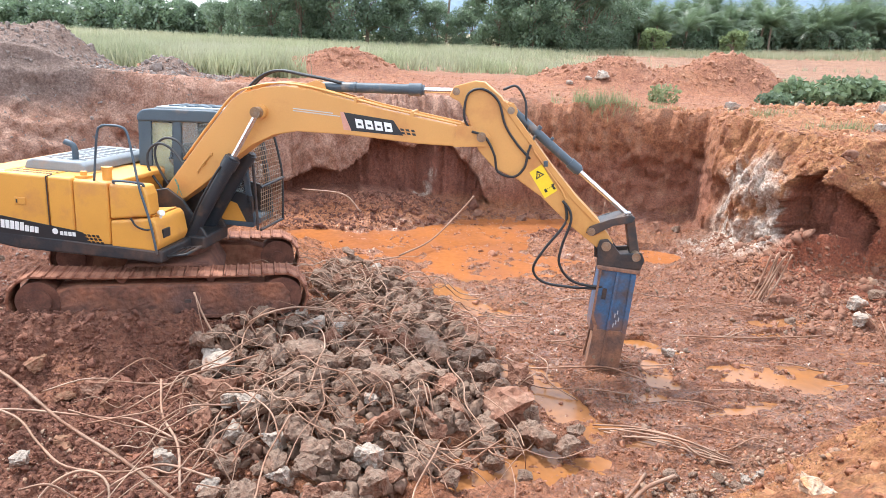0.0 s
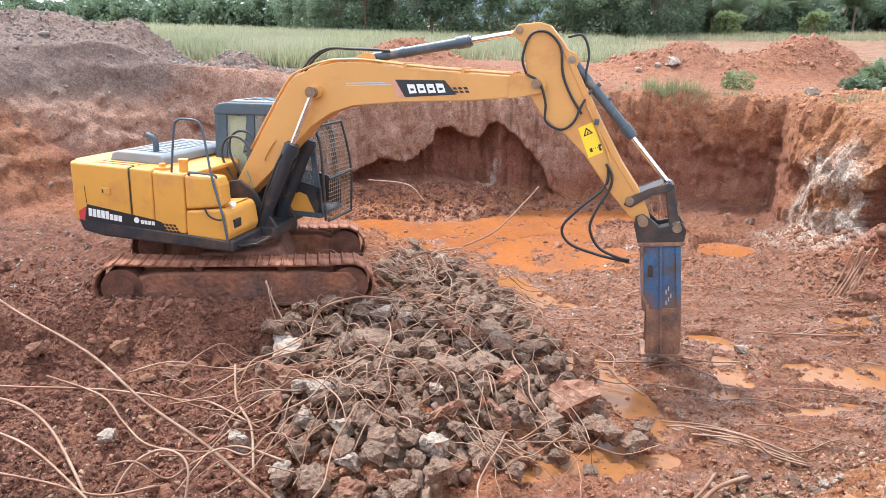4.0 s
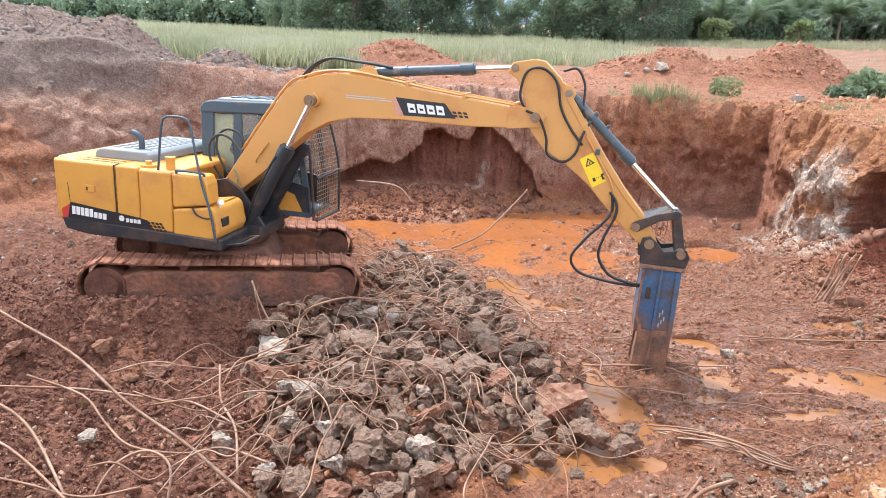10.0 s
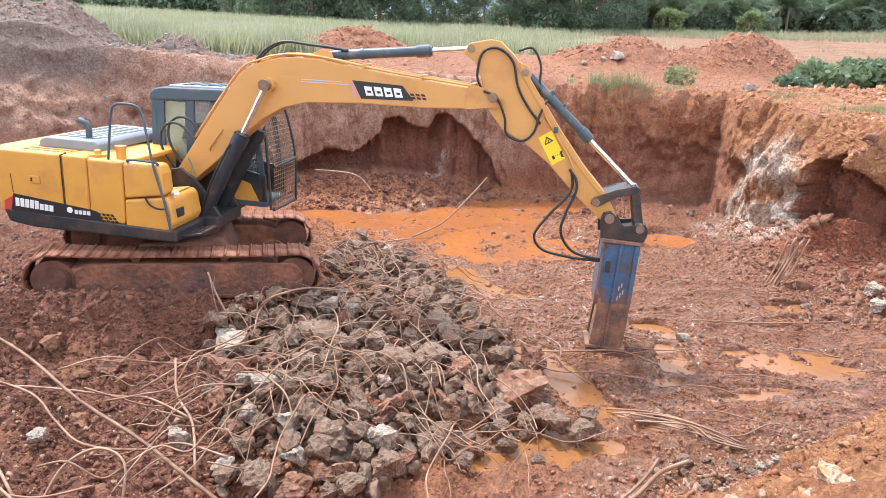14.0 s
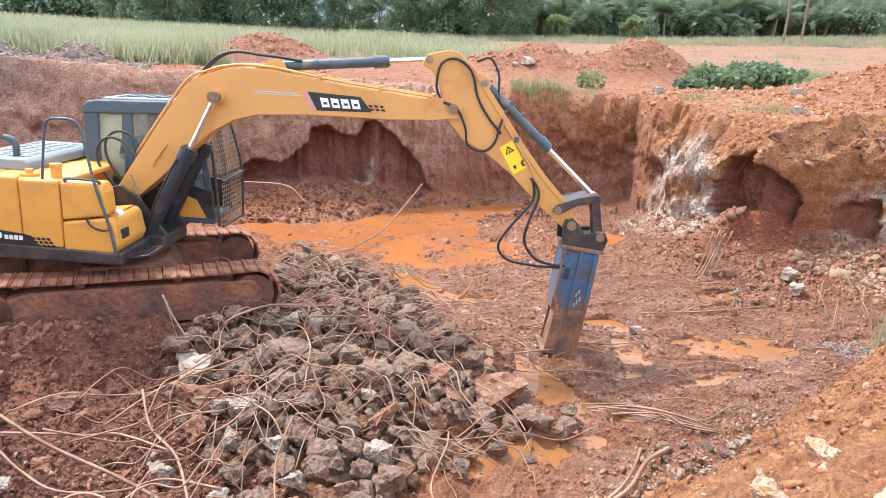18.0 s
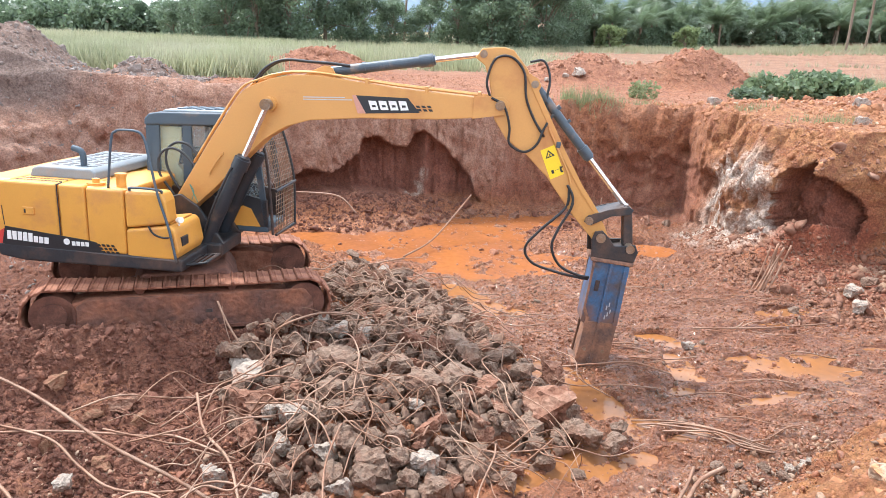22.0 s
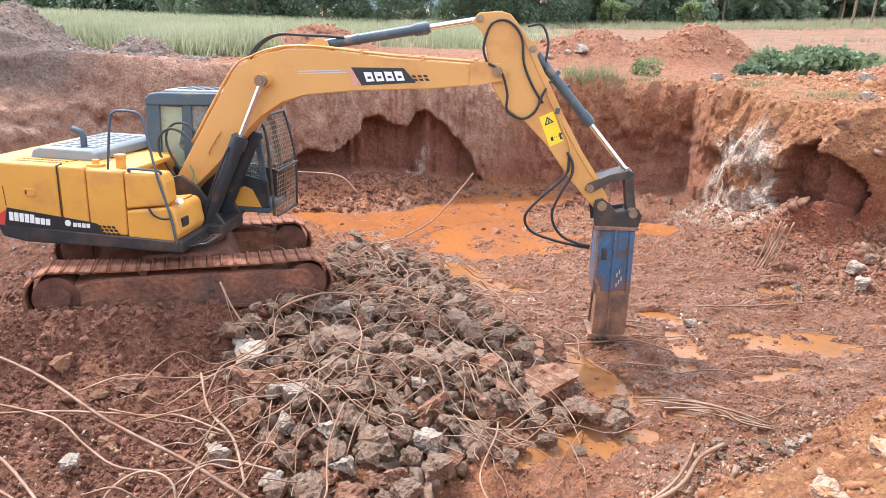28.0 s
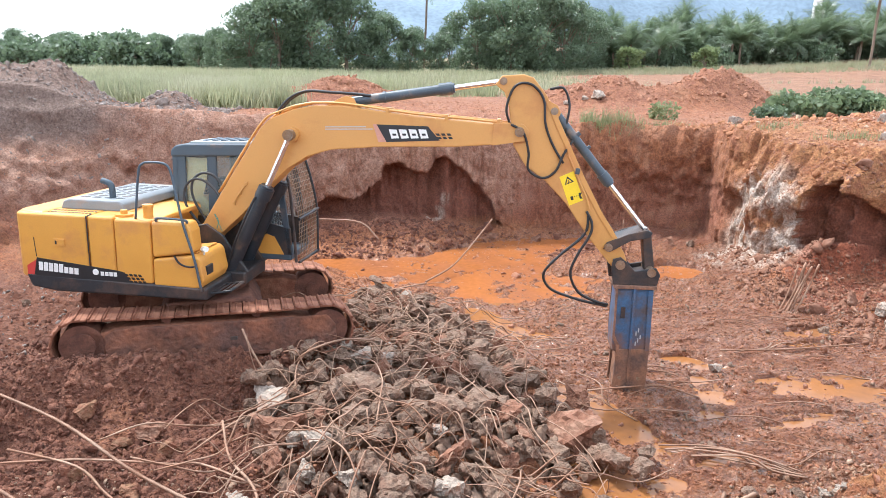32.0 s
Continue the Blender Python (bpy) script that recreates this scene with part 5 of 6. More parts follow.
for ys in (-0.215, 0.185):
    add(link_a, prism([(-0.07, 0.0), (0.0, -0.07), (0.30, -0.015), (d1, -0.055), (d1 + 0.06, 0.0), (d1, 0.06), (0.3, 0.085), (0.0, 0.07)], ys, ys + 0.03, 0.006))
arm_link = part("arm_link", link_a, DARK, excavator, "black curved link")
part("link_tie", block(0.10, d1 - 0.05, -0.185, 0.185, 0.03, 0.075, 0.006), DARK, arm_link)
link_b = prism([(0.0, -0.065), (d2, -0.06), (d2 + 0.06, 0.0), (d2, 0.06), (0.0, 0.065), (-0.06, 0.0)], -0.10, 0.10, 0.01)
tool_link = part("breaker_link", link_b, DARK, excavator, "black short link")

# ---- rubble ----
def ground_at(x, y):
    return surf(x, y)


def lump(seed, step=0.16, flat=0.7, rough=0.05, corners=12):
    """A broken block about 1 across: flat fracture faces with sharp arrises, knocked about by a rough skin."""
    r = random.Random(seed)
    bm = bmesh.new()
    for _ in range(corners):
        d = Vector((r.uniform(-1, 1), r.uniform(-1, 1), r.uniform(-1, 1)))
        d *= r.uniform(0.86, 1.0) / max(abs(c) for c in d)
        d *= min(1.0, 1.28 / d.length)
        bm.verts.new((d.x * 0.52, d.y * 0.42, d.z * 0.5 * flat))
    hull = bmesh.ops.convex_hull(bm, input=bm.verts)
    bmesh.ops.delete(bm, geom=[v for v in bm.verts if not v.link_faces], context="VERTS")
    if step:
        for _ in range(3):
            long = [e for e in bm.edges if e.calc_length() > step]
            if not long:
                break
            bmesh.ops.subdivide_edges(bm, edges=long, cuts=1)
            bmesh.ops.triangulate(bm, faces=bm.faces)
        bm.normal_update()
        o = Vector((seed * 1.7, seed * 0.3, 0))
        for v, n in [(v, v.normal.copy()) for v in bm.verts]:
            v.co += n * rough * (1.5 * noise.fractal(v.co * 3.2 + o, 0.9, 2.0, 2) + 1.3 * noise.fractal(v.co * 9.0 + o, 0.7, 2.0, 3))
    return bm


def chunk_mesh(name, seed, material, flat=0.7, step=0.15, rough=0.05, corners=12):
    return mesh_of(name, lump(seed, step, flat, rough, corners), material, False)


rng = random.Random(11)
CHUNKS = {0: [chunk_mesh("concrete_chunk", k, CONCRETE, 0.75) for k in range(9)], 1: [chunk_mesh("concrete_chunk", 20 + k, CONCRETE_PALE, 0.7) for k in range(6)],
          2: [chunk_mesh("concrete_chunk", 40 + k, CONCRETE_RED, 0.65) for k in range(7)]}
TONE = {0: "grey-brown broken concrete chunk in the rubble heap", 1: "pale grey broken concrete chunk with rough faces", 2: "red mud-stained broken concrete chunk in the rubble heap"}
placed = []


def put_chunk(x, y, size, tone, lift=0.0, tilt=24):
    z = ground_at(x, y) + 0.28 * size + lift
    ob = new("concrete_chunk", rng.choice(CHUNKS[tone]))
    ob.matrix_basis = pose(x, y, z, rng.uniform(-tilt, tilt), rng.uniform(-tilt, tilt), rng.uniform(0, 360)) @ Matrix.Diagonal((size, size * rng.uniform(0.85, 1.15), size * rng.uniform(0.8, 1.1), 1))
    placed.append((x, y, size))
    return tagged(ob, TONE[tone], "rubble", "broken concrete rubble")


# the chunks that stand out: x, y, size, tone
for x, y, size, tone in [(-2.15, 7.95, 0.56, 1), (-2.0, 7.35, 0.54, 2), (-1.03, 7.95, 0.55, 0), (-1.03, 9.0, 0.41, 1), (-1.62, 8.5, 0.40, 0), (-1.91, 7.2, 0.54, 2), (-1.52, 6.82, 0.34, 1), (-1.6, 6.42, 0.30, 1),
                         (-1.13, 6.2, 0.30, 1), (-1.51, 5.83, 0.30, 0), (-1.05, 5.89, 0.30, 0), (-0.12, 5.97, 0.36, 1), (-0.02, 6.5, 0.46, 2), (0.95, 7.0, 0.40, 2), (1.48, 7.15, 0.66, 2),
                         (0.57, 6.8, 0.32, 2), (1.79, 6.65, 0.48, 0), (2.1, 6.42, 0.34, 0), (-2.2, 6.04, 0.28, 1), (-3.53, 5.88, 0.21, 1), (-3.48, 7.4, 0.28, 2), (-5.2, 7.45, 0.34, 2), (0.61, 9.25, 0.50, 0), (0.39, 7.45, 0.48, 0), (1.25, 6.25, 0.26, 0), (1.55, 6.05, 0.2, 0), (0.9, 6.15, 0.24, 2), (2.3, 6.7, 0.24, 0), (1.95, 8.1, 0.22, 2), (0.75, 5.85, 0.22, 0)]:
    put_chunk(x, y, size, tone, 0.06, 12)


def in_heap(x, y):
    p = [(-2.5, 8.2), (-2.2, 6.9), (-1.7, 6.0), (-1.6, 5.2), (-0.3, 5.2), (0.3, 5.9), (1.6, 6.4), (1.9, 7.2), (1.5, 8.6), (1.1, 9.9), (0.4, 11.4), (-0.9, 12.9), (-1.3, 11.2), (-1.2, 9.7)]
    inside = False
    for (xa, ya), (xb, yb) in zip(p, p[1:] + p[:1]):
        if (ya > y) != (yb > y) and x < (xb - xa) * (y - ya) / (yb - ya) + xa:
            inside = not inside
    return inside


tries, want = 0, 300
while len(placed) < want and tries < 20000:
    tries += 1
    x, y = rng.uniform(-2.6, 2.1), rng.uniform(5.0, 12.9)
    if not in_heap(x, y):
        continue
    far = max(0.0, (y - 9.0) / 4)
    size = min(0.50, rng.lognormvariate(-1.18, 0.34)) * (1 - 0.35 * far)
    if any((x - a) ** 2 + (y - b) ** 2 < (0.36 * (size + s)) ** 2 for a, b, s in placed):
        continue
    put_chunk(x, y, size, rng.choices((0, 1, 2), (0.68, 0.10 if y < 7.5 else 0.04, 0.22))[0], rng.uniform(0.02, 0.16))
for x, y, size, tone in [(4.2, 5.9, 0.30, 1), (4.05, 6.0, 0.18, 1), (4.4, 6.05, 0.20, 1), (3.85, 5.85, 0.16, 0), (4.3, 5.72, 0.14, 1), (3.7, 6.0, 0.14, 0), (4.0, 5.72, 0.12, 1), (3.5, 5.8, 0.13, 2), (3.45, 6.05, 0.11, 0), (3.3, 5.7, 0.16, 0), (3.1, 5.85, 0.14, 0), (3.2, 6.05, 0.18, 0), (4.55, 6.2, 0.12, 1), (3.6, 5.6, 0.10, 1)]:
    put_chunk(x, y, size, tone, -0.02)
# stones elsewhere in the pit: the right-hand scree, the far pool's edge and the left-hand earth
for x, y, size, tone in [(8.75, 11.1, 0.32, 1), (8.36, 10.4, 0.34, 1), (8.5, 10.6, 0.26, 1), (7.2, 10.6, 0.24, 0), (7.4, 12.2, 0.34, 2), (8.6, 11.8, 0.4, 2), (9.5, 11.6, 0.3, 0), (3.4, 17.0, 0.3, 2), (4.3, 9.0, 0.2, 1), (-6.6, 11.2, 0.18, 0), (-7.2, 9.9, 0.2, 2), (2.25, 17.0, 0.24, 2), (6.8, 16.4, 0.3, 2), (7.3, 16.2, 0.26, 0)]:
    put_chunk(x, y, size, tone, 0.02)

for x, y, size in [(-4.55, 7.0, 0.20), (-3.75, 7.25, 0.22), (-3.2, 7.15, 0.26), (-4.9, 6.55, 0.26), (-4.0, 6.6, 0.22), (-3.35, 6.35, 0.24), (-2.85, 6.3, 0.16), (-4.3, 7.75, 0.26), (-5.6, 6.5, 0.24)]:
    ob = new("ochre_stone", chunk_mesh("ochre_stone", int(x * -31), OCHRE, 0.7, 0.15, 0.05, 11))
    ob.matrix_basis = pose(x, y, ground_at(x, y) + 0.16 * size, rng.uniform(-25, 25), rng.uniform(-25, 25), rng.uniform(0, 360)) @ Matrix.Diagonal((size, size, size, 1))
    tagged(ob, "ochre stone caked with red earth in the dug soil", "stone", "ochre stones in the dug earth")

# the loose stones: gravel, clods and splinters
BIT_SHAPES, ROUGH_SHAPES, CLOD_SHAPES = [], [], []
for me in [chunk_mesh("bit", 70 + k, CONCRETE, 0.65, 0, 0, 9) for k in range(10)] + [chunk_mesh("bit", 170 + k, CONCRETE, 0.75, 0.24, 0.06) for k in range(9)] + [chunk_mesh("bit", 270 + k, CONCRETE, 0.8, 0.45, 0.09) for k in range(8)]:
    v = np.empty(len(me.vertices) * 3)
    me.vertices.foreach_get("co", v)
    f = np.array([p.vertices[:] for p in me.polygons])
    (BIT_SHAPES if len(BIT_SHAPES) < 10 else ROUGH_SHAPES if len(ROUGH_SHAPES) < 9 else CLOD_SHAPES).append((v.reshape(-1, 3), f))


def scatter(name, spots, material, label, category, seed, shapes=None, lift=0.03):
    shapes = shapes or BIT_SHAPES
    r = np.random.RandomState(seed)
    vs, fs, n = [], [], 0
    for x, y, z, s in spots:
        v, f = shapes[r.randint(len(shapes))]
        q = np.array(Euler(r.uniform(0, 6.28, 3)).to_matrix())
        vs.append((v * s * r.uniform(0.65, 1.2, 3)) @ q.T + (x, y, z + lift * s))
        fs.append(f + n)
        n += len(v)
    me = sheet(name, np.concatenate(vs), np.concatenate(fs), material, False)
    return tagged(new(name, me), label, category, kind="stuff")


def spots(seed, n, box, size, keep=None, field=False, sigma=0.45):
    r = np.random.RandomState(seed)
    x, y = r.uniform(box[0], box[1], n), r.uniform(box[2], box[3], n)
    s = size * np.exp(r.normal(0, sigma, n))
    z = np.array([surf(a, b) for a, b in zip(x, y)])
    ok = np.ones(n, bool) if keep is None else keep(x, y, z, r)
    return list(zip(x[ok], y[ok], z[ok], s[ok]))


heap = lambda x, y, z, r: np.array([in_heap(a, b) for a, b in zip(x, y)])
scatter("rubble_lumps", spots(31, 1300, (-2.8, 2.4, 4.9, 13.0), 0.19, heap, False, 0.30), CONCRETE, "fist-sized grey-brown concrete lumps packed in the rubble heap", "rubble", 31, ROUGH_SHAPES, 0.10)
scatter("rubble_bits", spots(1, 3000, (-2.8, 2.4, 4.9, 13.0), 0.09, heap), CONCRETE, "small grey concrete splinters filling the rubble heap", "rubble", 1)
dry = lambda x, y, z, r: z > WET + 0.02
scatter("mud_clods", spots(2, 30000, (-3.0, 9.5, 4.6, 15.5), 0.036, dry, False, 0.42), FLOOR_CLOD, "red mud clods strewn over the pit floor", "earth clods", 2)
scatter("dug_lumps", spots(41, 6500, (-8.2, -1.5, 4.6, 10.5), 0.050, dry, False, 0.50), SOIL_CLOD, "broken lumps of dark red dug earth", "earth clods", 41, CLOD_SHAPES, -0.12)
scatter("dug_clods", spots(9, 22000, (-7.8, -1.2, 4.4, 9.4), 0.033, dry, False, 0.55), SOIL_CLOD, "dark red clods of freshly dug earth", "earth clods", 9)
pool_bits = [(x, y, max(z, WET - 0.012), q) for x, y, z, q in spots(42, 16000, (-2.6, 7.8, 5.8, 17.2), 0.036, lambda x, y, z, r: (z < WET + 0.02) & (fbm(x * 1.2, y * 1.6, 4) + r.uniform(-0.2, 0.2, len(x)) > 0.06), False, 0.55)]
scatter("pool_clods", pool_bits, FLOOR_CLOD, "muddy clods half sunk in the shallow slurry", "earth clods", 42, CLOD_SHAPES, 0.0)
scatter("fallen_clods", spots(45, 4200, (-4.5, 5.5, 15.2, 17.4), 0.055, lambda x, y, z, r: (z > WET + 0.015) & (z < 0.3), False, 0.55), SOIL_CLOD, "dark red clods fallen at the foot of the far wall", "earth clods", 45, CLOD_SHAPES, 0.0)
scatter("floor_gravel", spots(3, 5200, (1.6, 8.6, 5.0, 13.0), 0.042, lambda x, y, z, r: (z > WET + 0.01) & (fbm(x * 0.9, y * 0.9, 3) + r.uniform(-0.25, 0.25, len(x)) > 0.02)), CONCRETE, "grey-brown gravel pressed into the wet mud", "gravel", 3)
scatter("pale_gravel", spots(4, 1700, (1.8, 5.0, 5.1, 7.0), 0.042, lambda x, y, z, r: (z < 0.05) & (y < 5.3 + 0.42 * (x - 2.0) + 0.5 * r.rand(len(x)))), PALE_STONE, "pale stones at the foot of the near bank", "gravel", 4)
scatter("crushed_stone", spots(35, 1300, (7.0, 8.5, 7.5, 8.6), 0.042, lambda x, y, z, r: ((x - 7.7) / 0.6) ** 2 + ((y - 8.1) / 0.42) ** 2 < 1), HEAP_STONE, "small patch of grey crushed stone beside the bank", "gravel", 35)
scatter("left_stones", spots(5, 700, (-4.6, -1.8, 4.9, 6.8), 0.035, dry), PALE_STONE, "small pale stones in the red earth", "gravel", 5)
scatter("back_stones", spots(46, 900, (-11.5, -4.6, 9.0, 16.0), 0.055, lambda x, y, z, r: (z < 1.2) & (fbm(x * 0.8, y * 0.8, 3) + r.uniform(-0.3, 0.3, len(x)) > 0.05), False, 0.5), PALE_STONE, "grey-brown stones strewn on the earth beyond the machine", "stones", 46, CLOD_SHAPES, -0.05)
scatter("pale_scree", spots(43, 2600, (9.8, 13.4, 9.4, 12.4), 0.055, lambda x, y, z, r: z < 0.9, False, 0.55), PALE_STONE, "pale broken stones in the scree by the pit wall", "scree", 43, CLOD_SHAPES, 0.0)
scatter("scree_stones", spots(6, 1500, (6.6, 12.0, 9.8, 13.2), 0.085), CONCRETE_RED, "fallen red stones below the pit wall", "scree", 6)


# ---- reinforcing bars ----
def bar(points, r=0.011, label="bent rusty reinforcing bar lying on the rubble", ribs=False):
    bm = tube(points, r, 6, 5)
    if ribs:
        pts = curve_points(points, 40)
        for p, q in zip(pts, pts[1:]):
            rod(p, p + (q - p).normalized() * 0.008, r * 1.25, 6, bm=bm)
    return thing("rebar", bm, REBAR, label, "rebar", "reinforcing bars", smooth=True)


def lay(points, up):
    return [(x, y, ground_at(x, y) + u) for (x, y), u in zip(points, up)]


bar(lay([(-7.3, 8.75), (-5.54, 7.61), (-4.25, 6.93), (-3.26, 6.2), (-2.47, 5.69), (-1.94, 5.27), (-1.4, 4.9)], (0.5, 0.55, 0.5, 0.42, 0.35, 0.28, 0.2)), 0.016, "long ribbed rusty reinforcing bar over the red earth", True)
bar(lay([(-7.0, 7.05), (-5.6, 6.8), (-3.99, 6.64), (-3.01, 6.59), (-2.67, 6.54), (-2.0, 6.1)], (0.2, 0.15, 0.2, 0.22, 0.2, 0.2)), 0.013)
bar(lay([(-5.6, 6.4), (-4.91, 5.8), (-4.05, 5.42), (-3.18, 4.87), (-2.6, 4.4)], (0.3, 0.3, 0.28, 0.25, 0.2)), 0.014)
bar(lay([(-5.2, 5.15), (-4.41, 5.1), (-3.74, 5.09), (-3.16, 5.03), (-2.7, 5.2)], (0.2, 0.2, 0.2, 0.16, 0.1)), 0.012)
bar(lay([(-3.1, 5.0), (-3.0, 5.3), (-2.75, 5.45), (-2.45, 5.3), (-2.4, 5.0)], (0.05, 0.3, 0.42, 0.3, 0.06)), 0.013, "rusty bar bent into a hoop over the red earth")
bar(lay([(-5.2, 6.2), (-4.56, 6.03), (-4.07, 5.81), (-3.33, 5.07)], (0.3, 0.3, 0.22, 0.05)), 0.017)
bar(lay([(-4.78, 6.9), (-3.91, 6.49), (-3.5, 6.15), (-3.05, 5.78), (-2.52, 5.81), (-2.14, 5.86), (-1.6, 5.6)], (0.2, 0.2, 0.16, 0.12, 0.12, 0.15, 0.2)), 0.013)
bar(lay([(-2.57, 7.1), (-2.4, 6.6), (-2.05, 6.0), (-1.85, 5.4)], (0.4, 0.2, 0.25, 0.2)), 0.015)
bar(lay([(-2.94, 6.94), (-2.39, 7.32), (-1.55, 7.6)], (0.1, 0.3, 0.42)), 0.013)
bar(lay([(4.7, 9.6), (6.0, 9.72), (7.3, 9.85)], (0.04, 0.05, 0.06)), 0.014, "thin rusty bar lying in the mud")
bar([(-2.6, 8.6, 0.62), (-2.45, 8.45, 0.35), (-2.2, 8.25, 0.02)], 0.014, "rusty bar leaning against the crawler track")
bar([(-1.95, 8.55, 0.10), (-1.75, 8.5, 0.32), (-1.3, 8.7, 0.40), (-0.85, 8.9, 0.30)], 0.015)
bar(lay([(0.2, 13.2), (0.9, 14.2), (1.6, 15.0), (1.9, 15.2)], (0.1, 0.25, 0.75, 1.1)), 0.02, "rusty bar sticking out of the pool")
bar(lay([(0.2, 12.9), (-0.4, 12.6), (-0.9, 11.9)], (0.12, 0.1, 0.1)), 0.016)
bar([(-2.2, 16.2, 0.35), (-1.2, 15.9, 0.34), (-0.75, 15.6, 0.0)], 0.02, "rusty bar bent down to the pool")
for k in range(6):
    bar([(4.5 + 0.11 * k, 14.6 + 0.1 * (k % 3), -0.4), (4.45 + 0.12 * k, 14.6, 0.1), (4.35 + 0.14 * k + 0.12 * math.sin(2.3 * k), 14.6, 0.42 + 0.10 * (k % 4))], 0.014, "thin rusty bar standing in the mud")
for k in range(6):
    x, y = 6.86 + 0.05 * k, 11.5 - 0.05 * (k % 3)
    bar([(x, y, surf(x, y) - 0.04), (x + 0.2 + 0.03 * (k % 2), y + 0.08, surf(x, y) + 0.36), (x + 0.34 + 0.05 * (k % 3), y + 0.12, 0.52 + 0.06 * (k % 2))], 0.018, "straight rusty bar in a bundle on the scree")
bar(lay([(0.84, 4.5), (1.85, 5.0), (2.34, 5.26), (2.78, 5.72), (3.2, 5.98)], (0.15, 0.12, 0.12, 0.12, 0.08)), 0.024, "thick bent rusty bar on the pit floor")
bar(lay([(0.6, 4.55), (1.6, 4.95), (2.2, 5.25), (2.6, 5.65), (2.9, 6.05)], (0.12, 0.1, 0.1, 0.1, 0.05)), 0.018)
# bars round the breaker's foot, a bundle beside the puddle and loose ends by the bank
bar(lay([(1.75, 8.75), (2.05, 8.5), (2.6, 8.4), (3.2, 8.45), (3.65, 8.2)], (0.12, 0.10, 0.09, 0.08, 0.04)), 0.013, "thin rusty bar lying in the mud")
bar(lay([(2.1, 8.9), (2.3, 8.45), (2.25, 8.05), (2.6, 7.75)], (0.10, 0.22, 0.16, 0.06)), 0.010, "thin rusty bar lying in the mud")
bar(lay([(1.6, 8.2), (2.1, 8.0), (2.75, 7.85), (3.3, 7.75)], (0.16, 0.12, 0.06, 0.04)), 0.010, "thin rusty bar lying in the mud")
bar([(1.93, 8.22, WET - 0.05), (1.95, 8.22, WET + 0.16), (1.96, 8.21, WET + 0.30)], 0.035, "thick rusty bar stub standing in the puddle")
for k in range(6):
    bar(lay([(2.62 + 0.05 * k, 7.12 - 0.07 * k), (3.1 + 0.07 * k, 6.95 - 0.07 * k), (3.55 + 0.06 * (k % 3), 6.66 - 0.05 * k), (3.95 + 0.08 * (k % 2), 6.40 - 0.02 * k)], (0.05, 0.09, 0.08, 0.04)), 0.012, "straight rusty bar in a bundle on the mud")
for k in range(9):
    x, y, a = 7.9 + 0.2 * k, 8.9 + 0.35 * (k % 4), 0.9 + 0.5 * (k % 3)
    bar([(x, y, surf(x, y) + 0.02), (x + 0.25 * math.cos(a), y + 0.25 * math.sin(a), surf(x, y) + 0.25), (x + 0.55 * math.cos(a), y + 0.5 * math.sin(a), surf(x, y) + 0.34 + 0.05 * (k % 3))], 0.010, "thin rusty bar sticking out of the scree")
for k in range(235):
    x, y = rng.uniform(-2.5, 1.6), rng.uniform(5.2, 12.2)
    if not in_heap(x, y):
        continue
    a, length = rng.uniform(0, 6.28), rng.uniform(0.9, 2.9)
    bend = rng.uniform(-1.9, 1.9)
    pts, up = [], []
    n = rng.randint(5, 8)
    for i in range(n):
        pts.append((x, y))
        up.append(rng.uniform(0.16, 0.46))
        x += length / n * math.cos(a)
        y += length / n * math.sin(a)
        a += bend / n + rng.uniform(-0.6, 0.6)
    bar(lay(pts, up), rng.choice((0.005, 0.006, 0.007, 0.010)))
for k in range(26):
    x, y, a = rng.uniform(2.2, 7.2), rng.uniform(5.8, 11.5), rng.uniform(-0.5, 0.5) + (3.14 if rng.random() < 0.5 else 0)
    pts = []
    for i in range(4):
        pts.append((x, y))
        x, y, a = x + 0.35 * math.cos(a), y + 0.35 * math.sin(a), a + rng.uniform(-0.5, 0.5)
    bar(lay(pts, [rng.uniform(0.02, 0.08) for _ in pts]), rng.choice((0.008, 0.010)), "thin rusty bar lying in the mud")

# ---- near bank ----
for x, y, z, size, seed in [(2.2, 2.5, 0.85, 0.5, 90), (4.25, 4.0, 0.80, 0.34, 91), (3.55, 4.35, 0.42, 0.30, 92), (2.2, 3.35, 0.55, 0.26, 93), (4.9, 4.6, 0.75, 0.22, 94)]:
    ob = new("boulder", mesh_of("boulder", lump(seed, 0.09, 0.7, 0.045, 14), BOULDER, False))
    ob.matrix_basis = pose(x, y, surf(x, y) + 0.16 * size, 8, -12, 40 * seed) @ Matrix.Diagonal((size, size, size, 1))
    tagged(ob, "ochre and white boulder on the orange earth bank", "boulder", "boulders on the bank")

scatter("bank_clods", spots(7, 20000, (0.8, 9.8, 1.6, 9.2), 0.027, lambda x, y, z, r: (z > -0.2) & (fbm(x * 1.4, y * 1.4, 3) + r.uniform(-0.3, 0.3, len(x)) > -0.05), False, 0.66), CRUMB, "orange earth clods on the near bank", "earth clods", 7, BIT_SHAPES, -0.1)
scatter("bank_stones", spots(8, 300, (1.2, 7.5, 2.0, 6.8), 0.05, lambda x, y, z, r: z > -0.1, False, 0.45), PALE_STONE, "pale ochre stones on the near bank", "stones", 8, CLOD_SHAPES, -0.1)

# ---- field, mounds, plants and distance ----
def field_at(x, y):
    return surf(x, y)


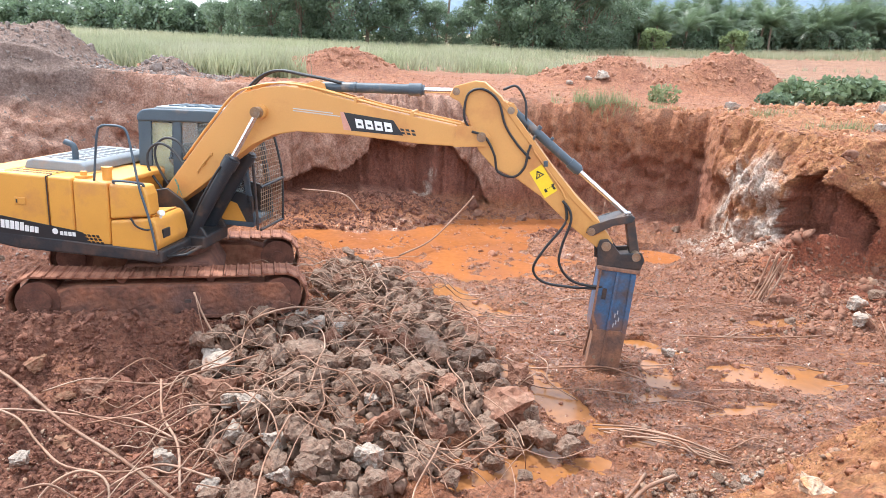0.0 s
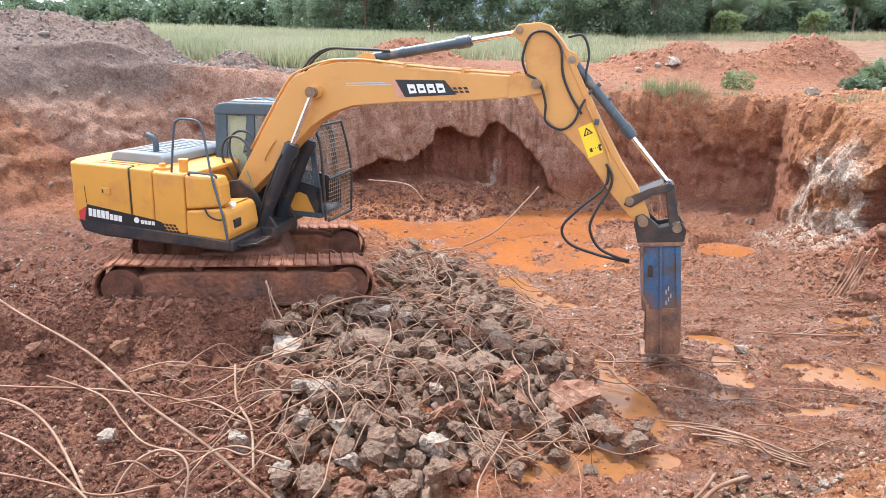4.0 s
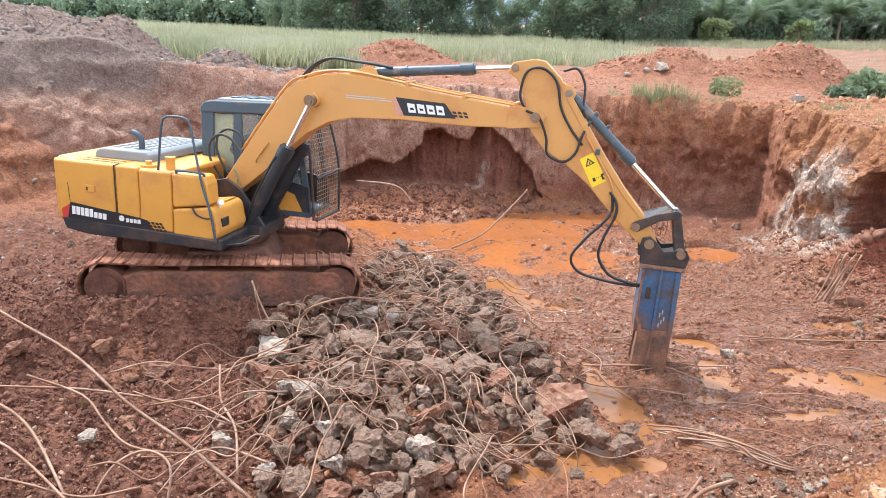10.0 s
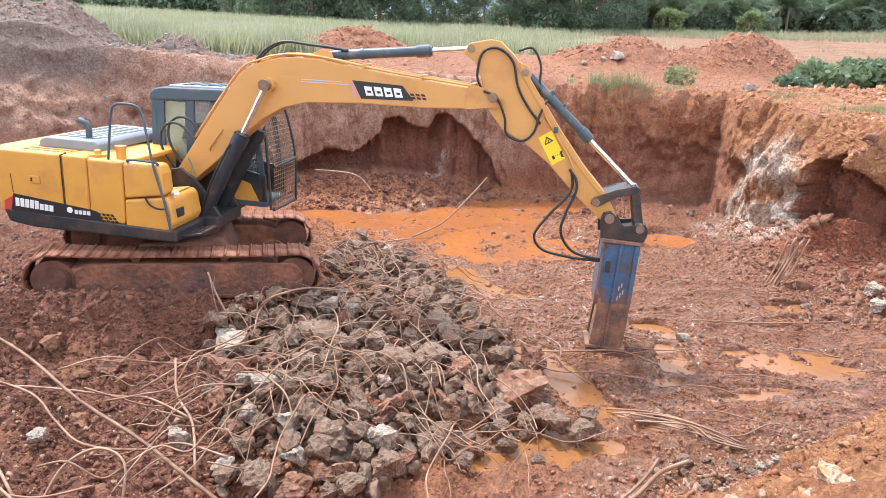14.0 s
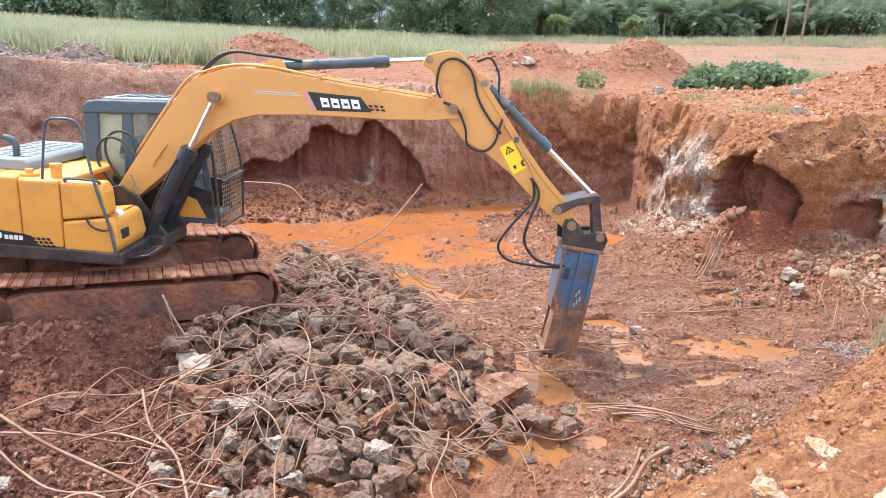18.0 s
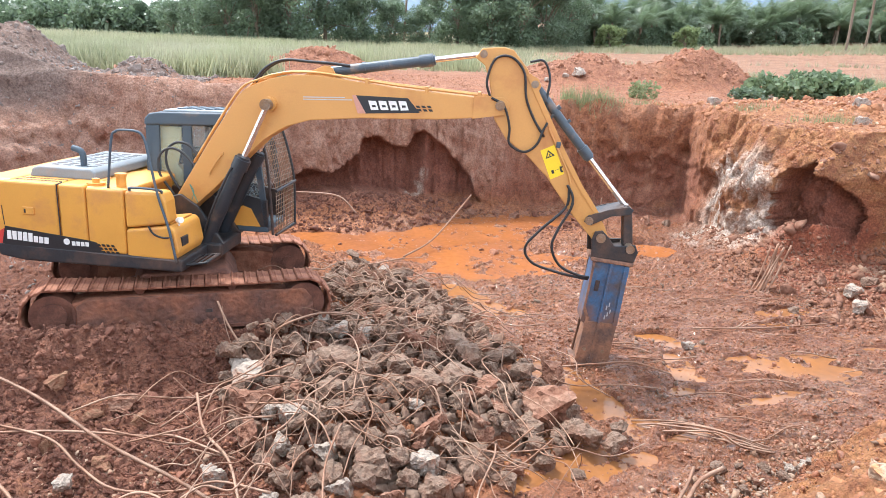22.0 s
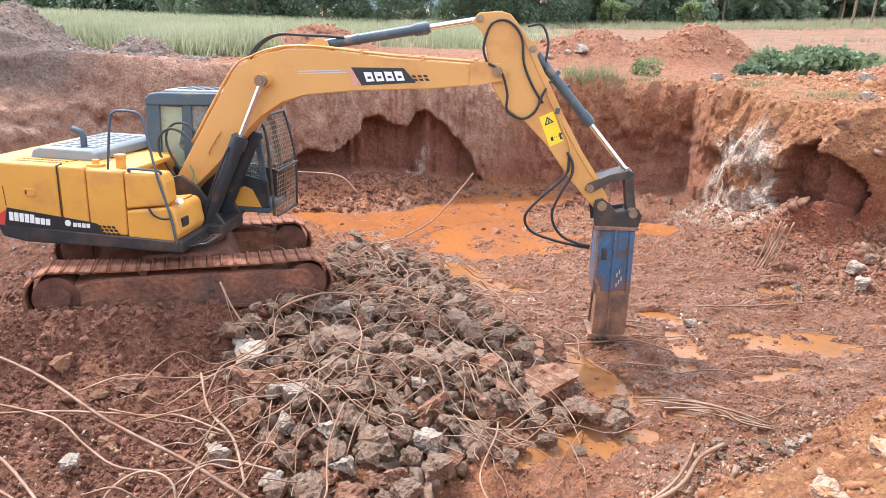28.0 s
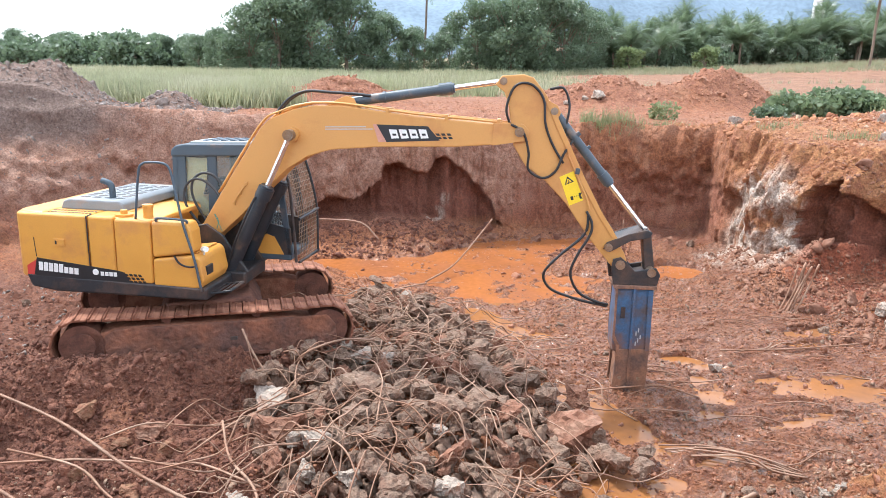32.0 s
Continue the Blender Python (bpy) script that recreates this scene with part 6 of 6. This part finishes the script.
def leaf_material(m):
    """Lets light through thin leaves."""
    n, l = m.node_tree.nodes, m.node_tree.links
    b = n["Principled BSDF"]
    t = n.new("ShaderNodeBsdfTranslucent")
    mx = n.new("ShaderNodeMixShader")
    mx.inputs[0].default_value = 0.5
    l.new(n[m["col"]].outputs[0], t.inputs["Color"])
    l.new(b.outputs[0], mx.inputs[1])
    l.new(t.outputs[0], mx.inputs[2])
    l.new(mx.outputs[0], n["Material Output"].inputs["Surface"])


for m in (LEAF, LEAF_PALE, PALM, SHRUB, GRASS, GRASS_GREEN):
    leaf_material(m)


def quads_mesh(name, centres, normals_seed, size, material, aspect=0.55):
    r = np.random.RandomState(normals_seed)
    n = len(centres)
    u = r.normal(size=(n, 3))
    u /= np.linalg.norm(u, axis=1)[:, None]
    w = np.cross(u, r.normal(size=(n, 3)))
    w /= np.linalg.norm(w, axis=1)[:, None]
    s = size * np.exp(r.normal(0, 0.3, n))[:, None]
    c = np.asarray(centres)
    v = np.stack([c - u * s, c + w * s * aspect, c + u * s, c - w * s * aspect], 1).reshape(-1, 3)
    return sheet(name, v, np.arange(4 * n).reshape(-1, 4), material, False)


def tree_parts(seed, height, radius, material, leaves=12500, leaf=0.14):
    """The two meshes of a broadleaf tree whose crown comes down close to the ground."""
    r = np.random.RandomState(seed)
    bm = bmesh.new()
    rod((0, 0, -0.3), (0.1, 0.05, height * 0.45), 0.24, 10, 0.15, bm)
    lobes = []
    for k in range(32):
        a, e = r.uniform(0, 6.28), r.uniform(0.03, 0.92)
        rr = radius * math.sqrt(max(0.05, 1 - (2 * e - 0.85) ** 2)) * r.uniform(0.35, 0.85)
        c = Vector((rr * math.cos(a), rr * math.sin(a), height * e))
        lobes.append((c, radius * r.uniform(0.20, 0.40)))
        if k < 11:
            base = Vector((0.05, 0, height * r.uniform(0.15, 0.42)))
            tube([base, (base + c) / 2 + Vector((0, 0, 0.4)), c], 0.06, 5, 3, bm)
    trunk = mesh_of("trunk", bm, BARK)
    pts = []
    for c, s in lobes:
        n = int(leaves / len(lobes))
        d = r.normal(size=(n, 3))
        d /= np.linalg.norm(d, axis=1)[:, None]
        pts.append(np.array(c) + d * s * r.uniform(0.55, 1.08, (n, 1)) * (1, 1, 0.8))
    pts = np.concatenate(pts)
    pts[:, 2] = np.maximum(pts[:, 2], 0.15)
    return trunk, quads_mesh("crown", pts, seed + 1, leaf, material)


def tree(meshes, x, y, turn, scale, label, category="tree", name="tree", group="trees behind the field", sink=0.0):
    t = new(name)
    for n, me in zip(("trunk", "crown"), meshes):
        o = new(n, me)
        o.parent = t
    t.matrix_basis = pose(x, y, field_at(x, y) - sink, 0, 0, turn) @ Matrix.Diagonal((scale, scale, scale, 1))
    return tagged(t, label, category, group)


def frond(length, seed, droop):
    """One palm leaf: a rib that arches over, with drooping leaflets on both sides."""
    r = np.random.RandomState(seed)
    v, f = [], []
    n = 28
    for i in range(n):
        t0, t1 = i / n, (i + 0.55) / n
        p = lambda t: np.array([length * t * (1 - 0.18 * t), 0, length * (0.55 * t - droop * t * t)])
        a, b = p(t0), p(t1)
        w = length * 0.20 * math.sin(math.pi * min(1, 0.15 + 0.85 * t0)) + 0.12
        for side in (-1, 1):
            tip = (a + b) / 2 + np.array([0.35 * w, side * w, -0.45 * w - 0.1 * r.rand()])
            k = len(v)
            v += [a, b, tip]
            f.append([k, k + 1, k + 2])
    return np.array(v), np.array(f)


def palm_parts(seed, height):
    r = np.random.RandomState(seed)
    bm = bmesh.new()
    tube([(0, 0, -0.3), (0.15, 0, height * 0.3), (0.3, 0.1, height * 0.65), (0.35, 0.1, height)], 0.16, 8, 3, bm)
    trunk = mesh_of("trunk", bm, BARK)
    vs, fs, n = [], [], 0
    for k in range(30):
        v, f = frond(r.uniform(3.4, 4.8), k, r.uniform(0.35, 0.95))
        m = np.array(pose(0, 0, 0, 0, -r.uniform(-10, 74), k * 137.5).to_3x3())
        vs.append(v @ m.T + (0.35, 0.1, height))
        fs.append(f + n)
        n += len(v)
    return trunk, sheet("crown", np.concatenate(vs), np.concatenate(fs), PALM, False)


r8 = random.Random(8)
OAKS = [tree_parts(s, 9.5, 4.6, LEAF) for s in (1, 5, 9)]
for x, y, s in [(-42, 118, 0.62), (-33, 112, 0.6), (-26, 104, 0.55), (-22, 98, 0.62), (-17, 94, 0.9), (-13, 92, 1.2), (-9, 93, 1.3), (-4.5, 95, 1.25), (0.5, 98, 0.9), (4.5, 100, 0.62), (8.5, 99, 0.6), (13, 93, 1.0), (17, 90, 1.05), (21, 90, 1.15), (25, 93, 1.1), (29, 97, 0.9), (-52, 125, 0.66), (-63, 130, 0.7), (-8, 110, 1.35), (6, 116, 0.7), (-75, 135, 0.7), (-28, 122, 0.66), (-20, 108, 0.7), (-13, 106, 1.2), (0, 108, 1.0), (11, 108, 0.75), (17, 104, 1.15), (22.5, 103, 1.2), (27, 108, 1.2), (32.5, 106, 0.9), (-37, 122, 0.65), (-47, 128, 0.66), (-58, 134, 0.68), (-31, 118, 0.6), (-24, 112, 0.64), (-17, 116, 0.8), (-44, 122, 0.62), (-68, 132, 0.7), (-55, 128, 0.64), (-36, 116, 0.58)]:
    tree(r8.choice(OAKS), x, y, r8.uniform(0, 360), s * r8.uniform(0.92, 1.08), "broad leafy green tree with a crown down to the ground")
SMALL = tree_parts(21, 2.9, 1.7, LEAF_PALE, 2600, 0.13)
tree(SMALL, 34.6, 94, 20, 1.25, "small pale yellow-green bushy tree at the field edge", group="small trees at the field edge", sink=0.15)
tree(SMALL, 46.3, 95, 140, 1.2, "small pale yellow-green bushy tree at the field edge", group="small trees at the field edge", sink=0.15)
PALMS = [palm_parts(s, h) for s, h in ((31, 2.6), (32, 3.4), (33, 1.8), (34, 4.6), (35, 2.2))]
for row, (y0, n) in enumerate(((103, 40), (111, 44), (121, 40))):
    for k in range(n):
        x = 34 + (92 + 8 * row) * (k + r8.uniform(0.1, 0.9)) / n
        tree(PALMS[r8.choice((0, 0, 1, 1, 3, 3, 4)) if row else r8.choice((0, 2, 4, 2, 1))], x, y0 + r8.uniform(-3, 3), r8.uniform(0, 360), r8.uniform(0.98, 1.3), "coconut palm with long arching green fronds", "palm tree", "palm_tree", "palms behind the field")
tree(palm_parts(41, 11.0), 6.9, 108, 0, 1.0, "tall palm standing above the trees", "palm tree", "palm_tree", "palms behind the field")
tree(palm_parts(42, 8.8), 66, 88, 60, 1.05, "tall coconut palm with long arching green fronds", "palm tree", "palm_tree", "palms behind the field")
tree(palm_parts(43, 9.4), 72, 92, 60, 1.05, "tall coconut palm with long arching green fronds", "palm tree", "palm_tree", "palms behind the field")

HEDGE = tree_parts(51, 3.2, 3.4, LEAF, 3000, 0.2)
for k in range(64):
    tree(HEDGE, 31 + 2.9 * (k % 32) + r8.uniform(-1, 1), (118 if k < 32 else 106) + r8.uniform(-6, 6), r8.uniform(0, 360), r8.uniform(0.8, 1.3), "dark green undergrowth between the palms", "bush", "undergrowth", "undergrowth between the palms")
for k in range(26):
    tree(HEDGE, -78 + 2.5 * k + r8.uniform(-1, 1), 126 - 0.8 * k + r8.uniform(-4, 4), r8.uniform(0, 360), r8.uniform(1.1, 1.6), "tall green bushes in a row behind the field", "bush", "hedge_bush", "bushes behind the field")
tower_bm = rod((0, 0, -2), (0, 0, 46), 2.0, 24, 1.3)
thing("tower", tower_bm, TOWER, "tall white tapering tower beyond the palms", "tower", m=pose(197, 300, field_at(197, 300)))


def hill(name, y, x0, x1, top, seed, material, label):
    n, rows = 120, 14
    xs = np.linspace(x0, x1, n)
    ridge = top * (0.62 + 0.38 * fbm((xs - x0) / 260 + seed, 0 * xs, 4)) * np.sin(np.pi * np.linspace(0.02, 0.98, n)) ** 0.5
    v = np.concatenate([np.stack([xs, y + 220 * k / rows + 0 * xs, -4 + ridge * math.sin(math.pi / 2 * k / (rows - 1)) + 3 * fbm(xs / 25, 0 * xs + k, 3)], -1) for k in range(rows)])
    i, j = np.meshgrid(np.arange(rows - 1), np.arange(n - 1), indexing="ij")
    a = (i * n + j).ravel()
    me = sheet(name, v, np.stack([a, a + 1, a + n + 1, a + n], -1), material)
    return tagged(new(name, me), label, "hill", kind="structure")


hill("backdrop", 760, -150, 1500, 270, 2.0, HILL, "wooded hill far beyond the palms, haze painted blue into its colour")


def grass_mesh(name, xy, h, material, seed, blades=6, field=True, lift=None):
    r = np.random.RandomState(seed)
    xy = np.asarray(xy)
    n = len(xy) * blades
    base = np.repeat(xy, blades, 0) + r.normal(0, 0.16 * h, (n, 2))
    z = np.array([surf(a, b) for a, b in base]) if lift is None else np.repeat(lift, blades)
    hh = h * r.uniform(0.5, 1.2, n)
    a = r.uniform(0, 6.28, n)
    wd = 0.035 * h + 0.003 if lift is None else 0.007
    b = np.stack([base[:, 0], base[:, 1], z - 0.03], -1)
    side = np.stack([np.cos(a), np.sin(a), 0 * a], -1) * wd
    lean = np.stack([r.normal(0, 0.25, n) * hh, r.normal(0, 0.25, n) * hh, hh], -1)
    v = np.stack([b - side, b + side, b + lean], 1).reshape(-1, 3)
    return sheet(name, v, np.arange(3 * n).reshape(-1, 3), material, False)


rg = np.random.RandomState(77)
gx, gy = rg.uniform(-60, 48, 16000), 34 + 62 * rg.rand(16000) ** 1.2
near_x, near_y = rg.uniform(-14, -3.2, 3600), rg.uniform(23.5, 36, 3600)
gx, gy = np.concatenate([gx, near_x]), np.concatenate([gy, near_y])
keep = (fbm(gx * 0.10, gy * 0.10, 3) > -0.25) & (np.hypot((gx + 2.1) / 2.6, (gy - 26.6) / 2.0) > 1) & (gx < 13 + 0.10 * (gy - 34) + 3 * rg.normal(size=len(gx)))
tagged(new("field_grass", grass_mesh("field_grass", np.stack([gx, gy], -1)[keep], 0.85, GRASS, 1)), "tall pale green and dry grass on the field", "grass", kind="stuff")
gx, gy = rg.uniform(14, 85, 5200), rg.uniform(38, 98, 5200)
keep = ((np.sin(gy * 0.30 + 0.05 * gx) + 0.8 * fbm(gx * 0.05, gy * 0.2, 3) > 0.95) & (gy < 60)) | (gy > 84)
tagged(new("strip_grass", grass_mesh("strip_grass", np.stack([gx, gy], -1)[keep], 0.55, GRASS, 2)), "thin dry grass strips along the red field", "grass", kind="stuff")
gx, gy = rg.uniform(22, 96, 2600), 97 - 16 * rg.rand(2600) ** 1.6
tagged(new("verge_grass", grass_mesh("verge_grass", np.stack([gx, gy], -1), 0.8, GRASS, 4)), "tall dry grass in front of the palms", "grass", kind="stuff")
gx, gy = rg.uniform(17, 26, 1800), rg.uniform(22.5, 31, 1800)
tagged(new("weed_patch", grass_mesh("weed_patch", np.stack([gx, gy], -1), 0.6, GRASS_GREEN, 3)), "green weeds beside the earth mounds", "weeds", kind="stuff")


def bush(x, y, rx, ry, h, n, seed, material, label, leaf=0.075):
    r = np.random.RandomState(seed)
    c = []
    for _ in range(24):
        cx, cy = r.uniform(-1, 1, 2)
        k = n // 24
        d = r.normal(size=(k, 3))
        d /= np.linalg.norm(d, axis=1)[:, None]
        c.append(np.array([cx * rx * 0.8, cy * ry * 0.8, h * 0.45 * (1 - 0.5 * (cx * cx + cy * cy) / 2)]) + d * np.array([0.28 * rx, 0.4 * ry, 0.5 * h]) * r.uniform(0.5, 1.05, (k, 1)))
    c = np.concatenate(c)
    c[:, 2] = np.abs(c[:, 2])
    b = new("bush", quads_mesh("bush", c, seed, leaf, material, 0.8))
    b.matrix_basis = pose(x, y, field_at(x, y))
    return tagged(b, label, "bush")


bush(16.3, 24.2, 2.2, 1.0, 1.12, 3000, 61, SHRUB, "low dense leafy green shrub beside the mound", 0.115)
bush(13.3, 23.4, 0.7, 0.5, 0.5, 700, 62, LEAF, "small low green bush at the mound's foot", 0.06)
bush(8.5, 21.2, 0.5, 0.4, 0.65, 420, 63, GRASS_GREEN, "small green weed bush on bare earth", 0.05)
for x, y, n, h, label in [(7.75, 7.55, 90, 0.5, "pale grass tuft at the foot of the orange bank"), (10.6, 15.2, 50, 0.28, "small grass tuft at the pit's edge"), (5.7, 18.5, 80, 0.5, "thin green weeds at the pit's edge"), (5.3, 18.6, 60, 0.4, "thin green weeds at the pit's edge"), (7.3, 18.7, 36, 0.25, "thin green weeds at the pit's edge"), (9.4, 16.6, 36, 0.24, "thin green weeds at the pit's edge")]:
    r = np.random.RandomState(int(x * 10))
    xy = np.stack([r.normal(x, 0.12 + 0.3 * (y > 9), n), r.normal(y, 0.12, n)], -1)
    me = grass_mesh("grass_tuft", xy, h, GRASS if y < 9 else GRASS_GREEN, int(x * 7), 4, lift=np.array([surf(a, b) for a, b in xy]))
    tagged(new("grass_tuft", me), label, "grass", kind="stuff")

# stones and clods on the field's edge and on the mounds
ring_keep = lambda x, y, z, r: np.hypot(x - CX, y - CY) > np.interp(np.arctan2(y - CY, x - CX), *zip(*sorted(zip(((fa + np.pi) % (2 * np.pi)) - np.pi, fr + fw)))) + 0.25
scatter("edge_clods", spots(21, 12000, (-9, 18, 12.0, 30), 0.045, ring_keep, True, 0.5), FIELD_CLOD, "red earth clods on the bare ground by the pit", "earth clods", 21)
on_mound = lambda x, y, z, r: z > 2.85
scatter("mound_clods", spots(44, 5200, (-6, 18, 24.5, 30.5), 0.085, on_mound, True, 0.5), FIELD_CLOD, "red clods on the dumped earth mounds", "earth clods", 44, CLOD_SHAPES, 0.0)
scatter("edge_stones", spots(22, 500, (7.5, 17, 11.5, 20), 0.05, ring_keep, True, 0.6), BOULDER, "pale ochre stones on the spoil beside the pit", "stones", 22)
scatter("heap_stones", spots(23, 6500, (-18, -5, 16, 25), 0.07, ring_keep, True, 0.45), HEAP_STONE, "grey stones on the spoil heap", "stones", 23, ROUGH_SHAPES[:4])
slope = lambda x, y, z, r: (z > 0.0) & (z < 3.4)
scatter("slope_stones", spots(24, 4500, (-15, -5, 9, 21), 0.05, slope, True, 0.45), HEAP_STONE, "grey-brown stones on the sloping pit side", "stones", 24)
scatter("upper_clods", spots(25, 7000, (7.6, 18.5, 11.5, 19.5), 0.055, lambda x, y, z, r: (z > 1.1) & (fbm(x * 0.9, y * 0.9, 3) + r.uniform(-0.3, 0.3, len(x)) > -0.1), True, 0.6), CRUMB, "orange clods on the slope above the hollow", "earth clods", 25, CLOD_SHAPES, 0.0)
scatter("face_crumbs", spots(26, 2600, (7.2, 13.0, 10.5, 15.5), 0.06, lambda x, y, z, r: (z > -0.3) & (z < 1.2), True, 0.6), CONCRETE_RED, "red crumbs fallen from the pit side", "earth clods", 26)
for x, y, s in [(7.7, 25.6, 0.55), (7.1, 25.5, 0.3), (6.4, 25.4, 0.25), (13.8, 24.2, 0.5), (9.3, 18.4, 0.4), (12.6, 16.8, 0.45), (14.6, 23.9, 0.35), (11.2, 14.9, 0.4)]:
    ob = new("boulder", CHUNKS[1][int(s * 10) % 6])
    ob.matrix_basis = pose(x, y, field_at(x, y) + 0.15 * s, 10, 5, 70 * s) @ Matrix.Diagonal((s, s, s, 1))
    tagged(ob, "pale boulder lying on the red spoil", "boulder", "boulders on the spoil")

# seconds, then turns in degrees of house, boom, arm and breaker
ARTICULATION = [
    (0.0, 0.95, -2.44, 8.32, -8.20),
    (0.5, 0.84, -2.43, 8.14, -8.23),
    (1.0, 0.50, -2.43, 8.15, -8.55),
    (1.5, 0.67, -1.90, 6.54, -6.01),
    (2.0, 0.79, -0.63, 2.51, 0.43),
    (2.5, 0.44, 2.54, -2.73, 2.26),
    (4.5, -0.84, 4.87, -10.40, 14.35),
    (5.0, -0.08, 1.85, -2.74, 4.30),
    (5.5, 0.05, 1.76, -2.68, 4.45),
    (6.0, -0.18, 1.10, -0.77, 1.48),
    (6.5, -0.67, 0.77, -0.64, 1.06),
    (7.0, 0.05, 0.47, -0.40, 0.78),
    (7.5, 0.22, 0.43, -0.50, 0.83),
    (8.0, 0.19, 0.18, -0.00, 0.39),
    (8.5, -0.01, 0.11, -0.15, 0.13),
    (9.0, 0.00, 0.00, -0.00, -0.00),
    (9.5, 0.30, -0.25, 0.20, -0.22),
    (10.0, 0.15, -0.28, 0.07, -0.05),
    (10.5, 0.78, -0.40, 0.07, 0.01),
    (11.0, 0.82, 0.06, -1.48, 1.59),
    (11.5, 0.73, 1.05, -4.99, 7.68),
    (12.0, 1.23, 3.92, -9.29, 9.25),
    (12.5, 0.59, 4.58, -17.91, -2.20),
    (13.0, 0.44, 7.33, -17.59, -5.57),
    (13.5, 1.45, 5.86, -7.88, 5.79),
    (14.0, 1.21, 0.85, 0.83, -2.82),
    (14.5, 0.93, -0.22, 3.63, -5.73),
    (16.5, -1.11, -0.72, 4.32, -11.32),
    (17.0, -0.57, -1.02, 4.78, -12.65),
    (17.5, -1.02, -0.87, 4.41, -12.97),
    (18.0, -0.66, 0.38, 1.48, -7.64),
    (18.5, -0.81, 1.64, 0.23, -11.72),
    (19.0, -0.92, 1.59, -0.02, -11.56),
    (19.5, -0.57, 2.21, -2.55, -7.93),
    (20.0, -0.54, 4.03, -9.19, 2.12),
    (20.5, -0.29, 3.48, -9.00, 1.64),
    (21.0, -0.02, 3.13, -8.82, 1.23),
    (21.5, 0.21, 2.87, -8.60, 0.79),
    (22.0, 0.22, 2.66, -8.63, 0.89),
    (22.5, 0.47, 2.49, -8.58, 0.81),
    (23.0, 0.27, 2.30, -8.57, 1.10),
    (23.5, 0.25, 2.18, -8.47, 0.80),
    (24.0, 0.02, 2.01, -8.33, 0.66),
    (24.5, 0.29, 2.07, -8.64, 1.08),
    (25.0, 0.51, 2.68, -10.74, 3.99),
    (25.5, -0.30, 4.82, -15.38, 4.52),
    (27.5, -1.11, 3.66, -10.14, 5.71),
    (28.0, -0.57, 4.62, -10.01, 7.53),
    (28.5, -0.47, 4.59, -9.98, 8.49),
    (29.0, -0.46, 3.50, -9.41, 6.20),
    (29.5, -0.43, 3.53, -9.53, 7.10),
    (30.0, -0.20, 3.24, -9.79, 7.66),
    (30.5, 0.02, 2.75, -9.45, 7.68),
    (31.0, -0.14, 2.63, -9.79, 8.36),
    (31.5, -0.22, 2.46, -9.82, 8.67),
    (32.0, -0.06, 2.38, -9.91, 8.68),
]


def about(p, degrees):
    """A turn in the boom's plane round a pin; lifting is positive."""
    return Matrix.Translation(p) @ Matrix.Rotation(-radians(degrees), 4, "Y") @ Matrix.Translation(-p)


def between(a, b, y=0.0):
    """At a, with +x pointing to b, in the boom's plane."""
    d = b - a
    return Matrix.Translation((a.x, y, a.z)) @ Matrix.Rotation(-math.atan2(d.z, d.x), 4, "Y")


def postures():
    """For each row: seconds, and the pose of each moving part in the machine's space."""
    rows = []
    for t, ds, db, da, dh in ARTICULATION:
        u = pose(0, 0, 0, 0, 0, SWING + ds)
        mb = about(FOOT_PIN, db)
        ma = mb @ about(TIP_PIN, da)
        mh = ma @ about(END_PIN, dh)
        base, head = Vector((0.42, 0, 1.06)), mb @ Vector((1.42, 0, 3.02))
        a0, a1 = mb @ Vector((2.19, 0, 3.45)), ma @ Vector((4.2, 0, 3.66))
        c0 = ma @ Vector((4.93, 0, 3.39))
        p, q = ma @ LINK1, mh @ LINK2
        d = q - p
        e = (d1 * d1 - d2 * d2 + d.length_squared) / (2 * d.length)
        h = math.sqrt(max(d1 * d1 - e * e, 1e-4))
        n = d.normalized()
        node = p + e * n + h * Vector((-n.z, 0, n.x))
        made = {"up": u, "boom": u @ mb, "arm": u @ ma, "breaker": u @ mh}
        made["bb0"], made["bb1"] = u @ between(base, head, -0.31), u @ between(base, head, 0.29)
        made["br0"], made["br1"] = u @ between(head, base, -0.31), u @ between(head, base, 0.29)
        made["ab"], made["ar"] = u @ between(a0, a1), u @ between(a1, a0)
        made["tb"], made["tr"] = u @ between(c0, node), u @ between(node, c0)
        made["la"], made["lb"] = u @ between(p, node), u @ between(q, node)
        rows.append((t, made))
    return rows


def motions():
    rows = postures()
    moving = {"boom": boom, "arm": arm, "breaker": breaker, "bb0": boom_barrels[0], "bb1": boom_barrels[1], "br0": boom_rods[0], "br1": boom_rods[1],
              "ab": arm_barrel, "ar": arm_rod, "tb": tool_barrel, "tr": tool_rod, "la": arm_link, "lb": tool_link}
    for key, ob in moving.items():
        walk(ob, [(t, made[key]) for t, made in rows])
    for ob in UP:
        walk(ob, [(t, made["up"]) for t, made in rows])


motions()
